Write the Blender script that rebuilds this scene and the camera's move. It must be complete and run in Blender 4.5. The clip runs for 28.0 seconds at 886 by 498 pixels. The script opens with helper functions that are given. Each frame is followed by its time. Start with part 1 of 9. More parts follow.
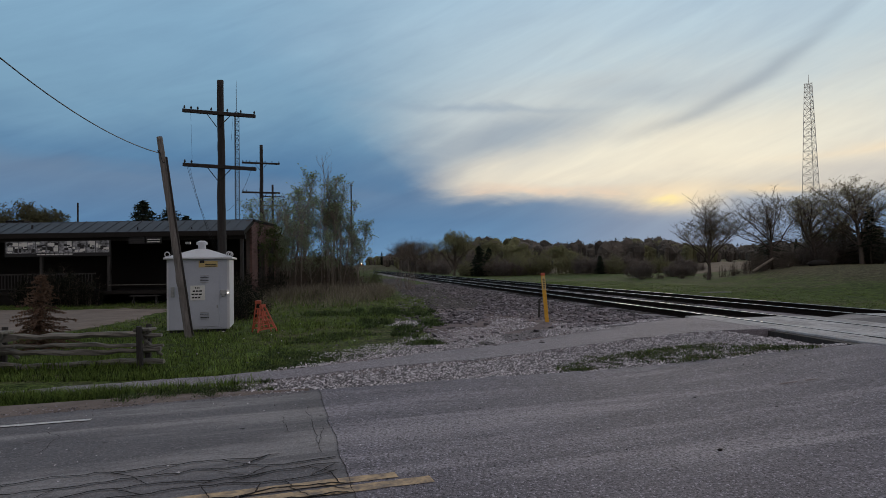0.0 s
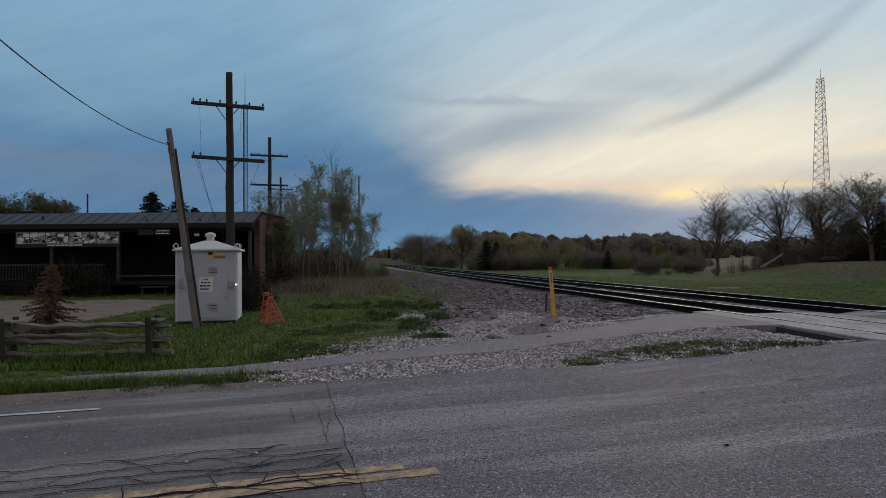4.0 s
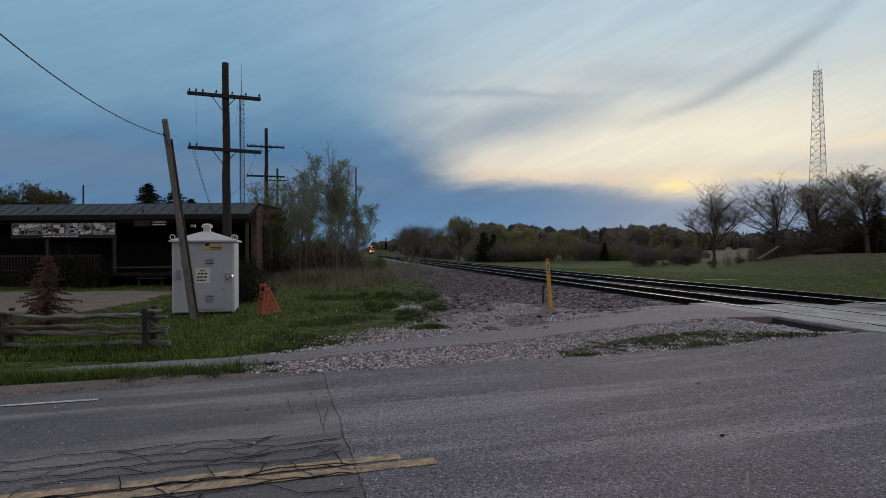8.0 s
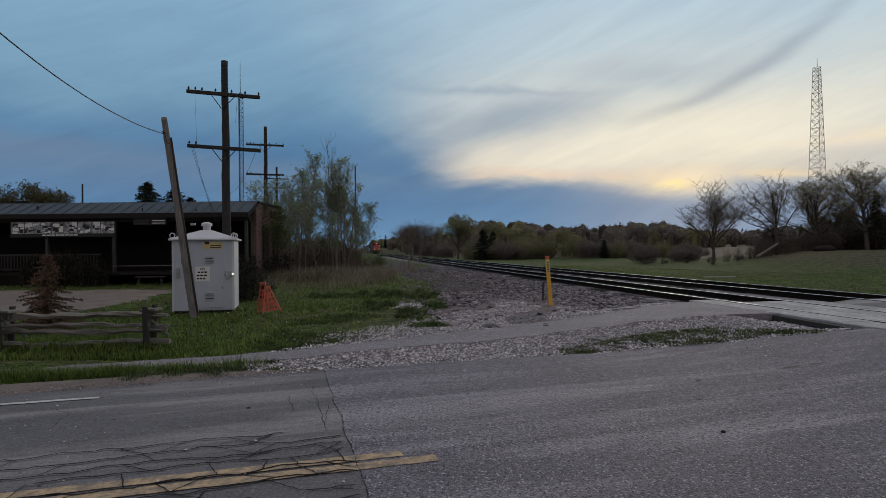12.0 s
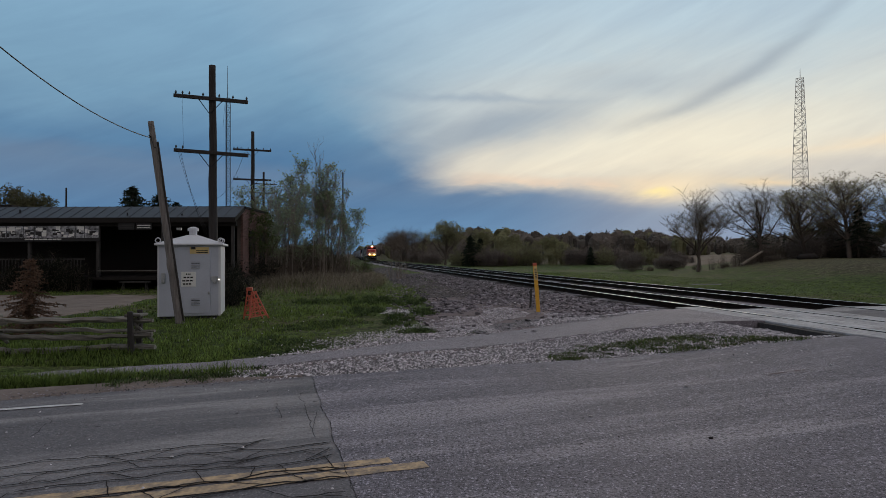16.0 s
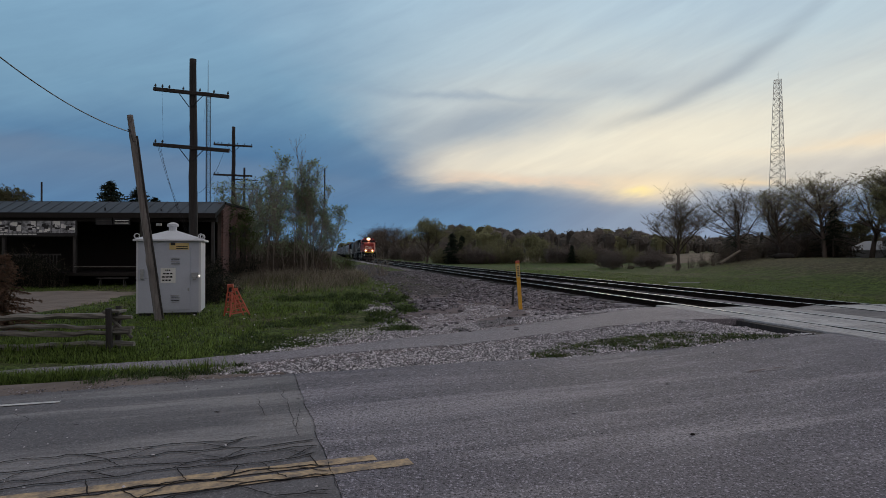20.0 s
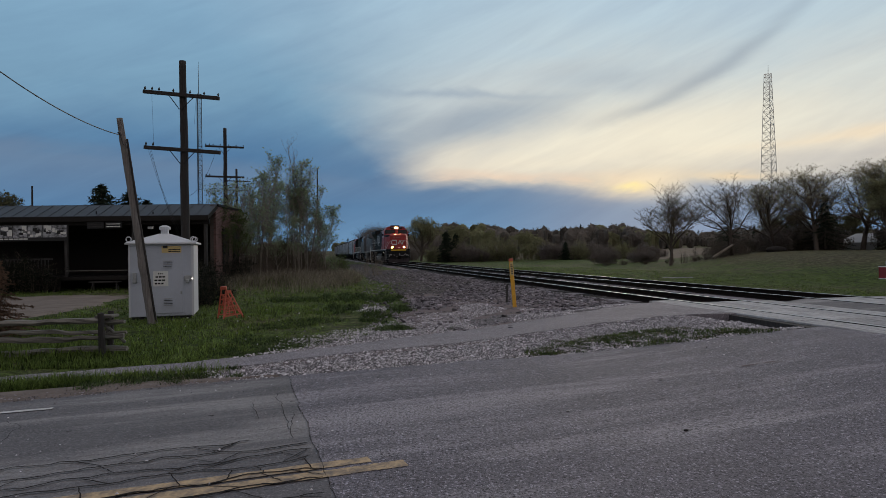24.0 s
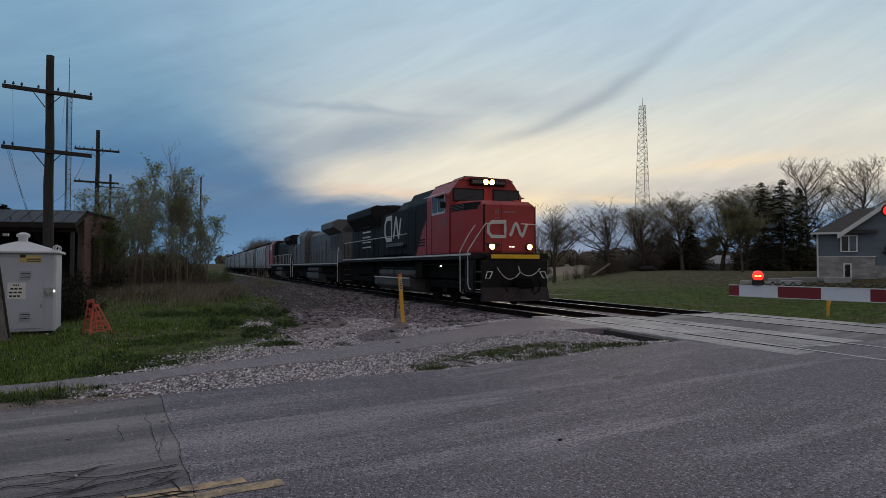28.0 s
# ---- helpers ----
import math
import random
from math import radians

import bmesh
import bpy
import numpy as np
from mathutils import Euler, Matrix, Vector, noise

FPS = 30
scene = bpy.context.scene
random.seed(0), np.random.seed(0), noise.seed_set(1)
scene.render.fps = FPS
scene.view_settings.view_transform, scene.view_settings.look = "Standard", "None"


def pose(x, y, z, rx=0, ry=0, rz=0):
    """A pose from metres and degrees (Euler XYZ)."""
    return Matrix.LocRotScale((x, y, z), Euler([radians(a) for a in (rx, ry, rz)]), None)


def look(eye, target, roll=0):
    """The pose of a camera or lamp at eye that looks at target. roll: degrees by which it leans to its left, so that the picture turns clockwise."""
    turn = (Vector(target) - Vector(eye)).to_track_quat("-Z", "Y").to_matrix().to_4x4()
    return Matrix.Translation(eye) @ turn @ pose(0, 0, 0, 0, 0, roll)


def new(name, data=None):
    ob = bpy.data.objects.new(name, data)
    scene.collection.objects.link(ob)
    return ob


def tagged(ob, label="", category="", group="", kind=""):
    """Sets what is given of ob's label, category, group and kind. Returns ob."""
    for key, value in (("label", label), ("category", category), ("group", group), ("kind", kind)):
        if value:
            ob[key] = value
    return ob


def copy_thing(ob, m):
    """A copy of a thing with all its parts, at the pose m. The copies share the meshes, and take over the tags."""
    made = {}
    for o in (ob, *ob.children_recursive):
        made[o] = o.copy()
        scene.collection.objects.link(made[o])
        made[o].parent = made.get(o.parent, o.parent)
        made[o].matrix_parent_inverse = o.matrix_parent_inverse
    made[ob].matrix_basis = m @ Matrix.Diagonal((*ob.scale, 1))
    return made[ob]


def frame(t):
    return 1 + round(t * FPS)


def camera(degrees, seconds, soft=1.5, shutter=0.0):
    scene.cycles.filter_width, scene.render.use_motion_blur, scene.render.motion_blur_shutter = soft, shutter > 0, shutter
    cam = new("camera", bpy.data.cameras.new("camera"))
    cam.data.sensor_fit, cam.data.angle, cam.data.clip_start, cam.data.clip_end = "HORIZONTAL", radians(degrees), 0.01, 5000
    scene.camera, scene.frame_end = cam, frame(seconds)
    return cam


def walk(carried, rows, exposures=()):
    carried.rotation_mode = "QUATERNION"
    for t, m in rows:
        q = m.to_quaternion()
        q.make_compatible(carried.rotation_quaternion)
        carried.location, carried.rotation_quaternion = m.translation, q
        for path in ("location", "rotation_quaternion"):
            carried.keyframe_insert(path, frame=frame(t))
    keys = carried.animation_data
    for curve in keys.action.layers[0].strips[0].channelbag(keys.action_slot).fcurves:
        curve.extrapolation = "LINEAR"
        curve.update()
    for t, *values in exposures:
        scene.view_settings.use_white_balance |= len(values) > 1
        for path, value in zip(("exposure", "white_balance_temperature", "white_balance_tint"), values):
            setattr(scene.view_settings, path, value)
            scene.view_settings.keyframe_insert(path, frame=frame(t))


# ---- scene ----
cam = camera(69.24, 28.0, soft=0.6)
walk(cam, [
    (0.0, pose(0.017, -0.002, 1.609, 91.595, 0.862, 0.081)),
    (0.5, pose(0.016, -0.005, 1.611, 91.722, 0.846, 0.224)),
    (1.0, pose(0.016, -0.013, 1.607, 91.643, 0.970, 0.287)),
    (1.5, pose(0.016, -0.014, 1.607, 91.677, 1.193, 0.474)),
    (2.0, pose(0.012, -0.013, 1.610, 91.716, 0.783, 0.640)),
    (2.5, pose(0.011, -0.011, 1.606, 91.757, 0.455, 0.773)),
    (3.0, pose(0.010, -0.010, 1.600, 91.405, 0.394, 0.828)),
    (3.5, pose(0.014, -0.006, 1.604, 91.192, 0.378, 0.755)),
    (5.5, pose(0.010, -0.005, 1.598, 90.700, 0.545, 0.692)),
    (6.0, pose(0.005, -0.004, 1.596, 90.711, 0.460, 0.691)),
    (6.5, pose(0.008, -0.004, 1.600, 90.596, 0.417, 0.690)),
    (7.0, pose(0.009, -0.001, 1.597, 90.570, 0.285, 0.700)),
    (7.5, pose(0.006, 0.004, 1.595, 90.503, 0.147, 0.489)),
    (8.0, pose(0.011, 0.001, 1.596, 90.294, 0.368, 0.458)),
    (8.5, pose(0.011, 0.001, 1.591, 90.135, 0.350, 0.473)),
    (9.0, pose(0.012, 0.004, 1.596, 90.061, 0.399, 0.526)),
    (9.5, pose(0.012, 0.004, 1.592, 90.028, 0.508, 0.566)),
    (10.0, pose(0.011, 0.002, 1.594, 89.944, 0.560, 0.592)),
    (10.5, pose(0.010, 0.000, 1.592, 89.918, 0.558, 0.587)),
    (11.0, pose(0.005, 0.000, 1.595, 90.021, 0.411, 0.641)),
    (11.5, pose(0.004, -0.004, 1.592, 90.107, 0.443, 0.679)),
    (12.0, pose(-0.002, -0.004, 1.591, 90.113, 0.511, 0.406)),
    (12.5, pose(-0.003, -0.000, 1.594, 90.035, 0.398, 0.400)),
    (14.5, pose(-0.010, 0.001, 1.590, 90.197, 0.396, 0.280)),
    (15.0, pose(-0.023, 0.005, 1.588, 90.344, 0.240, -0.108)),
    (15.5, pose(-0.026, -0.001, 1.587, 90.664, 0.285, -0.746)),
    (16.0, pose(-0.027, -0.000, 1.586, 90.680, 0.239, -0.739)),
    (16.5, pose(-0.026, -0.001, 1.586, 90.488, 0.128, -0.855)),
    (17.0, pose(-0.027, 0.003, 1.585, 90.588, 0.002, -1.087)),
    (17.5, pose(-0.034, 0.005, 1.585, 90.651, 0.077, -1.117)),
    (18.0, pose(-0.048, 0.006, 1.582, 90.658, 0.089, -1.231)),
    (18.5, pose(-0.058, 0.010, 1.584, 90.651, -0.016, -1.393)),
    (19.0, pose(-0.058, 0.014, 1.580, 90.680, -0.093, -1.637)),
    (19.5, pose(-0.060, 0.013, 1.580, 90.597, -0.131, -2.028)),
    (20.0, pose(-0.058, 0.013, 1.582, 90.449, -0.054, -2.370)),
    (20.5, pose(-0.059, 0.009, 1.584, 90.076, 0.503, -2.290)),
    (21.0, pose(-0.060, 0.004, 1.582, 89.679, 0.276, -2.374)),
    (21.5, pose(-0.058, 0.003, 1.583, 88.672, 0.018, -2.466)),
    (23.5, pose(-0.042, -0.016, 1.586, 90.140, 0.199, -2.297)),
    (24.0, pose(-0.038, 0.011, 1.602, 90.293, 0.803, -2.898)),
    (24.5, pose(-0.035, -0.014, 1.592, 90.808, 0.488, -3.166)),
    (25.0, pose(-0.032, -0.004, 1.603, 90.787, 0.123, -3.579)),
    (25.5, pose(-0.023, -0.023, 1.586, 90.741, 0.140, -3.932)),
    (26.0, pose(-0.023, 0.002, 1.600, 90.786, 0.085, -5.486)),
    (26.5, pose(-0.007, -0.021, 1.587, 91.133, 0.459, -6.247)),
    (27.0, pose(-0.012, -0.005, 1.597, 91.213, -0.149, -7.613)),
    (27.5, pose(0.002, -0.018, 1.585, 91.518, -0.294, -9.784)),
    (28.0, pose(0.013, -0.016, 1.590, 91.615, -0.063, -12.588)),
])

# ---------------------------------------------------------------- sky and light
world = bpy.data.worlds.new("evening_sky")
scene.world = world
world.use_nodes = True
SUN_AZ, SUN_EL = 19.5, 5.0


class Nodes:
    """A small writer of node trees: every call adds one node and returns its socket."""

    def __init__(self, tree):
        self.t = tree
        tree.nodes.clear()

    def put(self, kind, **props):
        n = self.t.nodes.new(kind)
        for k, v in props.items():
            setattr(n, k, v)
        return n

    def plug(self, socket, value):
        if isinstance(value, bpy.types.NodeSocket):
            self.t.links.new(value, socket)
        elif value is not None:
            if socket.type == "RGBA" and len(value) == 3:
                value = (*value, 1.0)
            socket.default_value = value

    def m(self, op, a, b=None, c=None, clamp=False):
        n = self.put("ShaderNodeMath", operation=op, use_clamp=clamp)
        for s, v in zip(n.inputs, (a, b, c)):
            self.plug(s, v)
        return n.outputs[0]

    def step(self, x, lo, hi):
        n = self.put("ShaderNodeMapRange", interpolation_type="SMOOTHSTEP")
        self.plug(n.inputs["Value"], x)
        n.inputs["From Min"].default_value, n.inputs["From Max"].default_value = lo, hi
        return n.outputs["Result"]

    def mix(self, f, a, b, mode="MIX"):
        n = self.put("ShaderNodeMix", data_type="RGBA", blend_type=mode)
        self.plug(n.inputs[0], f)
        self.plug(n.inputs[6], a)
        self.plug(n.inputs[7], b)
        return n.outputs[2]

    def noise(self, vec, scale, detail=4.0, rough=0.55, dist=0.0):
        n = self.put("ShaderNodeTexNoise")
        self.plug(n.inputs["Vector"], vec)
        n.inputs["Scale"].default_value, n.inputs["Detail"].default_value = scale, detail
        n.inputs["Roughness"].default_value, n.inputs["Distortion"].default_value = rough, dist
        return n.outputs["Fac"]

    def vec(self, x, y, z):
        n = self.put("ShaderNodeCombineXYZ")
        for s, v in zip(n.inputs, (x, y, z)):
            self.plug(s, v)
        return n.outputs[0]

    def ramp(self, x, stops):
        n = self.put("ShaderNodeValToRGB")
        self.plug(n.inputs[0], x)
        e = n.color_ramp.elements
        while len(e) < len(stops):
            e.new(0.5)
        for k, (p, c) in zip(e, stops):
            k.position, k.color = p, (*c, 1.0)
        return n.outputs[0]


def srgb(r, g, b):
    return tuple((c / 255 / 12.92) if c <= 10 else ((c / 255 + 0.055) / 1.055) ** 2.4 for c in (r, g, b))


def build_sky():
    w = Nodes(world.node_tree)
    co = w.put("ShaderNodeTexCoord").outputs["Generated"]
    sep = w.put("ShaderNodeSeparateXYZ")
    w.plug(sep.inputs[0], co)
    x, y, z = sep.outputs
    deg = 180 / math.pi
    az = w.m("MULTIPLY", w.m("ARCTAN2", x, y), deg)
    el = w.m("MULTIPLY", w.m("ARCSINE", w.m("MAXIMUM", w.m("MINIMUM", z, 1.0), -1.0)), deg)
    # streaked cloud noise, drawn out along the horizon
    p = w.vec(w.m("MULTIPLY", az, 0.035), w.m("MULTIPLY", el, 0.10), 0.0)
    n1 = w.noise(p, 1.6, 5, 0.5, 0.6)
    n2 = w.noise(w.vec(w.m("MULTIPLY", az, 0.11), w.m("MULTIPLY", el, 0.30), 3.0), 1.0, 6, 0.55, 0.4)
    w1 = w.m("SUBTRACT", n1, 0.5)
    w2 = w.m("SUBTRACT", n2, 0.5)
    e2 = w.m("ADD", w.m("MULTIPLY_ADD", w1, 5.0, el), w.m("MULTIPLY", w2, 3.0))
    a2 = w.m("MULTIPLY_ADD", w1, 16.0, w.m("MULTIPLY_ADD", w2, 8.0, az))
    # cool side of the sky by height
    cool = w.ramp(w.m("DIVIDE", e2, 45.0), [
        (0.0, srgb(86, 126, 164)), (0.08, srgb(72, 113, 153)), (0.18, srgb(84, 123, 160)),
        (0.30, srgb(120, 157, 184)), (0.45, srgb(130, 167, 194)), (1.0, srgb(140, 170, 192))])
    # warm side towards the set sun
    warm = w.ramp(w.m("DIVIDE", e2, 45.0), [
        (0.0, srgb(112, 148, 190)), (0.075, srgb(122, 150, 182)), (0.12, srgb(188, 186, 182)), (0.17, srgb(226, 217, 200)), (0.26, srgb(214, 216, 209)),
        (0.38, srgb(189, 205, 213)), (0.55, srgb(172, 198, 217)), (1.0, srgb(158, 184, 202))])
    half = w.m("MAXIMUM", w.m("MULTIPLY_ADD", el, 1.25, -6.5), 4.5)
    mid = w.m("MULTIPLY_ADD", el, -0.22, 2.0)
    side = w.m("MULTIPLY", w.step(w.m("DIVIDE", w.m("SUBTRACT", w.m("MULTIPLY_ADD", w1, 9.0, w.m("MULTIPLY_ADD", w2, 5.0, az)), mid), half), -1.0, 1.0), w.step(a2, 120.0, 60.0))
    sky = w.mix(side, cool, warm)
    # pale opening low in the cloud, between the blue bank and the grey veil
    def lobe(a0, e0, aw, ew, tilt=0.0, aa=az, ee=el):
        da = w.m("DIVIDE", w.m("SUBTRACT", aa, a0), aw)
        de = w.m("DIVIDE", w.m("SUBTRACT", w.m("SUBTRACT", ee, e0), w.m("MULTIPLY", w.m("SUBTRACT", aa, a0), tilt)), ew)
        r2 = w.m("ADD", w.m("MULTIPLY", da, da), w.m("MULTIPLY", de, de))
        return w.m("POWER", 2.718, w.m("MULTIPLY", r2, -1.0))
    ej = w.m("MULTIPLY_ADD", w2, 2.2, el)
    aj = w.m("MULTIPLY_ADD", w1, 8.0, az)
    sky = w.mix(w.m("MULTIPLY", lobe(21.0, 9.0, 12.0, 2.8, 0.04, aj, ej), 0.75), sky, srgb(247, 239, 216))
    sky = w.mix(w.m("MULTIPLY", lobe(3.0, 13.0, 4.0, 1.6, 0.0, aj, ej), 0.5), sky, srgb(196, 206, 210))
    # grey veils that cross the bright part
    sky = w.mix(w.m("MULTIPLY", lobe(4.0, 13.9, 8.5, 0.42, -0.06, az, ej), 0.45), sky, srgb(134, 154, 176))
    sky = w.mix(w.m("MULTIPLY", lobe(8.0, 11.6, 7.0, 1.7, 0.10, aj, ej), 0.55), sky, srgb(152, 168, 184))
    sky = w.mix(w.m("MULTIPLY", lobe(18.0, 14.6, 6.0, 1.2, -0.10, az, ej), 0.42), sky, srgb(160, 172, 184))
    # the long dark streak, level at its near end and rising ever steeper
    along = w.m("SUBTRACT", az, 17.3)
    off = w.m("SUBTRACT", w.m("MULTIPLY_ADD", w2, 1.3, el), w.m("MULTIPLY_ADD", w.m("MULTIPLY", along, along), 0.0195, w.m("MULTIPLY_ADD", along, 0.20, 11.0)))
    thick = w.m("DIVIDE", off, w.m("MULTIPLY_ADD", along, 0.018, 0.55))
    streak = w.m("MULTIPLY", w.m("POWER", 2.718, w.m("MULTIPLY", w.m("MULTIPLY", thick, thick), -1.0)), w.m("MULTIPLY", w.step(az, 13.0, 22.0), w.step(az, 38.0, 26.0)))
    sky = w.mix(w.m("MULTIPLY", streak, 0.46), sky, srgb(138, 150, 164))
    sky = w.mix(w.m("MULTIPLY", lobe(4.0, 10.8, 8.5, 1.5, 0.24, az, ej), 0.55), sky, srgb(138, 156, 174))
    sky = w.mix(w.m("MULTIPLY", lobe(35.0, 7.2, 7.0, 0.9, 0.04, aj, ej), 0.5), sky, srgb(188, 186, 186))
    # the blue bank low over the woods, with a sharper upper edge
    top = w.m("SUBTRACT", w.m("MULTIPLY_ADD", w2, 2.6, w.m("MULTIPLY_ADD", w1, 2.0, el)), w.m("MULTIPLY_ADD", az, -0.075, 6.5))
    bank = w.m("MULTIPLY", w.step(top, 0.8, -1.1), w.step(az, 40.0, 14.0))
    low = w.ramp(w.m("DIVIDE", el, 9.0), [(0.0, srgb(108, 148, 184)), (0.45, srgb(90, 127, 164)), (1.0, srgb(108, 130, 156))])
    low = w.mix(w.step(az, 4.0, 24.0), low, srgb(140, 154, 174))
    sky = w.mix(w.m("MULTIPLY", bank, 0.95), sky, low)
    rim = w.m("MULTIPLY", w.m("MULTIPLY", w.step(top, -0.1, 0.5), w.step(top, 1.7, 0.6)), w.m("MULTIPLY", w.step(az, 0.0, 5.0), w.step(az, 24.0, 16.0)))
    sky = w.mix(w.m("MULTIPLY", rim, w.m("MULTIPLY", w.step(n2, 0.35, 0.6), 0.6)), sky, srgb(240, 206, 178))
    # afterglow where the sun has gone behind the bank
    sky = w.mix(w.m("MULTIPLY", lobe(SUN_AZ + 0.2, SUN_EL + 0.75, 4.6, 1.05, 0.03, az, ej), 0.75), sky, srgb(254, 232, 194))
    sky = w.mix(w.m("MULTIPLY", lobe(SUN_AZ - 0.1, SUN_EL + 0.35, 1.4, 0.30, 0.02, az, ej), 0.95), sky, srgb(255, 234, 172))
    sky = w.mix(w.m("MULTIPLY", lobe(27.5, SUN_EL + 0.9, 3.0, 0.45, 0.0, az, ej), 0.6), sky, srgb(250, 222, 176))
    sky = w.mix(w.m("MULTIPLY", lobe(37.0, 8.6, 7.0, 0.40, 0.03, az, ej), 0.55), sky, srgb(250, 226, 190))
    # thin wisps drawn out up and to the side
    n3 = w.noise(w.vec(w.m("MULTIPLY_ADD", el, -0.10, w.m("MULTIPLY", az, 0.10)), w.m("MULTIPLY_ADD", az, -0.11, w.m("MULTIPLY", el, 0.34)), 7.0), 1.3, 8, 0.62, 0.5)
    fine = w.m("MULTIPLY_ADD", w.m("SUBTRACT", n3, 0.5), 0.34, 1.0)
    sky = w.mix(1.0, sky, w.vec(fine, fine, w.m("MULTIPLY_ADD", w.m("SUBTRACT", n3, 0.5), 0.26, 1.0)), "MULTIPLY")
    # brighter cloud overhead, out of the picture
    up = w.step(el, 32.0, 62.0)
    sky = w.mix(w.m("MULTIPLY", up, 0.95), sky, (0.52, 0.455, 0.44))
    sky = w.mix(w.m("MULTIPLY", w.step(w.m("ABSOLUTE", az), 75.0, 125.0), 0.85), sky, (0.40, 0.355, 0.35))
    nish = w.put("ShaderNodeTexSky", sky_type="NISHITA", sun_disc=False)
    nish.sun_elevation, nish.sun_rotation = radians(SUN_EL), radians(SUN_AZ)
    glow = w.mix(1.0, sky, w.mix(1.0, nish.outputs[0], (0.0006, 0.0006, 0.0006), "MULTIPLY"), "ADD")
    bg = w.put("ShaderNodeBackground")
    w.plug(bg.inputs[0], glow)
    bg.inputs[1].default_value = 1.0
    out = w.put("ShaderNodeOutputWorld")
    w.plug(out.inputs[0], bg.outputs[0])


build_sky()

sun = new("sun", bpy.data.lights.new("sun", "SUN"))
sun.data.energy, sun.data.angle, sun.data.color = 0.5, radians(14), (1.0, 0.86, 0.70)
_a, _e = radians(SUN_AZ), radians(SUN_EL + 4)
sun.matrix_world = look((0, 0, 60), (-math.sin(_a) * math.cos(_e), -math.cos(_a) * math.cos(_e), 60 - math.sin(_e)))

# ---------------------------------------------------------------- materials
def material(name, base, dark=None, scale=6.0, fine=60.0, rough=0.7, metal=0.0, bump=0.15, dist=0.01, amount=0.6,
             per=0.0, island=0.0, stretch=(1, 1, 1), emit=None, power=0.0, spec=0.4, space="Object", clear=0.0):
    """A worn surface: two scales of noise between base and dark, fine relief, and a shift from piece to piece."""
    mat = bpy.data.materials.new(name)
    mat.use_nodes = True
    w = Nodes(mat.node_tree)
    co = w.put("ShaderNodeTexCoord").outputs[space]
    mp = w.put("ShaderNodeMapping")
    w.plug(mp.inputs[0], co)
    mp.inputs["Scale"].default_value = stretch
    v = mp.outputs[0]
    big = w.noise(v, scale, 4, 0.6, 0.3)
    small = w.noise(v, fine, 3, 0.6)
    dark = dark or tuple(c * 0.55 for c in base)
    f = w.m("MULTIPLY", w.step(w.m("MULTIPLY_ADD", small, 0.35, w.m("MULTIPLY", big, 0.75)), 0.35, 0.75), amount)
    col = w.mix(f, base, dark)
    if per:
        r = w.put("ShaderNodeObjectInfo").outputs["Random"]
        col = w.mix(1.0, col, w.vec(*[w.m("MULTIPLY_ADD", r, 2 * per, 1 - per)] * 3), "MULTIPLY")
    if island:
        r = w.put("ShaderNodeNewGeometry").outputs["Random Per Island"]
        col = w.mix(1.0, col, w.vec(*[w.m("MULTIPLY_ADD", r, 2 * island, 1 - island)] * 3), "MULTIPLY")
    b = w.put("ShaderNodeBsdfPrincipled")
    w.plug(b.inputs["Base Color"], col)
    w.plug(b.inputs["Roughness"], w.m("MULTIPLY_ADD", small, 0.25, rough - 0.12, clamp=True))
    b.inputs["Metallic"].default_value = metal
    b.inputs["Specular IOR Level"].default_value = spec
    b.inputs["Coat Weight"].default_value = clear
    if emit:
        w.plug(b.inputs["Emission Color"], emit)
        b.inputs["Emission Strength"].default_value = power
    if bump:
        bp = w.put("ShaderNodeBump")
        bp.inputs["Strength"].default_value, bp.inputs["Distance"].default_value = bump, dist
        w.plug(bp.inputs["Height"], small)
        w.plug(b.inputs["Normal"], bp.outputs[0])
    out = w.put("ShaderNodeOutputMaterial")
    w.plug(out.inputs[0], b.outputs[0])
    return mat


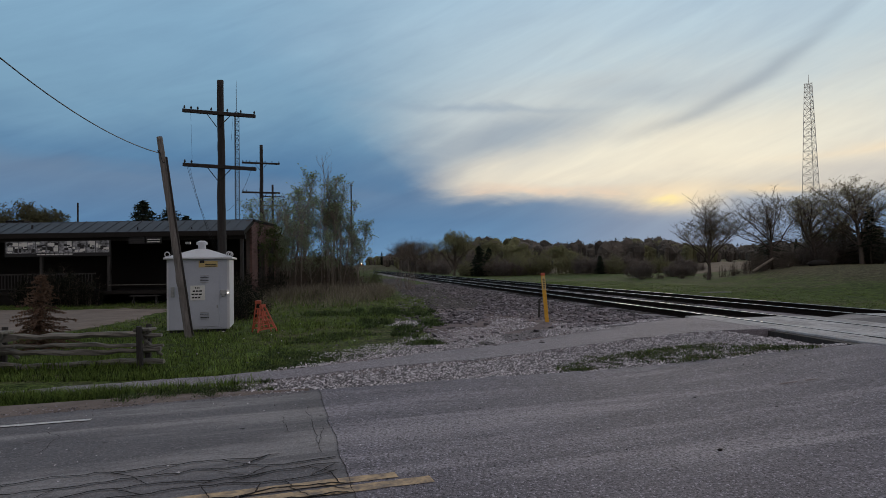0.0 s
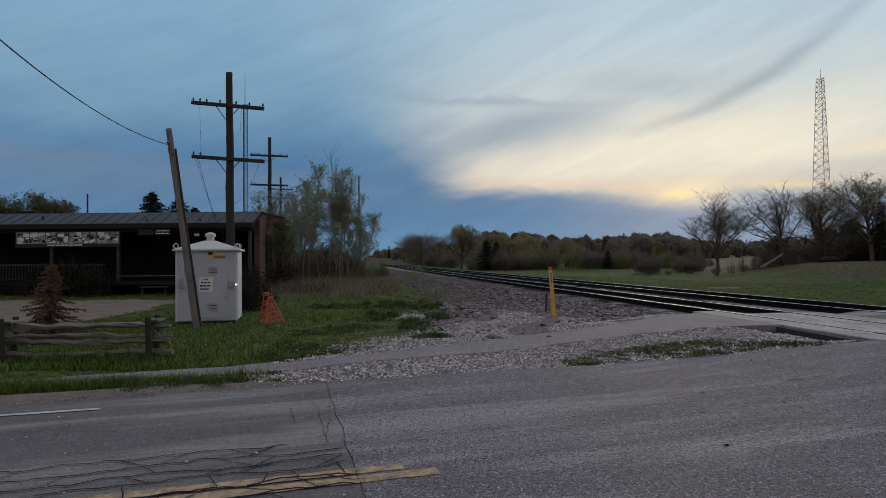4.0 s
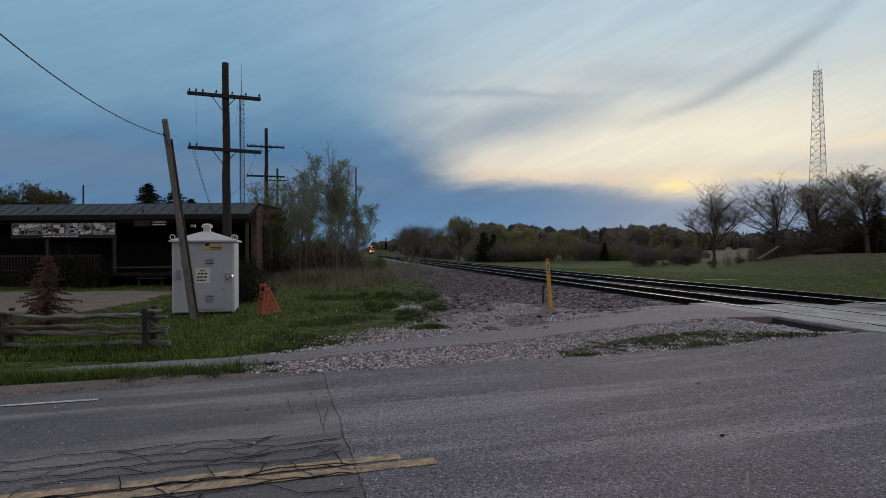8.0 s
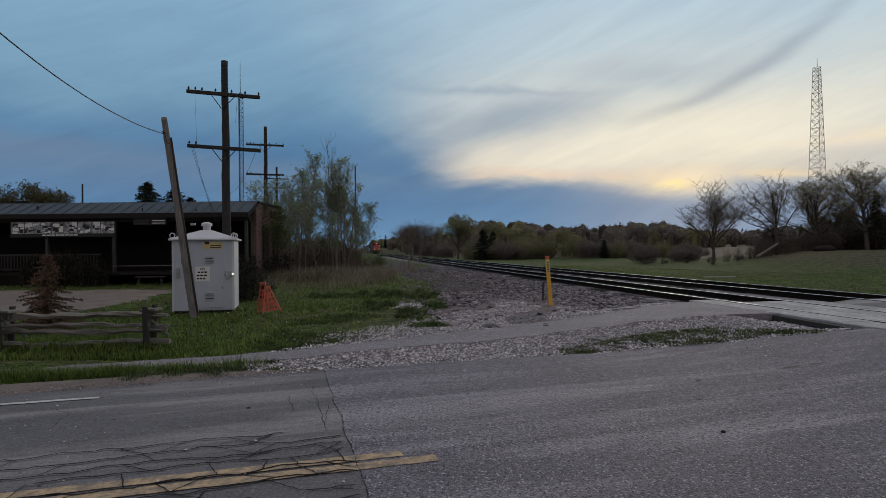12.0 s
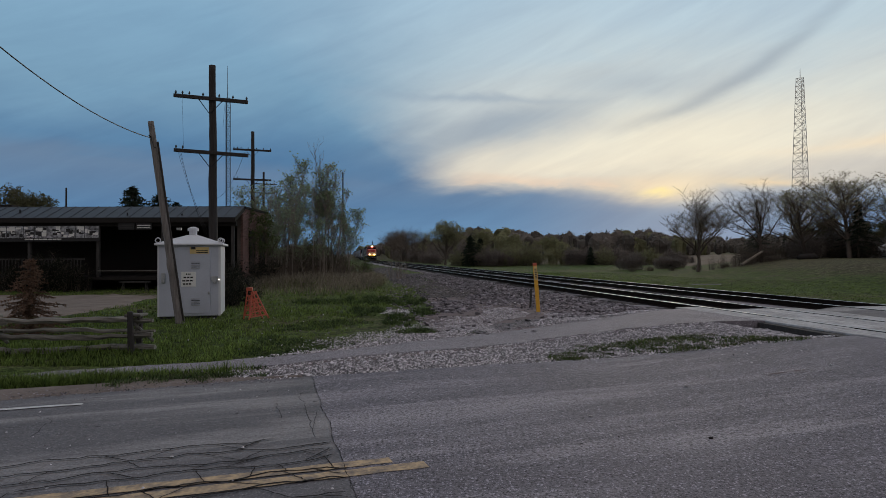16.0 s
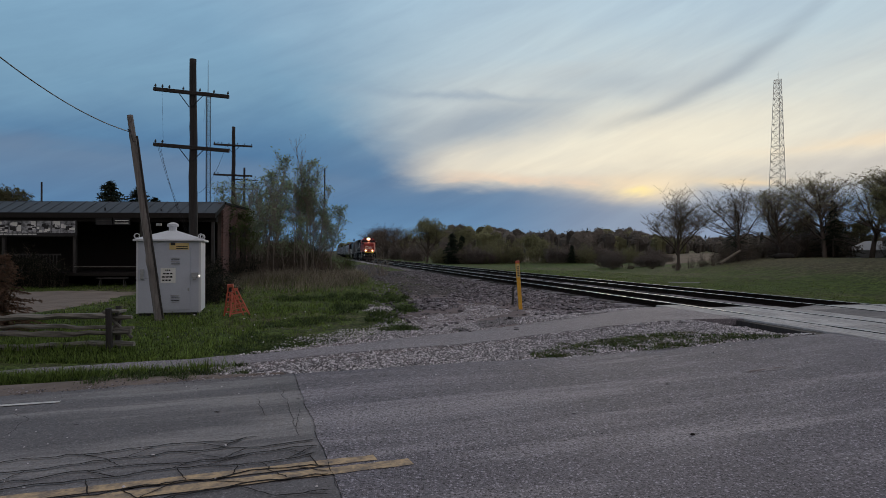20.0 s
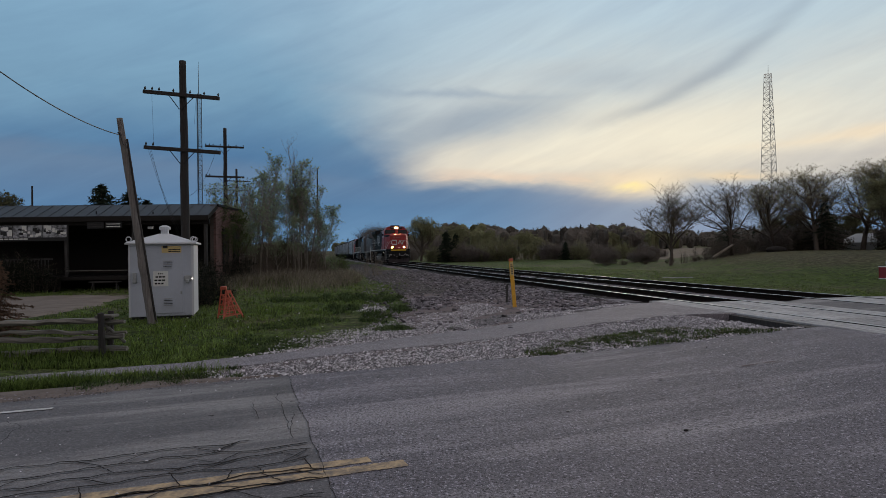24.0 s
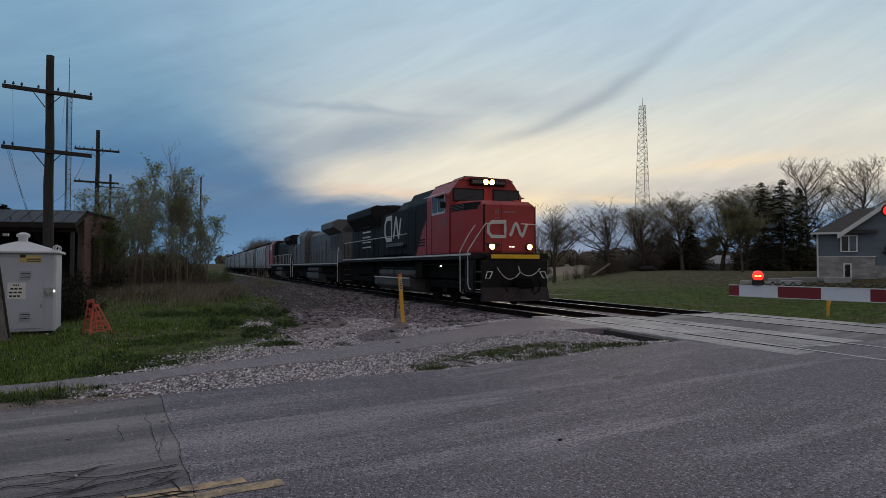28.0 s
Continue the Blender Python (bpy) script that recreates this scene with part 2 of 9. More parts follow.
def ground_material():
    """Soil and short grass in patches, greener and drier by turns."""
    mat = bpy.data.materials.new("meadow")
    mat.use_nodes = True
    w = Nodes(mat.node_tree)
    co = w.put("ShaderNodeTexCoord").outputs["Object"]
    a, b2, c = w.noise(co, 0.12, 4, 0.6, 0.5), w.noise(co, 0.9, 4, 0.65), w.noise(co, 9.0, 6, 0.8)
    green = w.mix(w.step(c, 0.40, 0.62), (0.018, 0.030, 0.007), (0.105, 0.150, 0.034))
    dry = w.mix(w.step(c, 0.40, 0.62), (0.048, 0.043, 0.025), (0.150, 0.132, 0.082))
    col = w.mix(w.step(w.m("MULTIPLY_ADD", b2, 0.5, w.m("MULTIPLY", a, 0.7)), 0.55, 0.80), green, dry)
    sep = w.put("ShaderNodeSeparateXYZ")
    w.plug(sep.inputs[0], co)
    col = w.mix(w.m("MULTIPLY", w.step(w.m("MULTIPLY_ADD", b2, 0.8, sep.outputs[2]), 0.55, 1.25), 0.85), col, dry)
    tuft = w.noise(co, 2.6, 5, 0.7, 0.8)
    col = w.mix(1.0, col, w.vec(*[w.m("MULTIPLY_ADD", w.step(tuft, 0.36, 0.64), 0.85, 0.55)] * 3), "MULTIPLY")
    b = w.put("ShaderNodeBsdfPrincipled")
    w.plug(b.inputs["Base Color"], col)
    b.inputs["Roughness"].default_value = 0.95
    b.inputs["Specular IOR Level"].default_value = 0.1
    bp = w.put("ShaderNodeBump")
    bp.inputs["Strength"].default_value, bp.inputs["Distance"].default_value = 0.7, 0.05
    w.plug(bp.inputs["Height"], c)
    w.plug(b.inputs["Normal"], bp.outputs[0])
    w.plug(w.put("ShaderNodeOutputMaterial").inputs[0], b.outputs[0])
    return mat


def asphalt_material(name, base, pale, streak=0.0, along=0.318, grit=0.75):
    """Worn asphalt: fine stone grain, blotches, and pale dust streaks along the way of the traffic."""
    mat = bpy.data.materials.new(name)
    mat.use_nodes = True
    w = Nodes(mat.node_tree)
    co = w.put("ShaderNodeTexCoord").outputs["Object"]
    mp = w.put("ShaderNodeMapping")
    w.plug(mp.inputs[0], co)
    mp.inputs["Rotation"].default_value = (0, 0, -along)
    mp2 = w.put("ShaderNodeMapping")
    w.plug(mp2.inputs[0], mp.outputs[0])
    mp2.inputs["Scale"].default_value = (0.10, 0.75, 1)
    streaks = w.noise(mp2.outputs[0], 1.7, 5, 0.62, 0.4)
    blot = w.noise(co, 0.9, 5, 0.6, 0.3)
    grain = w.noise(co, 120.0, 2, 0.7)
    col = w.mix(w.step(blot, 0.25, 0.75), tuple(c * 0.86 for c in base), tuple(c * 1.12 for c in base))
    col = w.mix(w.m("MULTIPLY", w.step(streaks, 0.46, 0.66), streak), col, pale)
    relief = grain
    coarse = w.noise(co, 34.0, 3, 0.75)
    col = w.mix(1.0, col, w.vec(*[w.m("MULTIPLY_ADD", w.step(coarse, 0.30, 0.70), grit, 1.0 - grit * 0.5)] * 3), "MULTIPLY")
    for scale, size in ((75.0, 1.1 * grit), (38.0, 0.9 * grit)):
        vor = w.put("ShaderNodeTexVoronoi")
        w.plug(vor.inputs["Vector"], co)
        vor.inputs["Scale"].default_value = scale
        speck = w.step(vor.outputs["Distance"], 0.5, 0.2)
        rnd = w.put("ShaderNodeSeparateColor")
        w.plug(rnd.inputs[0], vor.outputs["Color"])
        col = w.mix(w.m("MULTIPLY", w.m("MULTIPLY", speck, w.step(rnd.outputs[0], 0.60, 0.85)), size), col, tuple(min(1, c * 3.2) for c in base))
        col = w.mix(w.m("MULTIPLY", w.m("MULTIPLY", speck, w.step(rnd.outputs[1], 0.55, 0.85)), size), col, tuple(c * 0.12 for c in base))
        relief = w.m("ADD", relief, w.m("MULTIPLY", speck, 0.6))
    col = w.mix(0.3, col, w.vec(grain, grain, grain), "SOFT_LIGHT")
    b = w.put("ShaderNodeBsdfPrincipled")
    w.plug(b.inputs["Base Color"], col)
    b.inputs["Roughness"].default_value = 0.82
    b.inputs["Specular IOR Level"].default_value = 0.35
    bp = w.put("ShaderNodeBump")
    bp.inputs["Strength"].default_value, bp.inputs["Distance"].default_value = 0.5, 0.006
    w.plug(bp.inputs["Height"], relief)
    w.plug(b.inputs["Normal"], bp.outputs[0])
    w.plug(w.put("ShaderNodeOutputMaterial").inputs[0], b.outputs[0])
    return mat


def glass_material(name, tint):
    mat = bpy.data.materials.new(name)
    mat.use_nodes = True
    w = Nodes(mat.node_tree)
    b = w.put("ShaderNodeBsdfPrincipled")
    b.inputs["Base Color"].default_value = (*tint, 1)
    b.inputs["Roughness"].default_value = 0.06
    b.inputs["Specular IOR Level"].default_value = 0.4
    w.plug(w.put("ShaderNodeOutputMaterial").inputs[0], b.outputs[0])
    return mat


def gravel_material(name, base, scale):
    """Small stones too fine to pick apart: cells of their own tone with dark gaps and relief."""
    mat = bpy.data.materials.new(name)
    mat.use_nodes = True
    w = Nodes(mat.node_tree)
    co = w.put("ShaderNodeTexCoord").outputs["Object"]
    big = w.noise(co, 0.8, 4, 0.6, 0.4)
    vor = w.put("ShaderNodeTexVoronoi")
    w.plug(vor.inputs["Vector"], co)
    vor.inputs["Scale"].default_value = scale
    tone = w.put("ShaderNodeSeparateColor")
    w.plug(tone.inputs[0], vor.outputs["Color"])
    lift = w.m("MULTIPLY", w.m("MULTIPLY_ADD", tone.outputs[0], 1.3, 0.35), w.m("MULTIPLY_ADD", w.step(vor.outputs["Distance"], 0.62, 0.30), 0.75, 0.25))
    lift = w.m("MULTIPLY", lift, w.m("MULTIPLY_ADD", big, 0.8, 0.6))
    col = w.mix(1.0, base, w.vec(lift, lift, lift), "MULTIPLY")
    b = w.put("ShaderNodeBsdfPrincipled")
    w.plug(b.inputs["Base Color"], col)
    b.inputs["Roughness"].default_value = 0.92
    b.inputs["Specular IOR Level"].default_value = 0.15
    bp = w.put("ShaderNodeBump")
    bp.inputs["Strength"].default_value, bp.inputs["Distance"].default_value = 0.9, 0.5 / scale
    bp.invert = True
    w.plug(bp.inputs["Height"], vor.outputs["Distance"])
    w.plug(b.inputs["Normal"], bp.outputs[0])
    w.plug(w.put("ShaderNodeOutputMaterial").inputs[0], b.outputs[0])
    return mat


MEADOW = ground_material()
ASPHALT = asphalt_material("worn_asphalt", (0.138, 0.127, 0.151), (0.31, 0.288, 0.315), 0.8, grit=1.05)
ASPHALT_DARK = asphalt_material("older_asphalt", (0.124, 0.117, 0.127), (0.30, 0.285, 0.29), 0.85, grit=0.45)
PATH = asphalt_material("path_asphalt", (0.200, 0.181, 0.203), (0.28, 0.27, 0.29), 0.3)
SAND = material("dusty_gravel_drive", (0.240, 0.200, 0.175), (0.095, 0.079, 0.070), 1.2, 24, 0.95, bump=0.4, dist=0.02, spec=0.1)
DUST = material("dusty_verge_soil", (0.225, 0.185, 0.168), (0.085, 0.070, 0.064), 2.2, 30, 0.95, bump=0.5, dist=0.02, spec=0.1)
DIRT_PLAIN = material("dark_cinder_soil", (0.215, 0.176, 0.180), (0.060, 0.049, 0.050), 0.55, 16, 0.95, bump=0.6, dist=0.04, spec=0.1)
STONE = material("crushed_limestone", (0.54, 0.515, 0.545), (0.35, 0.333, 0.357), 3, 40, 0.9, island=0.75, bump=0.2, spec=0.2)
BALLAST = material("railway_ballast", (0.25, 0.226, 0.246), (0.095, 0.086, 0.094), 3, 40, 0.9, island=0.8, bump=0.2, spec=0.2)
PAINT_YELLOW = material("worn_yellow_road_paint", (0.56, 0.40, 0.235), (0.17, 0.14, 0.12), 9, 45, 0.8, amount=1.0)
PAINT_WHITE = material("worn_white_road_paint", (0.62, 0.62, 0.62), (0.32, 0.31, 0.31), 5, 60, 0.8, amount=0.6)
CRACK = material("open_crack", (0.034, 0.031, 0.031), None, 5, 60, 1.0, bump=0, spec=0.05)
RAIL_SIDE = material("rusty_rail", (0.018, 0.013, 0.011), (0.008, 0.006, 0.006), 8, 60, 0.95, spec=0.06)
RAIL_HEAD = material("polished_rail_head", (0.52, 0.515, 0.51), (0.30, 0.297, 0.30), 3, 80, 0.46, metal=1.0, bump=0.03, amount=0.4)
TIE = material("creosoted_tie", (0.022, 0.018, 0.017), (0.010, 0.009, 0.008), 4, 50, 0.9, per=0.35, stretch=(1, 6, 1), bump=0.4)
CONCRETE = material("crossing_concrete", (0.53, 0.52, 0.535), (0.17, 0.163, 0.17), 3.0, 40, 0.85, bump=0.6, per=0.16, stretch=(4, 0.5, 1), amount=0.9)
RUBBER = material("black_flangeway", (0.030, 0.029, 0.029), None, 5, 60, 0.8)
POLE_WOOD = material("weathered_pole_wood", (0.050, 0.044, 0.043), (0.014, 0.013, 0.013), 5, 40, 0.9, stretch=(3, 3, 0.25), bump=0.5, dist=0.01)
POLE_GREY = material("silvered_pole_wood", (0.27, 0.245, 0.235), (0.050, 0.042, 0.039), 7, 50, 0.9, stretch=(5, 5, 0.3), bump=0.8, dist=0.015)
GREY_WOOD = material("silvered_rail_wood", (0.225, 0.212, 0.190), (0.020, 0.018, 0.016), 9, 60, 0.9, stretch=(0.3, 3, 3), bump=0.5, per=0.2)
IRON = material("dark_iron", (0.040, 0.040, 0.044), None, 8, 60, 0.6, metal=0.6)
INSULATOR = material("dark_glass_insulator", (0.028, 0.034, 0.034), None, 8, 60, 0.25, bump=0)
CABLE = material("black_cable", (0.018, 0.018, 0.02), None, 8, 60, 0.6, bump=0)
BOX_PAINT = material("silver_grey_case_paint", (0.50, 0.53, 0.61), (0.36, 0.38, 0.44), 1.4, 30, 0.5, bump=0.05, amount=0.5)
BOX_ROOF = material("pale_case_roof_paint", (0.62, 0.63, 0.67), (0.46, 0.47, 0.50), 1.6, 30, 0.5, bump=0.05, amount=0.5)
GALV = material("galvanised_steel", (0.42, 0.43, 0.44), (0.26, 0.27, 0.28), 5, 50, 0.5, metal=0.7, bump=0.05)
LABEL_WHITE = material("white_label", (0.78, 0.78, 0.76), (0.60, 0.60, 0.58), 4, 40, 0.6, bump=0)
LABEL_YELLOW = material("yellow_label", (0.66, 0.50, 0.22), (0.5, 0.38, 0.18), 4, 40, 0.6, bump=0)
INK = material("black_ink", (0.02, 0.02, 0.022), None, 4, 40, 0.6, bump=0)
ORANGE = material("faded_orange_plastic", (0.55, 0.125, 0.075), (0.36, 0.075, 0.05), 5, 40, 0.55, bump=0.05, amount=0.5)
POST_YELLOW = material("yellow_marker_plastic", (0.78, 0.42, 0.045), (0.55, 0.28, 0.03), 6, 40, 0.5, bump=0.05)
ROOF_METAL = material("grey_blue_sheet_metal", (0.040, 0.050, 0.068), (0.022, 0.027, 0.036), 0.8, 30, 0.55, metal=0.2, bump=0.05, per=0.06)
BRICK = material("dark_red_brick", (0.215, 0.122, 0.108), (0.10, 0.060, 0.054), 2.2, 40, 0.9, per=0.25, bump=0.3)
MORTAR = material("sooty_mortar", (0.14, 0.115, 0.105), None, 3, 40, 0.95)
# base lowered to near black; part of the porch's shade sits in this colour
DARK_WOOD = material("near_black_board", (0.014, 0.011, 0.010), (0.010, 0.008, 0.007), 3, 40, 0.85, per=0.2, stretch=(3, 3, 0.4))
POST_GREY = material("grey_weathered_post", (0.060, 0.056, 0.054), (0.020, 0.019, 0.018), 4, 40, 0.85, stretch=(3, 3, 0.4))
PANE = glass_material("dark_window_pane", (0.015, 0.018, 0.022))
BARK = material("grey_bark", (0.125, 0.102, 0.086), (0.048, 0.040, 0.034), 3, 30, 0.95, stretch=(2, 2, 0.4), bump=0.4, spec=0.1)
BARK_PALE = material("pale_sapling_bark", (0.34, 0.29, 0.245), (0.10, 0.085, 0.072), 3, 30, 0.95, stretch=(2, 2, 0.4), spec=0.1)
TWIG = material("brown_twig", (0.150, 0.120, 0.096), (0.075, 0.060, 0.050), 3, 30, 0.95, bump=0, spec=0.1)


def leaf_material(name, base, dark, island=0.45):
    mat = material(name, base, dark, 1.2, 20, 0.75, bump=0, island=island, spec=0.2)
    t = mat.node_tree
    bsdf = next(n for n in t.nodes if n.type == "BSDF_PRINCIPLED")
    out = next(n for n in t.nodes if n.type == "OUTPUT_MATERIAL")
    thin = t.nodes.new("ShaderNodeBsdfTranslucent")
    t.links.new(bsdf.inputs["Base Color"].links[0].from_socket, thin.inputs["Color"])
    both = t.nodes.new("ShaderNodeMixShader")
    both.inputs[0].default_value = 0.45
    t.links.new(bsdf.outputs[0], both.inputs[1])
    t.links.new(thin.outputs[0], both.inputs[2])
    t.links.new(both.outputs[0], out.inputs[0])
    return mat


LEAF_SPRING = leaf_material("young_green_leaf", (0.285, 0.350, 0.205), (0.120, 0.160, 0.085), 0.6)
LEAF_BUD = leaf_material("tan_opening_bud", (0.30, 0.275, 0.165), (0.16, 0.145, 0.085))
LEAF_GREEN = leaf_material("dense_green_leaf", (0.085, 0.115, 0.035), (0.042, 0.062, 0.018))
LEAF_DARK = leaf_material("dark_conifer_needle", (0.032, 0.044, 0.028), (0.016, 0.024, 0.016))
LEAF_FAR = leaf_material("distant_foliage", (0.205, 0.180, 0.155), (0.115, 0.102, 0.09))
LEAF_FAR_GREEN = leaf_material("distant_green_foliage", (0.245, 0.240, 0.130), (0.140, 0.140, 0.075))
LEAF_EARLY = leaf_material("brownish_green_early_leaf", (0.135, 0.130, 0.070), (0.065, 0.060, 0.034))
LEAF_OLIVE = leaf_material("olive_brown_undergrowth", (0.070, 0.068, 0.036), (0.028, 0.027, 0.015))
LEAF_HEDGE = leaf_material("dark_brown_undergrowth", (0.115, 0.100, 0.075), (0.050, 0.044, 0.033))
LEAF_SHRUB = leaf_material("dark_evergreen_shrub_leaf", (0.017, 0.020, 0.013), (0.008, 0.010, 0.007))
LEAF_RUST = leaf_material("rusty_dead_needle", (0.190, 0.115, 0.080), (0.075, 0.046, 0.034))
BLADE = leaf_material("grass_blade", (0.145, 0.202, 0.050), (0.045, 0.075, 0.014), 0.85)
STRAW = leaf_material("dry_straw", (0.27, 0.235, 0.180), (0.075, 0.063, 0.048), 0.7)
WEED = leaf_material("olive_weed", (0.080, 0.115, 0.042), (0.022, 0.034, 0.012), 0.7)
# near-black: oily ballast and the shadow by ties and rails in one colour
OILY_SHADED = material("oily_shaded_track_bed", (0.016, 0.014, 0.013), (0.007, 0.006, 0.006), 3, 30, 0.9, bump=0.6, dist=0.03, spec=0.1)
PALE_GRAVEL = gravel_material("pale_fine_gravel", (0.27, 0.245, 0.265), 27.0)
CINDER = gravel_material("cinder_and_stone", (0.125, 0.105, 0.105), 13.0)
SCRUB = leaf_material("bare_grey_scrub", (0.195, 0.165, 0.148), (0.10, 0.085, 0.076))
LOCO_RED = material("weathered_orange_red_paint", (0.40, 0.042, 0.040), (0.21, 0.026, 0.026), 0.9, 25, 0.42, bump=0.04, amount=0.55)
LOCO_BLACK = material("dusty_black_paint", (0.009, 0.009, 0.010), (0.027, 0.026, 0.026), 0.9, 25, 0.62, bump=0.04, spec=0.16)
LOCO_GREY = material("dirty_grey_paint", (0.135, 0.133, 0.142), (0.060, 0.059, 0.062), 0.8, 25, 0.55, bump=0.04)
FADED_GREY = material("faded_grey_lettering", (0.16, 0.16, 0.165), (0.08, 0.08, 0.08), 3, 25, 0.6, bump=0.02)
FADED_MARK = material("faded_pink_grey_lettering", (0.30, 0.13, 0.13), (0.20, 0.07, 0.07), 3, 25, 0.6, bump=0.02)
LOCO_STRIPE = material("pale_grey_stripe", (0.66, 0.65, 0.64), (0.42, 0.41, 0.40), 1.2, 25, 0.5, bump=0.03)
LOCO_YELLOW = material("yellow_sill_band", (0.85, 0.50, 0.02), (0.6, 0.34, 0.02), 2, 25, 0.5, bump=0.03)
UNDER = material("oily_running_gear", (0.005, 0.005, 0.005), (0.013, 0.012, 0.011), 2, 25, 0.9, bump=0.1, spec=0.1)
PLOUGH = material("scuffed_plough_steel", (0.050, 0.042, 0.044), (0.020, 0.017, 0.017), 2, 25, 0.8, bump=0.1, spec=0.15)
TANK = material("grey_fuel_tank", (0.105, 0.105, 0.112), (0.045, 0.044, 0.046), 1.4, 25, 0.6, spec=0.25)
HOPPER_GREY = material("pale_grey_hopper_steel", (0.37, 0.40, 0.455), (0.20, 0.21, 0.235), 0.7, 25, 0.6, bump=0.04, per=0.12)
HAND_WHITE = material("white_handrail_paint", (0.72, 0.72, 0.70), (0.48, 0.47, 0.46), 4, 40, 0.5, bump=0.02)
# orange glare round the train lamps, drawn as glowing discs
LAMP_HALO = material("painted_lamp_halo", (0.9, 0.6, 0.3), None, 2, 10, 0.4, bump=0, emit=(1.0, 0.46, 0.12), power=9.0)
BEAM_WARM = material("warm_headlamp", (1.0, 0.9, 0.7), None, 2, 10, 0.4, bump=0, emit=(1.0, 0.66, 0.27), power=420.0)
BEAM_DITCH = material("warm_ditch_lamp", (1.0, 0.9, 0.7), None, 2, 10, 0.4, bump=0, emit=(1.0, 0.60, 0.20), power=260.0)
LAMP_SMALL = material("small_step_lamp", (1.0, 0.95, 0.85), None, 2, 10, 0.4, bump=0, emit=(1.0, 0.9, 0.75), power=3.0)
LAMP_RED = material("red_flasher_lens", (0.7, 0.02, 0.02), None, 3, 20, 0.3, bump=0, emit=(1.0, 0.03, 0.02), power=1.3)
LAMP_RED_CORE = material("red_flasher_bulb", (1.0, 0.3, 0.1), None, 3, 20, 0.3, bump=0, emit=(1.0, 0.25, 0.06), power=5.0)
ARM_WHITE = material("white_reflective_sheet", (0.74, 0.77, 0.82), (0.60, 0.62, 0.67), 2, 40, 0.45, bump=0.02, amount=0.4)
ARM_RED = material("dark_red_reflective_sheet", (0.24, 0.022, 0.026), (0.15, 0.016, 0.018), 2, 40, 0.45, bump=0.02)
SIDING = material("slate_blue_siding", (0.150, 0.182, 0.232), (0.115, 0.14, 0.18), 1.5, 40, 0.7, per=0.07, bump=0.05)
VENEER = material("pale_stone_veneer", (0.38, 0.38, 0.39), (0.20, 0.20, 0.20), 2.5, 30, 0.85, per=0.2, bump=0.3)
SHINGLE = material("grey_brown_shingle", (0.075, 0.070, 0.066), (0.040, 0.038, 0.036), 3, 40, 0.9, per=0.2, bump=0.3)
TRIM = material("white_trim_paint", (0.70, 0.71, 0.73), (0.55, 0.56, 0.58), 2, 40, 0.5, bump=0.03, amount=0.4)
SHED = material("pale_shed_metal", (0.42, 0.44, 0.46), (0.30, 0.31, 0.32), 1.0, 30, 0.5, bump=0.05)
TOWER_STEEL = material("pale_tower_steel", (0.80, 0.76, 0.70), (0.62, 0.58, 0.52), 1, 20, 0.5, metal=0.3, bump=0)
BANNER = material("printed_banner_cloth", (0.52, 0.53, 0.57), (0.012, 0.012, 0.014), 3.2, 7, 0.7, bump=0, amount=1.0)

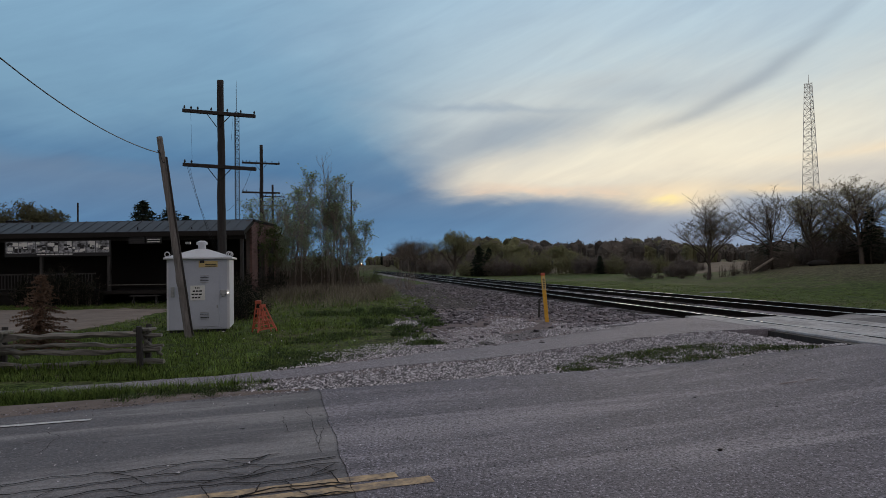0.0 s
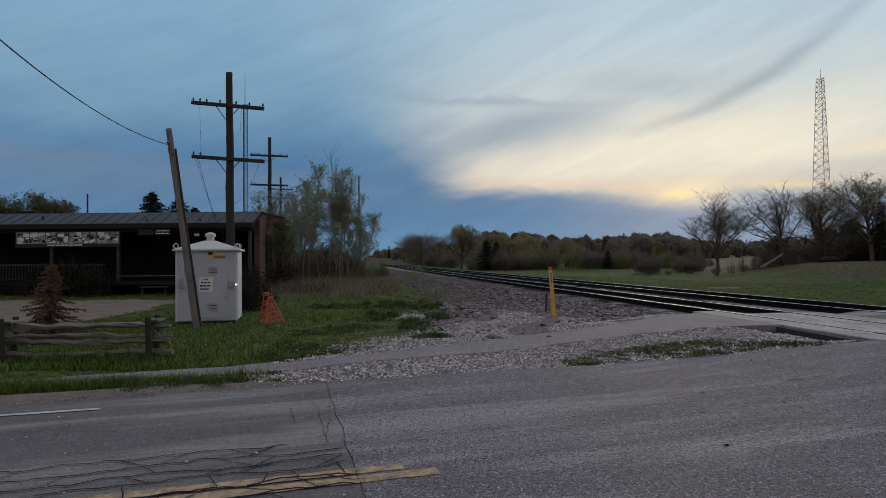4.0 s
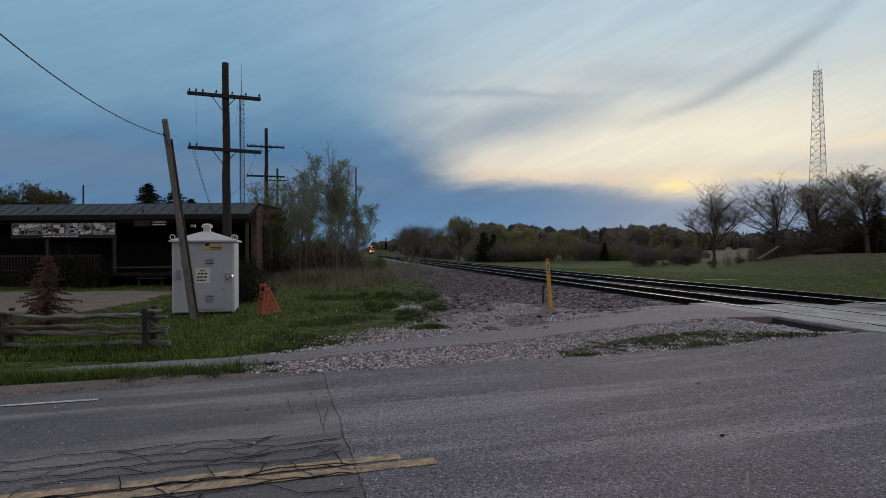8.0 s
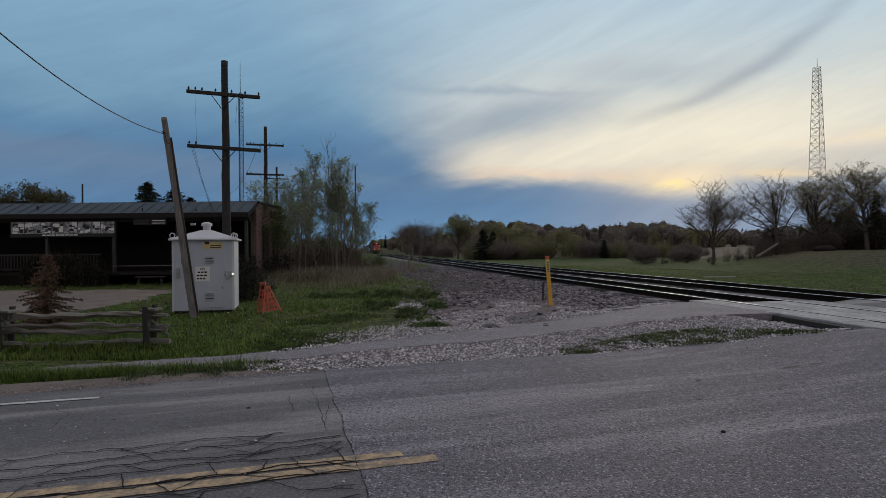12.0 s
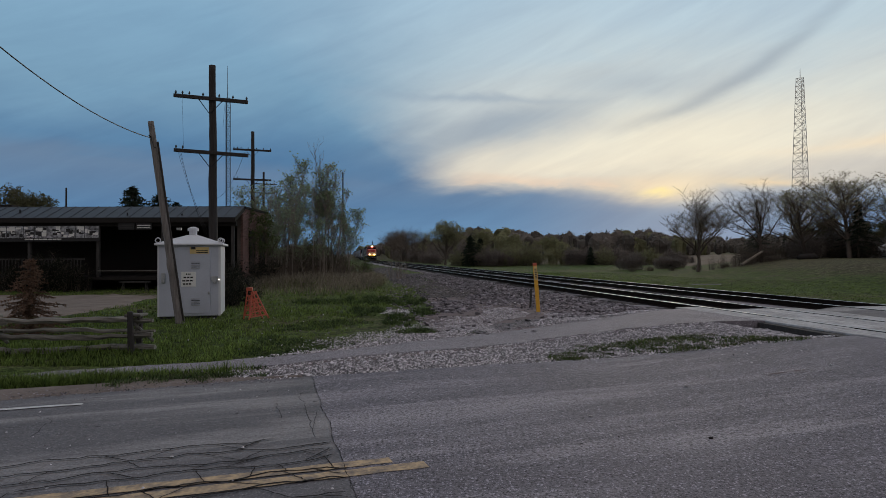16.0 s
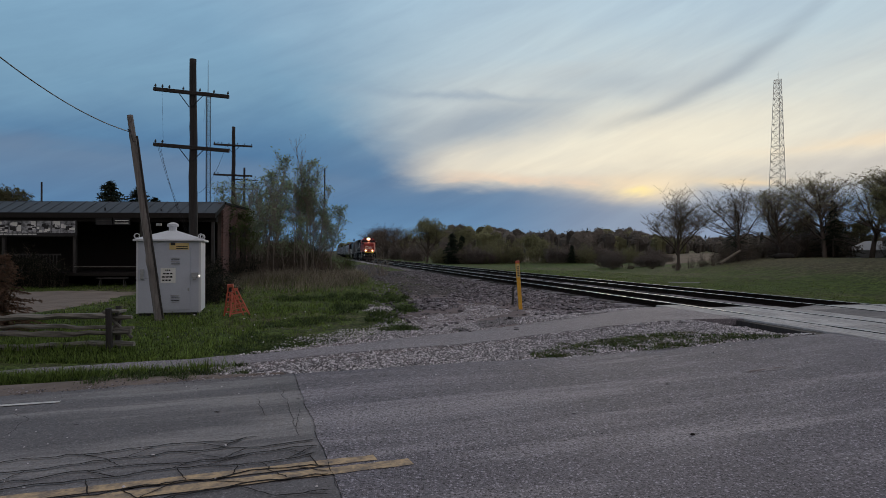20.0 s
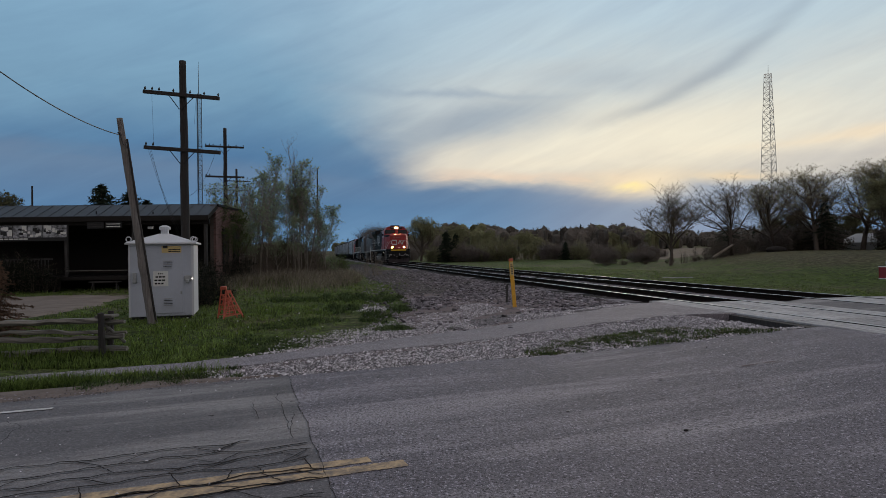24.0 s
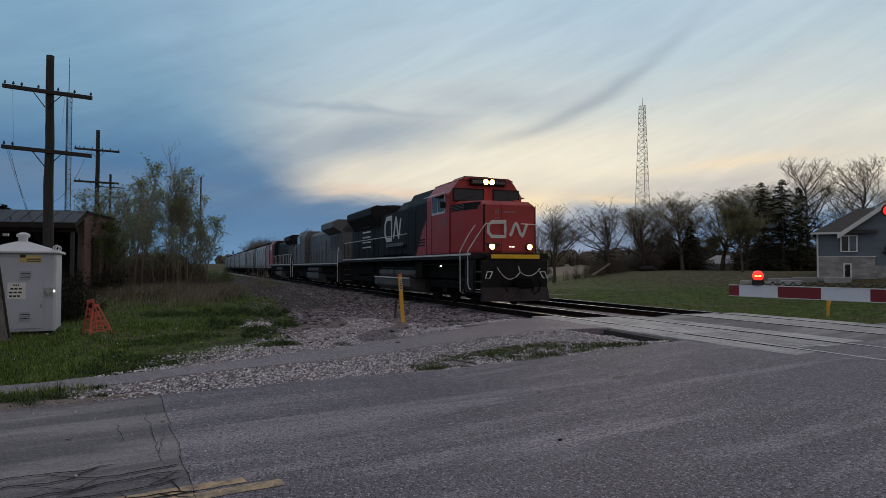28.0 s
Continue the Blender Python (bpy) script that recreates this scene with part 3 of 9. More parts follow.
# ---------------------------------------------------------------- mesh writing
class Mesh:
    """Vertices and faces of one part."""

    def __init__(self):
        self.v, self.f = [], []

    def add(self, verts, faces):
        n = len(self.v)
        self.v += [tuple(p) for p in verts]
        self.f += [tuple(i + n for i in q) for q in faces]
        return self

    def box(self, x0, x1, y0, y1, z0, z1):
        return self.add([(x, y, z) for z in (z0, z1) for x, y in ((x0, y0), (x1, y0), (x1, y1), (x0, y1))],
                        [(3, 2, 1, 0), (4, 5, 6, 7), (0, 1, 5, 4), (1, 2, 6, 5), (2, 3, 7, 6), (3, 0, 4, 7)])

    def tube(self, p, q, r0, r1=None, n=6, caps=True):
        p, q = Vector(p), Vector(q)
        r1 = r0 if r1 is None else r1
        d = (q - p).normalized()
        a = d.orthogonal().normalized()
        b = d.cross(a)
        ring = [a * math.cos(2 * math.pi * k / n) + b * math.sin(2 * math.pi * k / n) for k in range(n)]
        fs = [(k, (k + 1) % n, n + (k + 1) % n, n + k) for k in range(n)]
        if caps:
            fs += [tuple(range(n - 1, -1, -1)), tuple(range(n, 2 * n))]
        return self.add([p + c * r0 for c in ring] + [q + c * r1 for c in ring], fs)

    def path(self, pts, r, n=5):
        """One unbroken round bar through the points."""
        pts = [Vector(p) for p in pts]
        vs = []
        for i, p in enumerate(pts):
            d = (pts[min(i + 1, len(pts) - 1)] - pts[max(i - 1, 0)]).normalized()
            a = (Vector((1, 0, 0)) if abs(d.x) < 0.8 else Vector((0, 1, 0))).cross(d).normalized()
            b = d.cross(a)
            vs += [p + (a * math.cos(2 * math.pi * k / n) + b * math.sin(2 * math.pi * k / n)) * r for k in range(n)]
        m = len(pts)
        fs = [(i * n + k, i * n + (k + 1) % n, (i + 1) * n + (k + 1) % n, (i + 1) * n + k) for i in range(m - 1) for k in range(n)]
        return self.add(vs, fs + [tuple(range(n - 1, -1, -1)), tuple(range((m - 1) * n, m * n))])

    def prism(self, poly, lo, hi, axis="z"):
        """A polygon drawn out along one axis."""
        k = len(poly)
        at = {"z": lambda a, b, c: (a, b, c), "y": lambda a, b, c: (a, c, b), "x": lambda a, b, c: (c, a, b)}[axis]
        vs = [at(a, b, lo) for a, b in poly] + [at(a, b, hi) for a, b in poly]
        return self.add(vs, [tuple(range(k - 1, -1, -1)), tuple(range(k, 2 * k))] + [(i, (i + 1) % k, k + (i + 1) % k, k + i) for i in range(k)])

    def ball(self, c, r, n=10, m=6, sx=1, sy=1, sz=1):
        c = Vector(c)
        vs = [c + Vector((0, 0, -r * sz))]
        for j in range(1, m):
            th = math.pi * j / m
            vs += [c + Vector((r * sx * math.sin(th) * math.cos(2 * math.pi * k / n), r * sy * math.sin(th) * math.sin(2 * math.pi * k / n), -r * sz * math.cos(th))) for k in range(n)]
        vs.append(c + Vector((0, 0, r * sz)))
        fs = [(0, 1 + (k + 1) % n, 1 + k) for k in range(n)]
        for j in range(m - 2):
            o = 1 + j * n
            fs += [(o + k, o + (k + 1) % n, o + n + (k + 1) % n, o + n + k) for k in range(n)]
        o = 1 + (m - 2) * n
        fs += [(o + k, o + (k + 1) % n, len(vs) - 1) for k in range(n)]
        return self.add(vs, fs)

    def data(self, name, mat, bevel=0.0, smooth=False, segs=1):
        me = bpy.data.meshes.new(name)
        me.from_pydata(self.v, [], self.f)
        bm = bmesh.new()
        bm.from_mesh(me)
        if len(bm.faces) < 60000:
            bmesh.ops.recalc_face_normals(bm, faces=bm.faces)
        if bevel:
            bmesh.ops.bevel(bm, geom=[e for e in bm.edges if len(e.link_faces) == 2 and e.calc_face_angle() > 0.4], offset=bevel, segments=segs, affect="EDGES", clamp_overlap=True)
        if smooth:
            for f in bm.faces:
                f.smooth = True
        bm.to_mesh(me)
        bm.free()
        me.materials.append(mat)
        return me


def part(name, mesh, mat, parent, label="", bevel=0.0, smooth=False, at=None, segs=1):
    """One mesh object under a thing, or under a part of it."""
    ob = new(name, mesh.data(name, mat, bevel, smooth, segs) if isinstance(mesh, Mesh) else mesh)
    ob.parent = parent
    if at is not None:
        ob.matrix_basis = at
    return tagged(ob, label)


def thing(name, label, category, at, group="", kind=""):
    ob = new(name)
    ob.empty_display_size = 0.2
    ob.matrix_basis = at
    return tagged(ob, label, category, group, kind)


def single(name, mesh, mat, label, category, at=None, group="", kind="", bevel=0.0, smooth=False):
    ob = new(name, mesh.data(name, mat, bevel, smooth))
    if at is not None:
        ob.matrix_basis = at
    return tagged(ob, label, category, group, kind)


def smoothstep(x, lo, hi):
    k = min(1.0, max(0.0, (x - lo) / (hi - lo)))
    return k * k * (3 - 2 * k)


# ---------------------------------------------------------------- the plan
RD = Vector((0.9500, 0.3122))          # along the road, towards the crossing
RN = Vector((-0.3122, 0.9500))         # across it, away from the camera
TK = math.hypot(1, 0.15)
TA = Vector((-0.15 / TK, 1 / TK))      # along the railway, away
TN = Vector((1 / TK, 0.15 / TK))       # across it
TURN = math.degrees(math.atan(0.15))
RAIL_Z = 0.21
TRACKS = (10.42, 14.15)                # distances of the two track axes
ROAD_FAR, ROAD_NEAR, ROAD_MID = 8.86, 0.95, 4.82


def road_far(q):
    return 8.86 - 0.5 * smoothstep(q, 3.0, 10.0)


def rc(x, y):
    return RD.x * x + RD.y * y, RN.x * x + RN.y * y


def tc(x, y):
    return TN.x * x + TN.y * y, TA.x * x + TA.y * y


def road_xy(q, r):
    return RD.x * q + RN.x * r, RD.y * q + RN.y * r


def track_xy(s, u):
    return TN.x * s + TA.x * u, TN.y * s + TA.y * u


def road_z(x, y):
    s, u = tc(x, y)
    return (RAIL_Z - 0.012) * smoothstep(s, 3.0, 9.0) * (1 - 0.6 * smoothstep(s, 17, 30))


def land_z(x, y):
    """Height of the open ground."""
    s, u = tc(x, y)
    q, r = rc(x, y)
    z = -0.10
    w = x - 0.35 * y
    z += 1.35 * smoothstep(w, 2.5, 15.0) * smoothstep(s, 19.0, 38.0)
    z += 0.25 * smoothstep(s, 26, 40) * (1 - smoothstep(w, 2.5, 15.0))
    z += 0.10 * smoothstep(s, 2.0, 8.0) * (1 - smoothstep(s, 17.0, 22.0))
    z += 0.02 * smoothstep(s, 4.0, 8.0) * (1 - smoothstep(s, 8.3, 9.5)) * (1 - smoothstep(u, 15, 22))
    far = smoothstep(math.hypot(x, y), 150, 600)
    z += far * (4.0 + 3.0 * noise.noise(Vector((x * 0.004, y * 0.004, 0))))
    rough = 0.05 * noise.noise(Vector((x * 0.35, y * 0.35, 1.7))) + 0.02 * noise.noise(Vector((x * 1.3, y * 1.3, 4.0)))
    z += rough * smoothstep(r, 9.5, 14.0)
    # under the road and the railway the soil lies lower
    on_road = smoothstep(r, ROAD_NEAR - 1.6, ROAD_NEAR) * (1 - smoothstep(r, road_far(q) - 0.3, road_far(q) + 0.7))
    z = z * (1 - on_road) + (road_z(x, y) - 0.09) * on_road
    on_rail = smoothstep(s, 8.3, 9.3) * (1 - smoothstep(s, 15.6, 17.2))
    z = z * (1 - on_rail) + (RAIL_Z - 0.40) * on_rail
    return z


def axis_steps(near, far, fine, grow=1.22):
    out, x, d = [0.0], 0.0, fine
    while x < far:
        if x > near:
            d *= grow
        x += d
        out.append(x)
    return out


def ground():
    xs = axis_steps(30, 2600, 0.55)
    xs = sorted({-a for a in xs} | set(xs))
    ys = axis_steps(46, 2600, 0.55)
    yb = axis_steps(6, 900, 0.8, 1.3)
    ys = sorted({-a for a in yb} | set(ys))
    m = Mesh()
    m.v = [(x, y, land_z(x, y)) for y in ys for x in xs]
    k = len(xs)
    m.f = [(j * k + i, j * k + i + 1, (j + 1) * k + i + 1, (j + 1) * k + i) for j in range(len(ys) - 1) for i in range(k - 1)]
    ob = single("ground", m, MEADOW, "", "ground", kind="structure", smooth=True)
    return tagged(ob, "patchy spring grass and soil, open to the far woods")


ground()


def strip(name, q0, q1, r0, r1, step, mat, label, lift=0.0, hz=road_z, kind="structure", wob0=0.0, wob1=0.0, across=4, seed=0.0, coords=road_xy):
    """A sheet that follows the ground, with ragged edges, drawn out along one way."""
    m = Mesh()
    n = max(2, int(abs(q1 - q0) / step))
    for i in range(n + 1):
        q = q0 + (q1 - q0) * i / n
        a = r0 + wob0 * (noise.noise(Vector((q * 0.9, seed, 0))) + 0.5 * noise.noise(Vector((q * 3.3, seed, 2))))
        b = r1 + wob1 * (noise.noise(Vector((q * 0.8, seed, 5))) + 0.5 * noise.noise(Vector((q * 3.1, seed, 7))))
        for j in range(across + 1):
            x, y = coords(q, a + (b - a) * j / across)
            m.v.append((x, y, hz(x, y) + lift))
    k = across + 1
    m.f = [(i * k + j, (i + 1) * k + j, (i + 1) * k + j + 1, i * k + j + 1) for i in range(n) for j in range(across)]
    return single(name, m, mat, label, "road" if kind == "structure" else name.replace("_", " "), kind=kind)


def seam_q(r):
    """Where the older asphalt ends against the newer one, across the road."""
    return 0.917 + 0.025 * noise.noise(Vector((r * 1.7, 9.0, 0))) + 0.022 * noise.noise(Vector((r * 6, 9.0, 0))) + 0.012 * noise.noise(Vector((r * 23, 9.0, 4))) + 0.066 * (r - 6)


def roads():
    # newer asphalt towards the crossing, older asphalt the other way
    for name, mat, qa, qb, label in (("road", ASPHALT, None, 70.0, "grey worn asphalt road running up to the railway crossing"),
                                     ("road", ASPHALT_DARK, -60.0, None, "older cracked dark asphalt road with dusty streaks")):
        m = Mesh()
        nr, nq = 24, 150
        for j in range(nr + 1):
            r = ROAD_NEAR + (ROAD_FAR - ROAD_NEAR) * j / nr
            for i in range(nq + 1):
                if qa is None:
                    q = seam_q(r) + (70.0 - seam_q(r)) * (i / nq) ** 1.6
                else:
                    q = seam_q(r) - (seam_q(r) + 60.0) * (i / nq) ** 1.6
                rr = ROAD_NEAR + (road_far(q) - ROAD_NEAR) * j / nr
                if j == nr:
                    rr += 0.10 * noise.noise(Vector((q * 0.9, 3.0, 0))) + 0.05 * noise.noise(Vector((q * 3.7, 3.0, 1)))
                x, y = road_xy(q, rr)
                crown = 0.03 * (1 - ((r - ROAD_MID) / 3.9) ** 2)
                m.v.append((x, y, road_z(x, y) + crown - 0.03 + 0.004 * (qa is None)))
        k = nq + 1
        m.f = [(j * k + i, j * k + i + 1, (j + 1) * k + i + 1, (j + 1) * k + i) for j in range(nr) for i in range(nq)]
        single(name, m, mat, label, "road", kind="structure")
    # seam between the two
    m = Mesh()
    n = 240
    for i in range(n + 1):
        r = ROAD_NEAR + (ROAD_FAR - ROAD_NEAR) * i / n
        wd = max(0.0006, 0.0016 + 0.0052 * noise.noise(Vector((r * 9, 1, 0))))
        for d in (-wd, wd):
            x, y = road_xy(seam_q(r) + d, r)
            m.v.append((x, y, road_z(x, y) + 0.03 * (1 - ((r - ROAD_MID) / 3.9) ** 2) - 0.03 + 0.0085))
    m.f = [(2 * i, 2 * i + 1, 2 * i + 3, 2 * i + 2) for i in range(n)]
    single("road_seam", m, CRACK, "dark open joint between two asphalt layers", "crack", kind="structure")


def surf_z(x, y):
    q, r = rc(x, y)
    return road_z(x, y) + 0.03 * (1 - ((r - ROAD_MID) / 3.9) ** 2) - 0.03


roads()


def walk_line(q):
    """Near and far edge of the footpath, as distances across the road, along the way."""
    plan = ((-9.0, 9.88, 10.55), (-3.0, 9.90, 10.56), (-0.6, 9.96, 10.72), (0.6, 10.03, 10.84), (2.1, 10.50, 11.30), (4.3, 10.82, 12.2), (6.4, 11.25, 12.8), (8.3, 11.25, 13.1), (9.6, 11.12, 13.5), (11.6, 10.62, 14.0))
    for (qa, na, fa), (qb, nb, fb) in zip(plan, plan[1:]):
        if q <= qb:
            k = (q - qa) / (qb - qa)
            return na + (nb - na) * k, fa + (fb - fa) * k
    return plan[-1][1:]


def path_z(x, y):
    s, u = tc(x, y)
    return -0.045 + (RAIL_Z + 0.045 - 0.015) * smoothstep(s, 2.5, 8.6)


def verge_z(x, y):
    """Top of the gravel: level with the road's edge on one side and with the footpath on the other."""
    q, r = rc(x, y)
    near, far = walk_line(q)
    edge = path_z(x, y) - 0.012
    if r <= near:
        k, s = smoothstep(r, road_far(q), near), tc(x, y)[0]
        sunk = 0.11 * smoothstep(s, 7.7, 8.5) * smoothstep(r - road_far(q), 0.05, 0.8)
        return max(land_z(x, y) + 0.02, (road_z(x, y) - 0.035) * (1 - k) + edge * k - sunk)
    k = smoothstep(r, far, far + 1.6)
    return max(land_z(x, y) + 0.03, edge * (1 - k) + (land_z(x, y) + 0.03) * k)


def footpath():
    m = Mesh()
    n = 130
    for i in range(n + 1):
        q = -9.0 + 20.6 * i / n
        a, b = walk_line(q)
        for j in range(5):
            e = a + (b - a) * j / 4 + (0.10 * noise.noise(Vector((q * 1.6, j, 8))) + 0.07 * noise.noise(Vector((q * 6.0, j, 3))) if j in (0, 4) else 0)
            x, y = road_xy(q, e)
            m.v.append((x, y, path_z(x, y)))
    m.f = [(i * 5 + j, i * 5 + j + 1, (i + 1) * 5 + j + 1, (i + 1) * 5 + j) for i in range(n) for j in range(4)]
    k = len(m.v)
    for i in range(n + 1):
        for j in (0, 4):
            x, y, z = m.v[i * 5 + j]
            m.v.append((x, y, z - 0.2))
    m.f += [(i * 5, (i + 1) * 5, k + (i + 1) * 2, k + i * 2) for i in range(n)]
    m.f += [(i * 5 + 4, (i + 1) * 5 + 4, k + (i + 1) * 2 + 1, k + i * 2 + 1) for i in range(n)]
    single("pavement", m, PATH, "narrow grey asphalt footpath bending up to the railway crossing", "pavement", kind="structure")


footpath()


def marking(name, q0, q1, r0, r1, mat, label, gap=0.0, seed=1.0):
    m = Mesh()
    n = int((q1 - q0) / 0.08)
    for i in range(n + 1):
        q = q0 + (q1 - q0) * i / n
        for side, r in ((-1, r0), (1, r1)):
            rr = r + side * (0.014 * noise.noise(Vector((q * 5, seed, side))) + 0.010 * noise.noise(Vector((q * 19, seed, side))))
            x, y = road_xy(q, rr)
            m.v.append((x, y, surf_z(x, y) + 0.008))
    m.f = [(2 * i, 2 * i + 2, 2 * i + 3, 2 * i + 1) for i in range(n) if noise.noise(Vector((i * 0.9, seed * 7, 3))) < 0.62 or gap == 0]
    return single(name, m, mat, label, "road marking", kind="structure")


marking("centre_line", -30, 1.21, 4.82, 4.95, PAINT_YELLOW, "worn cracked yellow centre line on asphalt", 0, 1.0)
marking("centre_line", -30, 1.44, 4.62, 4.765, PAINT_YELLOW, "worn cracked yellow centre line on asphalt", 0, 2.0)
marking("edge_line", -30, -1.48, 7.93, 8.02, PAINT_WHITE, "faded white edge line along the road", 0, 3.0)


# ---------------------------------------------------------------- railway
def bed_z(s, u):
    """Top of the ballast."""
    d = min(abs(s - TRACKS[0]), abs(s - TRACKS[1]))
    return RAIL_Z - 0.185 - 0.05 * smoothstep(d, 1.25, 1.9) - 0.30 * smoothstep(min(abs(s - 8.3), 99) if s < 8.3 else (s - 16.2 if s > 16.2 else 0), 0.0, 1.6)


def ballast_bed():
    m = Mesh()
    us = [-30, -15, 4] + [4 + 1.2 * k for k in range(1, 60)] + [76 + 12 * 1.13 ** k for k in range(1, 34)]
    ss = [6.6, 7.2, 7.8, 8.4, 8.8, 9.2, 9.9, 10.5, 11.2, 11.7, 12.2, 12.6, 13.0, 13.6, 14.2, 14.8, 15.4, 15.9, 16.4, 17.0, 17.8]
    us = [u for u in us if u < 620]
    for u in us:
        for s in ss:
            x, y = track_xy(s, u)
            jit = 0.03 * noise.noise(Vector((x * 1.5, y * 1.5, 3)))
            m.v.append((x, y, bed_z(s, u) + jit))
    k = len(ss)
    m.f = [(i * k + j, i * k + j + 1, (i + 1) * k + j + 1, (i + 1) * k + j) for i in range(len(us) - 1) for j in range(k - 1)]
    single("ballast_bed", m, BALLAST, "dark stone ballast bed under two railway tracks", "ballast", kind="structure", smooth=True)


ballast_bed()

RAIL_PROFILE = [(-0.07, 0), (0.07, 0), (0.07, 0.014), (0.012, 0.03), (0.012, 0.125), (0.036, 0.135), (0.036, 0.166), (-0.036, 0.166), (-0.036, 0.135), (-0.012, 0.125), (-0.012, 0.03), (-0.07, 0.014)]


def tracks():
    for s0, label in zip(TRACKS, ("main railway track with polished rail heads on dark ties", "second railway track beside the main one on dark ties")):
        x, y = track_xy(s0, 0)
        t = thing("railway_track", label, "railway track", pose(x, y, RAIL_Z - 0.172, 0, 0, TURN), "railway tracks", "structure")
        for side in (-0.7525, 0.7525):
            r = part("rail", Mesh().prism([(side + a, b) for a, b in RAIL_PROFILE], -40, 620, "y"), RAIL_SIDE, t)
            part("rail_head", Mesh().prism([(side - 0.032, 0.1665), (side + 0.032, 0.1665), (side + 0.026, 0.172), (side - 0.026, 0.172)], -40, 620, "y"), RAIL_HEAD, r, "polished running surface")
        # this sheet carries the ties' shadow in its colour
        part("track_bed", Mesh().box(-1.42, 1.42, 16.2 if s0 < 12 else 17.6, 300, -0.12, -0.020), OILY_SHADED, t, "near-black sheet for oily ballast and tie shadow between the rails")
        tie = Mesh().box(-1.3, 1.3, -0.115, 0.115, -0.16, 0.0).data("tie", TIE, 0.012)
        for k in range(150):
            u = 17.5 + 0.56 * k
            if s0 > 12:
                u = 20.5 + 0.56 * k
            part("tie", tie, TIE, t, at=pose(random.uniform(-0.03, 0.03), u, -0.002, 0, random.uniform(-0.4, 0.4), random.uniform(-1, 1)))
        far = Mesh()
        for k in range(420):
            u = 17.5 + 0.56 * 150 + 1.1 * k if s0 < 12 else 20.5 + 0.56 * 150 + 1.1 * k
            far.box(-1.3, 1.3, u - 0.12, u + 0.12, -0.16, 0.0)
        part("far_ties", far, TIE, t)["kind"] = "stuff"


tracks()


def crossing():
    """Concrete panels between and beside the rails where the road crosses."""
    for s0, u0, u1 in ((TRACKS[0], 4.0, 15.2), (TRACKS[1], 5.0, 15.3)):
        x, y = track_xy(s0, 0)
        t = thing("level_crossing", "pale worn concrete crossing panels set round the rails", "level crossing", pose(x, y, RAIL_Z - 0.012, 0, 0, TURN), "crossing surfaces", "structure")
        strips = ((-1.48, -0.815), (-0.655, -0.004), (0.004, 0.655), (0.815, 1.48))
        for a, b in strips if s0 == TRACKS[0] else strips[1:]:
            n = 5
            for k in range(n):
                ua, ub = u0 + (u1 - u0) * k / n, u0 + (u1 - u0) * (k + 1) / n
                off = 0.9 * (a < -1) * (k == n - 1)
                part("panel", Mesh().box(a, b, ua + 0.008, ub - 0.008 + off, -0.3, 0.0 + random.uniform(-0.004, 0.004)), CONCRETE, t, bevel=0.012)
        for side in (-0.7525, 0.7525):
            part("flangeway", Mesh().box(side - 0.043, side - 0.0365, u0, u1, -0.12, -0.045).box(side + 0.0365, side + 0.043, u0, u1, -0.12, -0.045), RUBBER, t)
    # asphalt between the two tracks
    m = Mesh()
    m.prism([(TRACKS[0] + 1.49, 4.5), (TRACKS[1] - 0.83, 4.7), (TRACKS[1] - 0.83, 15.4), (TRACKS[0] + 1.49, 14.6)], RAIL_Z - 0.35, RAIL_Z - 0.016)
    single("crossing_infill", m, ASPHALT_DARK, "dark asphalt strip between the two railway crossings", "pavement", pose(0, 0, 0, 0, 0, TURN), kind="structure")
    # raised asphalt edge of the footpath beside the panels
    m = Mesh()
    m.prism([(8.60, 9.0), (8.936, 8.8), (8.936, 12.5), (8.78, 12.5)], RAIL_Z - 0.45, RAIL_Z - 0.05)
    single("crossing_edge", m, POLE_WOOD, "dark worn kerb below the concrete crossing panels", "pavement", pose(0, 0, 0, 0, 0, TURN), kind="structure")
    m = Mesh()
    m.prism([(8.05, 12.55), (8.935, 12.40), (8.935, 13.9), (8.0, 13.7)], RAIL_Z - 0.158, RAIL_Z - 0.020)
    single("crossing_apron", m, PATH, "worn asphalt apron beside the concrete crossing panels", "pavement", pose(0, 0, 0, 0, 0, TURN), kind="structure")


crossing()

# ---------------------------------------------------------------- poles, wires and small things on the verge
def rough_log(p, q, r0, r1, rings, seed, rough=0.06, n=18):
    """One tapered pole from p to q with a slightly wavy, grooved and knotty skin."""
    p, q = Vector(p), Vector(q)
    d = (q - p).normalized()
    a = d.orthogonal().normalized()
    b = d.cross(a)
    m = Mesh()
    for i in range(rings + 1):
        f = i / rings
        r = r0 + (r1 - r0) * f
        z = (q - p).length * f
        c = p.lerp(q, f) + (a * noise.noise(Vector((z * 0.6, seed, 0))) + b * noise.noise(Vector((z * 0.6, seed, 5)))) * r0 * 0.18 * min(1, 4 * (1 - f))
        for k in range(n):
            w = 2 * math.pi * k / n
            groove = noise.noise(Vector((math.cos(w) * 3.5, math.sin(w) * 3.5, z * 0.35 + seed)))
            knot = max(0.0, noise.noise(Vector((math.cos(w) * 1.2, math.sin(w) * 1.2, z * 2.2 + seed * 3))) - 0.25)
            e = r * (1 + rough * groove * 1.6 + 0.5 * knot * rough / 0.06)
            m.v.append(tuple(c + a * math.cos(w) * e + b * math.sin(w) * e))
    m.f = [(i * n + k, i * n + (k + 1) % n, (i + 1) * n + (k + 1) % n, (i + 1) * n + k) for i in range(rings) for k in range(n)]
    m.f += [tuple(range(n - 1, -1, -1)), tuple(range(rings * n, rings * n + n))]
    return m


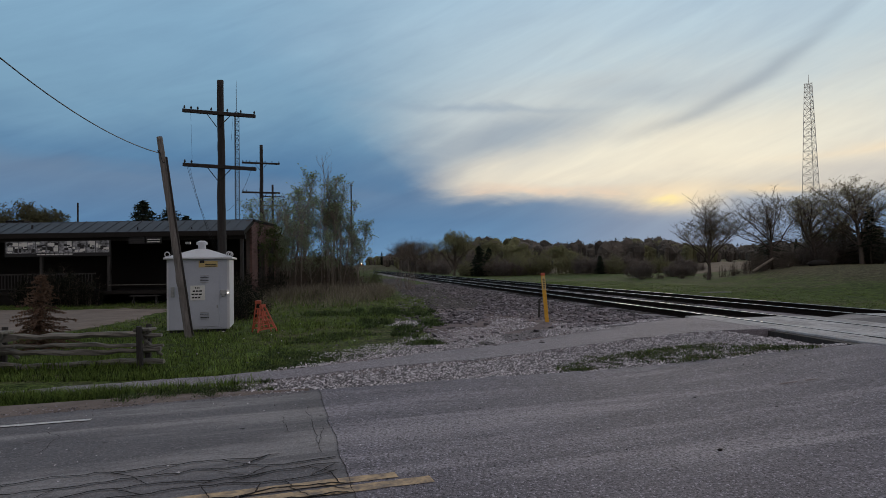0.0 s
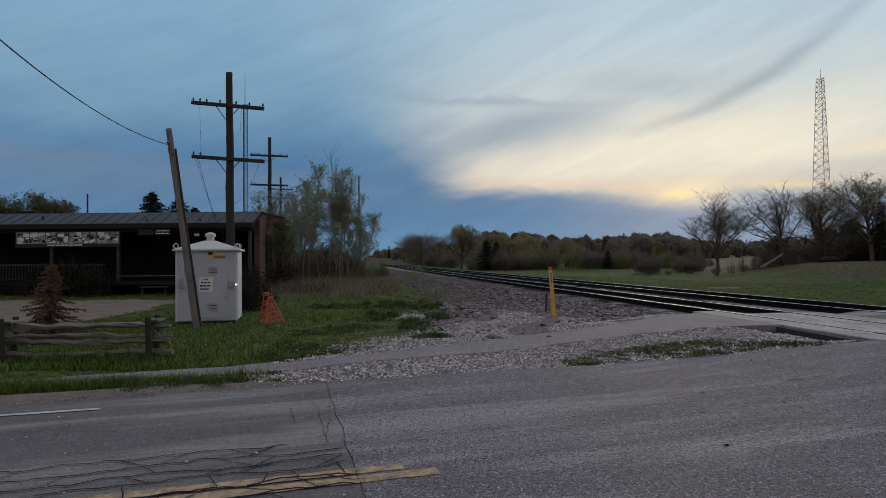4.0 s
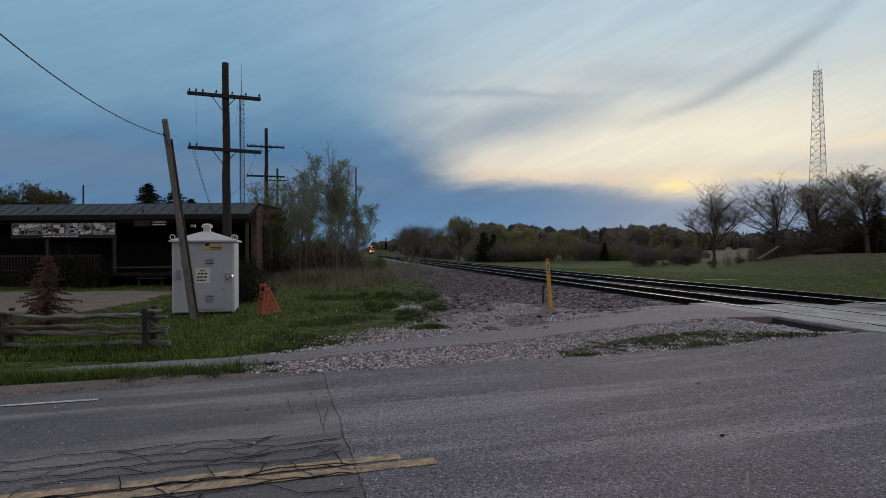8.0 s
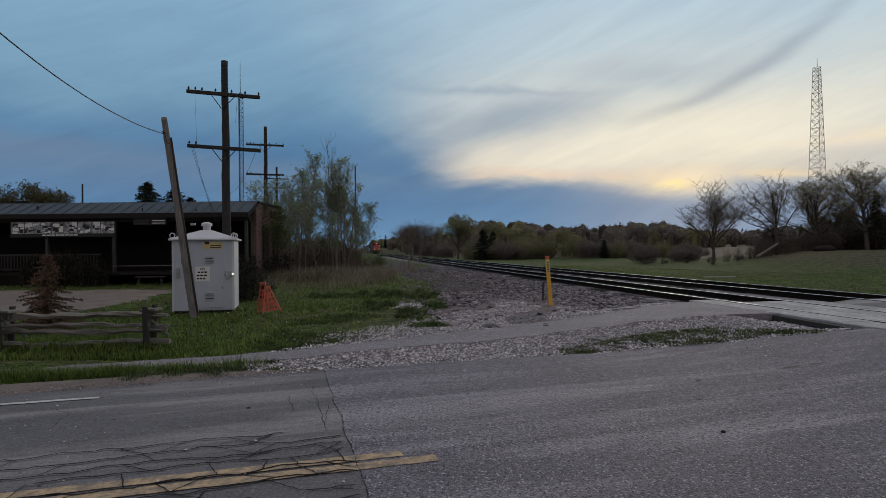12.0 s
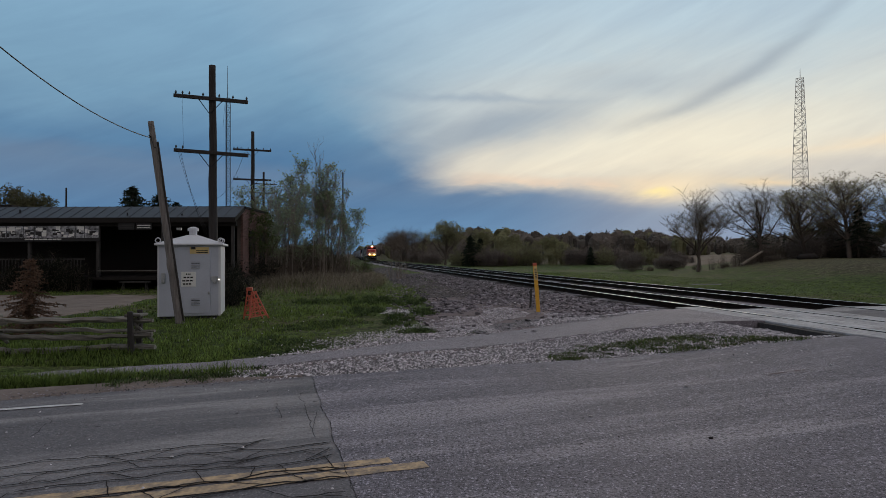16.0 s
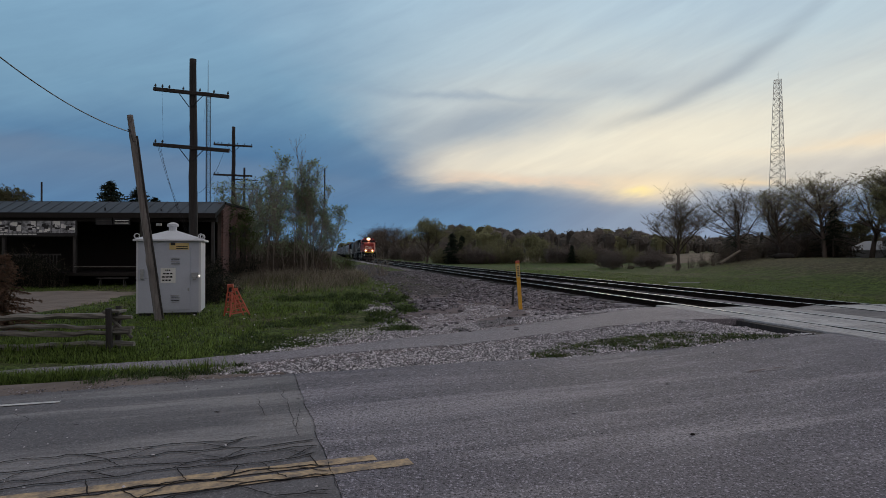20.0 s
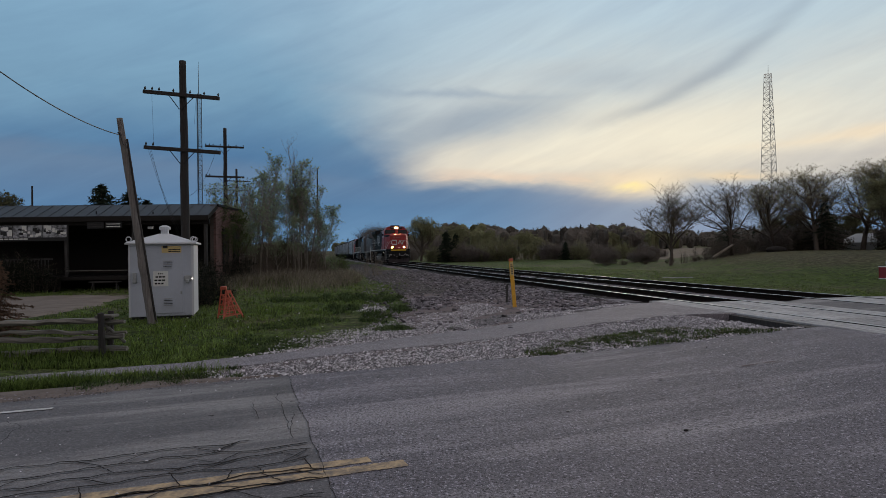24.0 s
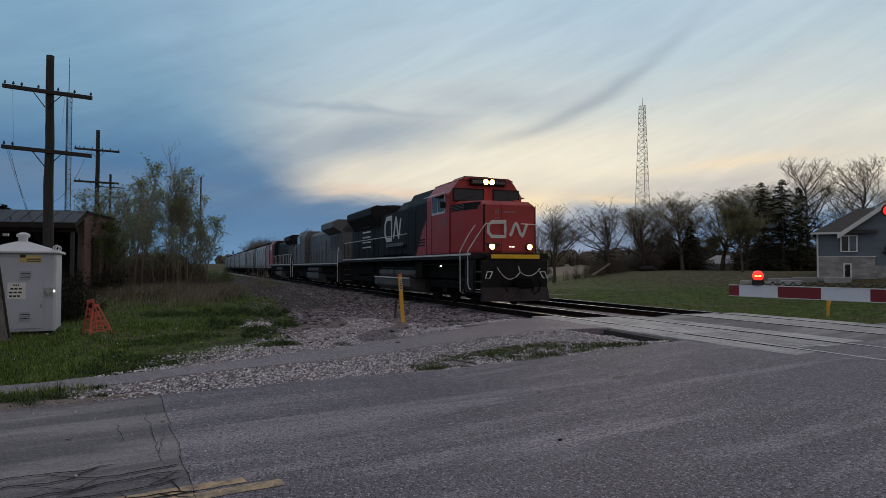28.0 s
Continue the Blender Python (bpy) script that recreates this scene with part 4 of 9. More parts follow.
def telegraph_pole(x, y, height, arms, label, lean=(0, 0), rz=6.0, n_ins=5, scale=1.0):
    z0 = land_z(x, y)
    t = thing("telegraph_pole", label, "telegraph pole", pose(x, y, z0 - 0.05, lean[0], lean[1], rz), "telegraph poles")
    m = rough_log((0, 0, 0), (0, 0, height), 0.160 * scale, 0.108 * scale, 40, x, 0.03)
    part("pole", m, POLE_WOOD, t, smooth=True)
    for k, (za, tilt) in enumerate(arms):
        L = 1.27 * scale
        arm = part("crossarm", Mesh().box(-L, L, -0.05, 0.05, -0.06, 0.06), POLE_WOOD, t, bevel=0.008, at=pose(0, -0.16 * scale, za, 0, tilt, 0))
        for sx in (-1, 1):
            part("arm_brace", Mesh().tube((sx * 0.42 * scale, -0.01, -0.04), (sx * 0.03, 0.03, -0.48 * scale), 0.014, 0.014, 5), IRON, arm)
            for j in range(n_ins):
                xx = sx * (0.28 + j * 0.235) * scale
                if k == 1 and (sx > 0 or j < n_ins - 2):
                    continue
                if k == 0 and ((sx > 0 and j in (1, 3)) or (sx < 0 and j == 1)):
                    continue
                part("insulator", Mesh().tube((xx, 0, 0.05), (xx, 0, 0.11), 0.015, 0.015, 6).tube((xx, 0, 0.09), (xx, 0, 0.13), 0.034, 0.037, 8).tube((xx, 0, 0.13), (xx, 0, 0.18), 0.03, 0.014, 8), INSULATOR, arm)
    return t


P1 = (-7.56, 22.0)
telegraph_pole(*P1, 8.32, ((7.14, 6.4), (5.30, 5.2)), "tall dark wooden telegraph pole with two weathered crossarms", lean=(0, -0.4), rz=-2)
telegraph_pole(-12.45, 44.0, 10.35, ((9.06, 2.4), (7.04, 1.8)), "dark wooden telegraph pole with two crossarms behind the saplings", rz=4)
telegraph_pole(-21.0, 79.0, 12.2, ((10.7, 2.0), (9.6, 2.0)), "far wooden telegraph pole rising out of the saplings", rz=4, scale=1.1)


def sagging(p, q, sag, n=18):
    p, q = Vector(p), Vector(q)
    return [p.lerp(q, k / n) + Vector((0, 0, -sag * 4 * (k / n) * (1 - k / n))) for k in range(n + 1)]


def leaning_pole():
    x, y = -6.58, 16.65
    z0 = land_z(x, y)
    top = Vector((-7.29 - x, -0.15, 5.14 - z0))
    t = thing("leaning_pole", "short grey wooden pole leaning in front of the signal case", "utility pole", pose(x, y, z0 - 0.06))
    m = rough_log((0, 0, 0), top, 0.112, 0.074, 60, 3.0, 0.07)
    part("pole", m, POLE_GREY, t, smooth=True)
    side = Vector((0.104, -0.04, 0))
    part("cable_guard", Mesh().path([top * 0.02 + side, top * 0.3 + side * 1.05, top * 0.55 + side * 1.0, top * 0.90 + side * 1.15], 0.026, 6), POLE_WOOD, t, "dark strip of cable guard")
    part("hook", Mesh().tube(top * 0.92 + Vector((-0.02, -0.1, 0)), top * 0.92 + Vector((-0.02, -0.2, 0.03)), 0.015), IRON, t)
    part("hanging_wire", Mesh().path(sagging(top * 0.93 + Vector((0, -0.11, 0)), top * 0.88 + Vector((0.10, -0.13, -0.05)), 0.12, 8), 0.008, 4), CABLE, t)
    part("staple", Mesh().box(-0.03, 0.09, -0.16, -0.12, 2.36, 2.42), GALV, t, at=pose(*(top * 0.02), 0, 0, 0))
    end = Vector((x, y, z0)) + top * 0.905 + Vector((-0.02, -0.12, 0))
    far = Vector((-7.0, 6.0, 6.42))
    single("overhead_wire", Mesh().path(sagging(end, far, 0.62, 28), 0.012, 6), CABLE, "thick black service wire sagging to the leaning pole", "wire")


leaning_pole()


def loose_wires():
    base = Vector((P1[0], P1[1], 0))
    a = base + Vector((-1.15, -0.2, 5.2))
    for k, d in enumerate((0.0, 0.18, -0.12)):
        single("drop_wire", Mesh().path(sagging(a + Vector((0.05 * k, 0, 0)), base + Vector((-0.15, -0.16, 2.3 + d)), 0.18 + 0.06 * k, 14), 0.0045, 4), CABLE, "thin slack wire dropping from a crossarm to its pole", "wire", group="drop wires")
    single("drop_wire", Mesh().path(sagging(base + Vector((1.1, -0.2, 5.15)), base + Vector((0.15, -0.16, 3.6)), 0.3, 14), 0.0045, 4), CABLE, "thin slack wire dropping from a crossarm to its pole", "wire", group="drop wires")
    single("drop_wire", Mesh().path([base + Vector((-1.0, -0.22, 7.1)), base + Vector((-0.95, -0.22, 5.3))], 0.0035, 4), CABLE, "thin slack wire dropping from a crossarm to its pole", "wire", group="drop wires")
    single("drop_wire", Mesh().path([base + Vector((0.45, -0.22, 6.85)), base + Vector((0.38, -0.22, 6.0))], 0.0035, 4), CABLE, "thin slack wire dropping from a crossarm to its pole", "wire", group="drop wires")


loose_wires()


def signal_case():
    t = thing("signal_case", "silver-grey painted steel railway signal case with pyramid roof", "signal case", pose(-7.60, 17.66, land_z(-7, 18) - 0.02, 0, 0, 13.5))
    W, Dp, H = 1.62, 1.55, 2.06
    part("body", Mesh().box(0, W, 0, Dp, 0.10, H), BOX_PAINT, t, bevel=0.015)
    part("base_frame", Mesh().box(0.05, W - 0.05, 0.05, Dp - 0.05, 0.0, 0.10), IRON, t)
    part("corner_trim", Mesh().box(W - 0.05, W + 0.012, -0.012, 0.02, 0.10, H), BOX_ROOF, t)
    part("corner_trim", Mesh().box(-0.012, 0.03, -0.012, 0.02, 0.10, H), BOX_ROOF, t)
    e = 0.09
    roof = Mesh().add([(-e, -e, H), (W + e, -e, H), (W + e, Dp + e, H), (-e, Dp + e, H), (-e, -e, H + 0.05), (W + e, -e, H + 0.05), (W + e, Dp + e, H + 0.05), (-e, Dp + e, H + 0.05),
                       (W / 2 - 0.14, Dp / 2 - 0.14, H + 0.31), (W / 2 + 0.14, Dp / 2 - 0.14, H + 0.31), (W / 2 + 0.14, Dp / 2 + 0.14, H + 0.31), (W / 2 - 0.14, Dp / 2 + 0.14, H + 0.31)],
                      [(3, 2, 1, 0), (0, 1, 5, 4), (1, 2, 6, 5), (2, 3, 7, 6), (3, 0, 4, 7), (4, 5, 9, 8), (5, 6, 10, 9), (6, 7, 11, 10), (7, 4, 8, 11), (8, 9, 10, 11)])
    part("roof", roof, BOX_ROOF, t, bevel=0.008)
    vent = part("vent", Mesh().tube((W / 2, Dp / 2, H + 0.30), (W / 2, Dp / 2, H + 0.44), 0.11, 0.11, 14), BOX_ROOF, t, smooth=False)
    part("vent_cap", Mesh().tube((W / 2, Dp / 2, H + 0.43), (W / 2, Dp / 2, H + 0.50), 0.155, 0.155, 14).tube((W / 2, Dp / 2, H + 0.50), (W / 2, Dp / 2, H + 0.55), 0.155, 0.06, 14), BOX_ROOF, vent)
    for x, y in ((0.0, 0.0), (W, 0.0), (W, Dp * 0.35)):
        ring = Mesh()
        c = Vector((x, y, H + 0.14))
        pts = [c + Vector((0.065 * math.cos(a), 0, 0.065 * math.sin(a))) for a in [2 * math.pi * k / 10 for k in range(11)]]
        part("lifting_eye", ring.path(pts, 0.017, 6).tube((x, y, H + 0.02), (x, y, H + 0.08), 0.02), BOX_ROOF, t)
    door = part("door", Mesh().box(0.44, 1.36, -0.022, -0.003, 0.18, 1.93), BOX_PAINT, t, bevel=0.006)
    for zc in (1.52, 0.50):
        lou = part("louvre", Mesh().box(0.84, 1.10, -0.028, -0.0225, zc - 0.13, zc + 0.12), BOX_PAINT, door)
        for k in range(5):
            part("slat", Mesh().box(0.86, 1.08, -0.042, -0.026, zc - 0.11 + 0.045 * k, zc - 0.095 + 0.045 * k), IRON if k % 2 else GALV, lou)
    part("latch", Mesh().box(1.39, 1.56, -0.10, -0.003, 1.06, 1.20).box(1.43, 1.51, -0.13, -0.10, 1.00, 1.10), GALV, t, "grey cast latch box", bevel=0.01)
    part("side_box", Mesh().box(0.10, 0.19, -0.09, -0.003, 1.02, 1.30), GALV, t, "small grey steel box on the case", bevel=0.01)
    part("handle", Mesh().box(1.29, 1.33, -0.06, -0.003, 0.70, 0.78), GALV, t)
    # bright point on the case, drawn as a glowing bead
    part("glow_spot", Mesh().ball((W - 0.03, -0.03, 1.11), 0.017, 8, 6), LAMP_SMALL, t, "small glowing bead")
    part("sign", Mesh().box(0.60, 0.98, -0.03, -0.024, 0.92, 1.33), LABEL_WHITE, t, "white notice with dark lettering")
    for k, (a, b) in enumerate(((0.72, 0.86), (0.66, 0.92), (0.63, 0.92), (0.64, 0.88))):
        for j in range(3):
            xa = a + (b - a) * j / 3
            part("text_bar", Mesh().box(xa, xa + (b - a) / 3 - 0.02, -0.033, -0.0305, 1.245 - 0.09 * k, 1.285 - 0.09 * k), INK, t)
    part("warning_label", Mesh().box(0.82, 1.32, -0.029, -0.024, 1.83, 2.01), LABEL_YELLOW, t, "orange and black warning label")
    for k in range(3):
        part("text_bar", Mesh().box(0.85 if k == 0 else 0.99, 0.97 if k == 0 else 1.29, -0.032, -0.0295, 1.90 - 0.05 * (k - 1), 1.925 - 0.05 * (k - 1) + 0.05 * (k == 0)), INK, t)
    for zz in (1.42, 1.0, 0.42, 0.75):
        part("bolt", Mesh().box(0.46, 0.56, -0.014, -0.003, zz, zz + 0.018), GALV, t)
    return t


signal_case()


def barricade():
    """Two lattice panels hinged at the top; one has splayed out and sunk."""
    x, y = -4.86, 17.45
    t = thing("folding_barricade", "faded orange plastic folding barricade standing askew in grass", "barricade", pose(x, y, land_z(x, y) - 0.02, 0, 0, 14))
    for at, hi in ((pose(-0.09, 0.15, 0, 12, -3, -14), 0.86), (pose(0.07, -0.12, 0, -15, -8, 10), 0.76)):
        k = hi / 0.94
        f = part("panel_frame", Mesh().tube((-0.26, 0, 0), (-0.05, 0, hi), 0.023, 0.020).tube((0.26, 0, 0), (0.05, 0, hi), 0.023, 0.020)
                 .box(-0.08, 0.08, -0.028, 0.028, hi - 0.05, hi + 0.03), ORANGE, t, at=at)
        for z in (0.12, 0.27, 0.42, 0.57, 0.71):
            wd = 0.26 - 0.21 * z / 0.94
            part("rib", Mesh().box(-wd, wd, -0.013, 0.013, z * k, z * k + 0.03), ORANGE, f)
        for a, b in ((-0.21, 0.03), (0.21, -0.03), (-0.08, -0.04), (0.08, 0.04)):
            part("rib", Mesh().tube((a, 0, 0.13 * k), (b, 0, 0.72 * k), 0.015, 0.015, 5), ORANGE, f)


barricade()


def marker_post():
    x, y = 2.93, 18.3
    t = thing("marker_post", "yellow plastic cable marker post standing in gravel", "marker post", pose(x, y, land_z(x, y) - 0.03, 0, -4.2, 8))
    part("post", Mesh().box(-0.055, 0.055, -0.02, 0.02, 0, 1.42), POST_YELLOW, t, bevel=0.008)
    part("cap", Mesh().box(-0.06, 0.06, -0.025, 0.025, 1.38, 1.46), ORANGE, t, "orange-red top", bevel=0.01)
    part("label_strip", Mesh().box(-0.045, 0.045, -0.024, -0.0205, 0.98, 1.36), LABEL_YELLOW, t)
    for k in range(6):
        part("text_bar", Mesh().box(-0.03, 0.03, -0.027, -0.0245, 1.02 + 0.05 * k, 1.045 + 0.05 * k), INK, t)
    single("stake", Mesh().box(-0.03, 0.03, -0.02, 0.02, -0.05, 0.62).box(-0.06, 0.02, -0.03, 0.0, 0.48, 0.56), POST_GREY, "short grey wooden stake beside the marker post", "stake", pose(x - 0.03, y + 1.4, land_z(x, y), 0, 3, 0))


marker_post()


def split_rail(L, r, seed):
    """A riven rail: a wavy, faceted length of wood along x."""
    rnd = random.Random(seed)
    m = Mesh()
    n, k = 13, 7
    for i in range(n + 1):
        c = Vector((L * i / n, 0.030 * math.sin(i * 0.8 + seed), 0.018 * math.sin(i * 0.55 + seed * 2) + 0.012 * math.sin(i * 2.3 + seed)))
        for j in range(k):
            a = 2 * math.pi * j / k
            rr = r * (0.62 + 0.62 * rnd.random()) * (0.85 if i in (0, n) else 1)
            m.v.append(tuple(c + Vector((0, math.cos(a) * rr * 1.15, math.sin(a) * rr * 0.85))))
    m.f = [(i * k + j, i * k + (j + 1) % k, (i + 1) * k + (j + 1) % k, (i + 1) * k + j) for i in range(n) for j in range(k)]
    m.f += [tuple(range(k - 1, -1, -1)), tuple(range(n * k, n * k + k))]
    return m


def rail_fence():
    x1, y1, x0, y0 = -5.22, 11.2, -7.62, 11.05
    z = land_z(-6, 11.1) - 0.03
    t = thing("split_rail_fence", "old silvered split-rail fence in long grass", "fence", pose(x1, y1, z, 0, 0, 180 + math.degrees(math.atan2(y1 - y0, x1 - x0))))
    seg = 2.45
    for s in range(4):
        for k, (zz, r) in enumerate(((0.16, 0.060), (0.37, 0.058), (0.45, 0.040), (0.63, 0.058))):
            a = -0.32 + s * seg
            part("rail", split_rail(seg + 0.62, r, s * 5 + k), GREY_WOOD, t, at=pose(a, (0.06 if (s + k) % 2 else -0.06), zz + 0.015 * s - 0.03 * (k == 3) * s, 0, (-0.8 + 0.5 * k) * (1 if s % 2 else -1), (2.0 if s % 2 else -2.0)))
        for sy in (-0.16, 0.17):
            part("post", Mesh().tube((0, 0, -0.1), (0.0, 0, 0.80), 0.058, 0.050, 7), POLE_WOOD, t, at=pose(s * seg, sy, 0, 3 if sy < 0 else -4, 0, 0))
        part("brace", Mesh().tube((0.16, -0.25, 0.08), (-0.12, 0.1, 0.74), 0.035, 0.03, 6), GREY_WOOD, t, at=pose(s * seg, 0, 0))
        part("brace", Mesh().tube((-0.22, -0.22, 0.25), (0.02, 0.1, 0.62), 0.03, 0.028, 6), GREY_WOOD, t, at=pose(s * seg, 0, 0))
        part("tie_block", Mesh().box(-0.14, 0.12, -0.24, 0.24, 0.70, 0.75), GREY_WOOD, t, at=pose(s * seg, 0, 0, 2, 0, 6), bevel=0.01)


rail_fence()


def patch(name, poly, mat, lift, label, category="ground", wob=0.25, sub=3, kind="structure", step=0.6, hz=None):
    """A sheet over the ground with an irregular outline: a fan of rings about its middle."""
    pts = []
    for (ax, ay), (bx, by) in zip(poly, poly[1:] + poly[:1]):
        n = max(2, int(math.hypot(bx - ax, by - ay) / step))
        for k in range(n):
            px, py = ax + (bx - ax) * k / n, ay + (by - ay) * k / n
            pts.append((px + wob * noise.noise(Vector((px * 1.1, py * 1.1, 3.3))), py + wob * noise.noise(Vector((px * 1.1, py * 1.1, 8.8)))))
    bm = bmesh.new()
    bm.faces.new([bm.verts.new((px, py, 0)) for px, py in pts])
    bmesh.ops.triangulate(bm, faces=bm.faces)
    for k in range(sub):
        bmesh.ops.subdivide_edges(bm, edges=[e for e in bm.edges if e.calc_length() > 0.9], cuts=1, use_grid_fill=False)
        bmesh.ops.triangulate(bm, faces=bm.faces)
    for v in bm.verts:
        edge = 0.0 if v.is_boundary else 1.0
        v.co.z = hz(v.co.x, v.co.y) - 0.04 * (1 - edge) if hz else land_z(v.co.x, v.co.y) + lift * edge - 0.02 * (1 - edge)
    bmesh.ops.recalc_face_normals(bm, faces=bm.faces)
    me = bpy.data.meshes.new(name)
    bm.to_mesh(me)
    bm.free()
    me.materials.append(mat)
    return tagged(new(name, me), label, category, kind=kind)


patch("driveway", [(-34, 16.5), (-12.8, 18.0), (-11.0, 18.7), (-10.6, 22), (-12.0, 28.4), (-14.5, 29.4), (-22, 29.6), (-44, 29.5)], SAND, 0.035, "pale dusty gravel driveway in front of the dark building", "driveway")
patch("gravel_apron", [(-3.6, 10.15), (-1.6, 12.6), (-0.3, 13.2), (-0.9, 17.0), (-0.2, 22), (-0.6, 26), (4.5, 26), (5.2, 22.0), (7.0, 15.6), (4.9, 13.7), (2.2, 12.0), (0.4, 10.9), (-1.4, 8.95), (-3.6, 8.75)], DIRT_PLAIN, 0.03, "dark cinder soil and crushed stone beside the railway", "gravel", 0.35)


patch("cinder_path", [(-0.7, 25.6), (-1.2, 32), (-3.4, 45), (-10, 95), (-6.5, 95), (-0.9, 45), (2.4, 32), (4.6, 25.6)], CINDER, 0.034, "dark cinder strip beside the railway", "gravel", 0.35)


# ---------------------------------------------------------------- the dark building
def old_station():
    x0, x1, yf, yb, yw = -46.0, -10.45, 33.6, 35.0, 40.0
    z0 = land_z(-17, 34) - 0.02
    t = thing("station_building", "long dark brick building with a sheet-metal porch roof", "building", pose(0, 0, z0))
    ze, zr = 3.79, 4.49
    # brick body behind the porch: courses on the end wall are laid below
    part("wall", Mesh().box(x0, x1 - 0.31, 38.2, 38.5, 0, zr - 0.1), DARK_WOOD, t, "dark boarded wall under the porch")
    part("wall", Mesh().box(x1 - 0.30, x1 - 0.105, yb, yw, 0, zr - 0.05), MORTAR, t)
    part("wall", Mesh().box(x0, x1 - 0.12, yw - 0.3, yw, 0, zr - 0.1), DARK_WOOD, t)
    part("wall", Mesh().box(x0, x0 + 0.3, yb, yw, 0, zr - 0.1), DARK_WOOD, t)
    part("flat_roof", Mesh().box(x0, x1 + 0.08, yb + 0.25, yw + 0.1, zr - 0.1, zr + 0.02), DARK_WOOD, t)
    # metal porch roof in sheets with standing seams
    n = 58
    for k in range(n):
        a, b = x0 + (x1 + 0.02 - x0) * k / n, x0 + (x1 + 0.02 - x0) * (k + 1) / n
        sheet = Mesh().prism([(yf, ze), (yb + 0.3, zr), (yb + 0.3, zr + 0.03), (yf, ze + 0.03)], a + 0.004, b - 0.004, "x")
        part("roof_sheet", sheet, ROOF_METAL, t)
    seams = Mesh()
    for k in range(n + 1):
        a = x0 + (x1 + 0.02 - x0) * k / n
        seams.prism([(yf, ze + 0.03), (yb + 0.3, zr + 0.03), (yb + 0.3, zr + 0.055), (yf, ze + 0.055)], a - 0.012, a + 0.012, "x")
    part("roof_seams", seams, ROOF_METAL, t)
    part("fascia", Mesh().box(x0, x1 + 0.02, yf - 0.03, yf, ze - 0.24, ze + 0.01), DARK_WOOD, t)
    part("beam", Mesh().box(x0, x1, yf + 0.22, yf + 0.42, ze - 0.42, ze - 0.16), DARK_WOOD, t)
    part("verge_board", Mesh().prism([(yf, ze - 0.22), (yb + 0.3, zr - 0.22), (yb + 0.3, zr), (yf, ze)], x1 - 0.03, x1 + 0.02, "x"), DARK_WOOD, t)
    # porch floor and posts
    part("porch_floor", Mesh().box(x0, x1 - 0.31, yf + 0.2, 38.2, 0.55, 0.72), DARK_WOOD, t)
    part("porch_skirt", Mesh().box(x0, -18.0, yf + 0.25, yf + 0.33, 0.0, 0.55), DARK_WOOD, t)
    for px in (-10.65, -14.3, -17.68, -21.25, -25.3, -29, -33, -37):
        part("post", Mesh().box(px - 0.075, px + 0.075, yf + 0.24, yf + 0.42, 0.70 if px < -15 else 0, ze - 0.42), POST_GREY, t, bevel=0.01)
    # balustrade
    part("handrail", Mesh().box(x0, -18.4, yf + 0.28, yf + 0.36, 1.62, 1.70), POST_GREY, t)
    part("bottom_rail", Mesh().box(x0, -18.4, yf + 0.28, yf + 0.36, 0.86, 0.92), POST_GREY, t)
    bal = Mesh().box(-0.02, 0.02, -0.02, 0.02, 0, 0.72).data("baluster", POST_GREY)
    for k in range(90):
        part("baluster", bal, POST_GREY, t, at=pose(-18.6 - 0.17 * k, yf + 0.32, 0.91))
    part("loading_edge", Mesh().box(-17.6, -13.2, yf + 0.05, yf + 0.14, 1.02, 1.06), GREY_WOOD, t, "pale edge of a loading ledge")
    # chimney stub and pipes
    part("chimney", Mesh().box(-26.3, -25.2, 38.5, 39.2, zr, zr + 0.42), DARK_WOOD, t)
    part("vent_pipe", Mesh().tube((-22.0, 34.3, 3.98), (-22.0, 34.3, 4.30), 0.05), IRON, t)
    part("vent_pipe", Mesh().tube((-16.16, 33.9, 3.8), (-16.16, 33.9, 4.09), 0.04), IRON, t)
    part("vent_pipe", Mesh().tube((-13.3, 33.9, 3.7), (-13.3, 33.9, 4.03), 0.04), IRON, t)
    # banner of photographs and small signboards below the eave
    b = part("banner", Mesh().box(-23.1, -17.5, yf + 0.14, yf + 0.17, ze - 1.20, ze - 0.38), INK, t, "long dark banner with pale printed pictures")
    rnd = random.Random(5)
    xx = -23.04
    while xx < -17.9:
        wd = min(rnd.uniform(0.4, 0.9), -17.55 - xx)
        pic = part("printed_picture", Mesh().box(xx, xx + wd - 0.03, yf + 0.131, yf + 0.138, ze - 1.02, ze - 0.40), BANNER, b)
        for q in range(9):
            px, pz = xx + rnd.uniform(0, wd - 0.2), ze - 1.0 + rnd.uniform(0, 0.45)
            part("print_shape", Mesh().box(px, min(px + rnd.uniform(0.06, 0.3), xx + wd - 0.04), yf + 0.126 - 0.0004 * q, yf + 0.1305 - 0.0004 * q, pz, min(pz + rnd.uniform(0.04, 0.22), ze - 0.41)), INK if q % 2 else LABEL_WHITE, pic)
        xx += wd
    for q in range(8):
        part("text_bar", Mesh().box(-21.4 + 0.24 * q, -21.2 + 0.24 * q, yf + 0.13, yf + 0.138, ze - 1.12, ze - 1.06), LABEL_WHITE, b)
    for sx in (-16.1, -15.2):
        s = part("signboard", Mesh().box(sx - 0.42, sx + 0.42, yf + 0.05, yf + 0.09, ze - 0.60, ze - 0.26), INK, t, "small dark signboard with white lettering")
        for q in range(2):
            part("text_bar", Mesh().box(sx - 0.34, sx + 0.34, yf + 0.04, yf + 0.0465, ze - 0.40 - 0.13 * q, ze - 0.36 - 0.13 * q), LABEL_WHITE if sx > -16 else POST_GREY, s)
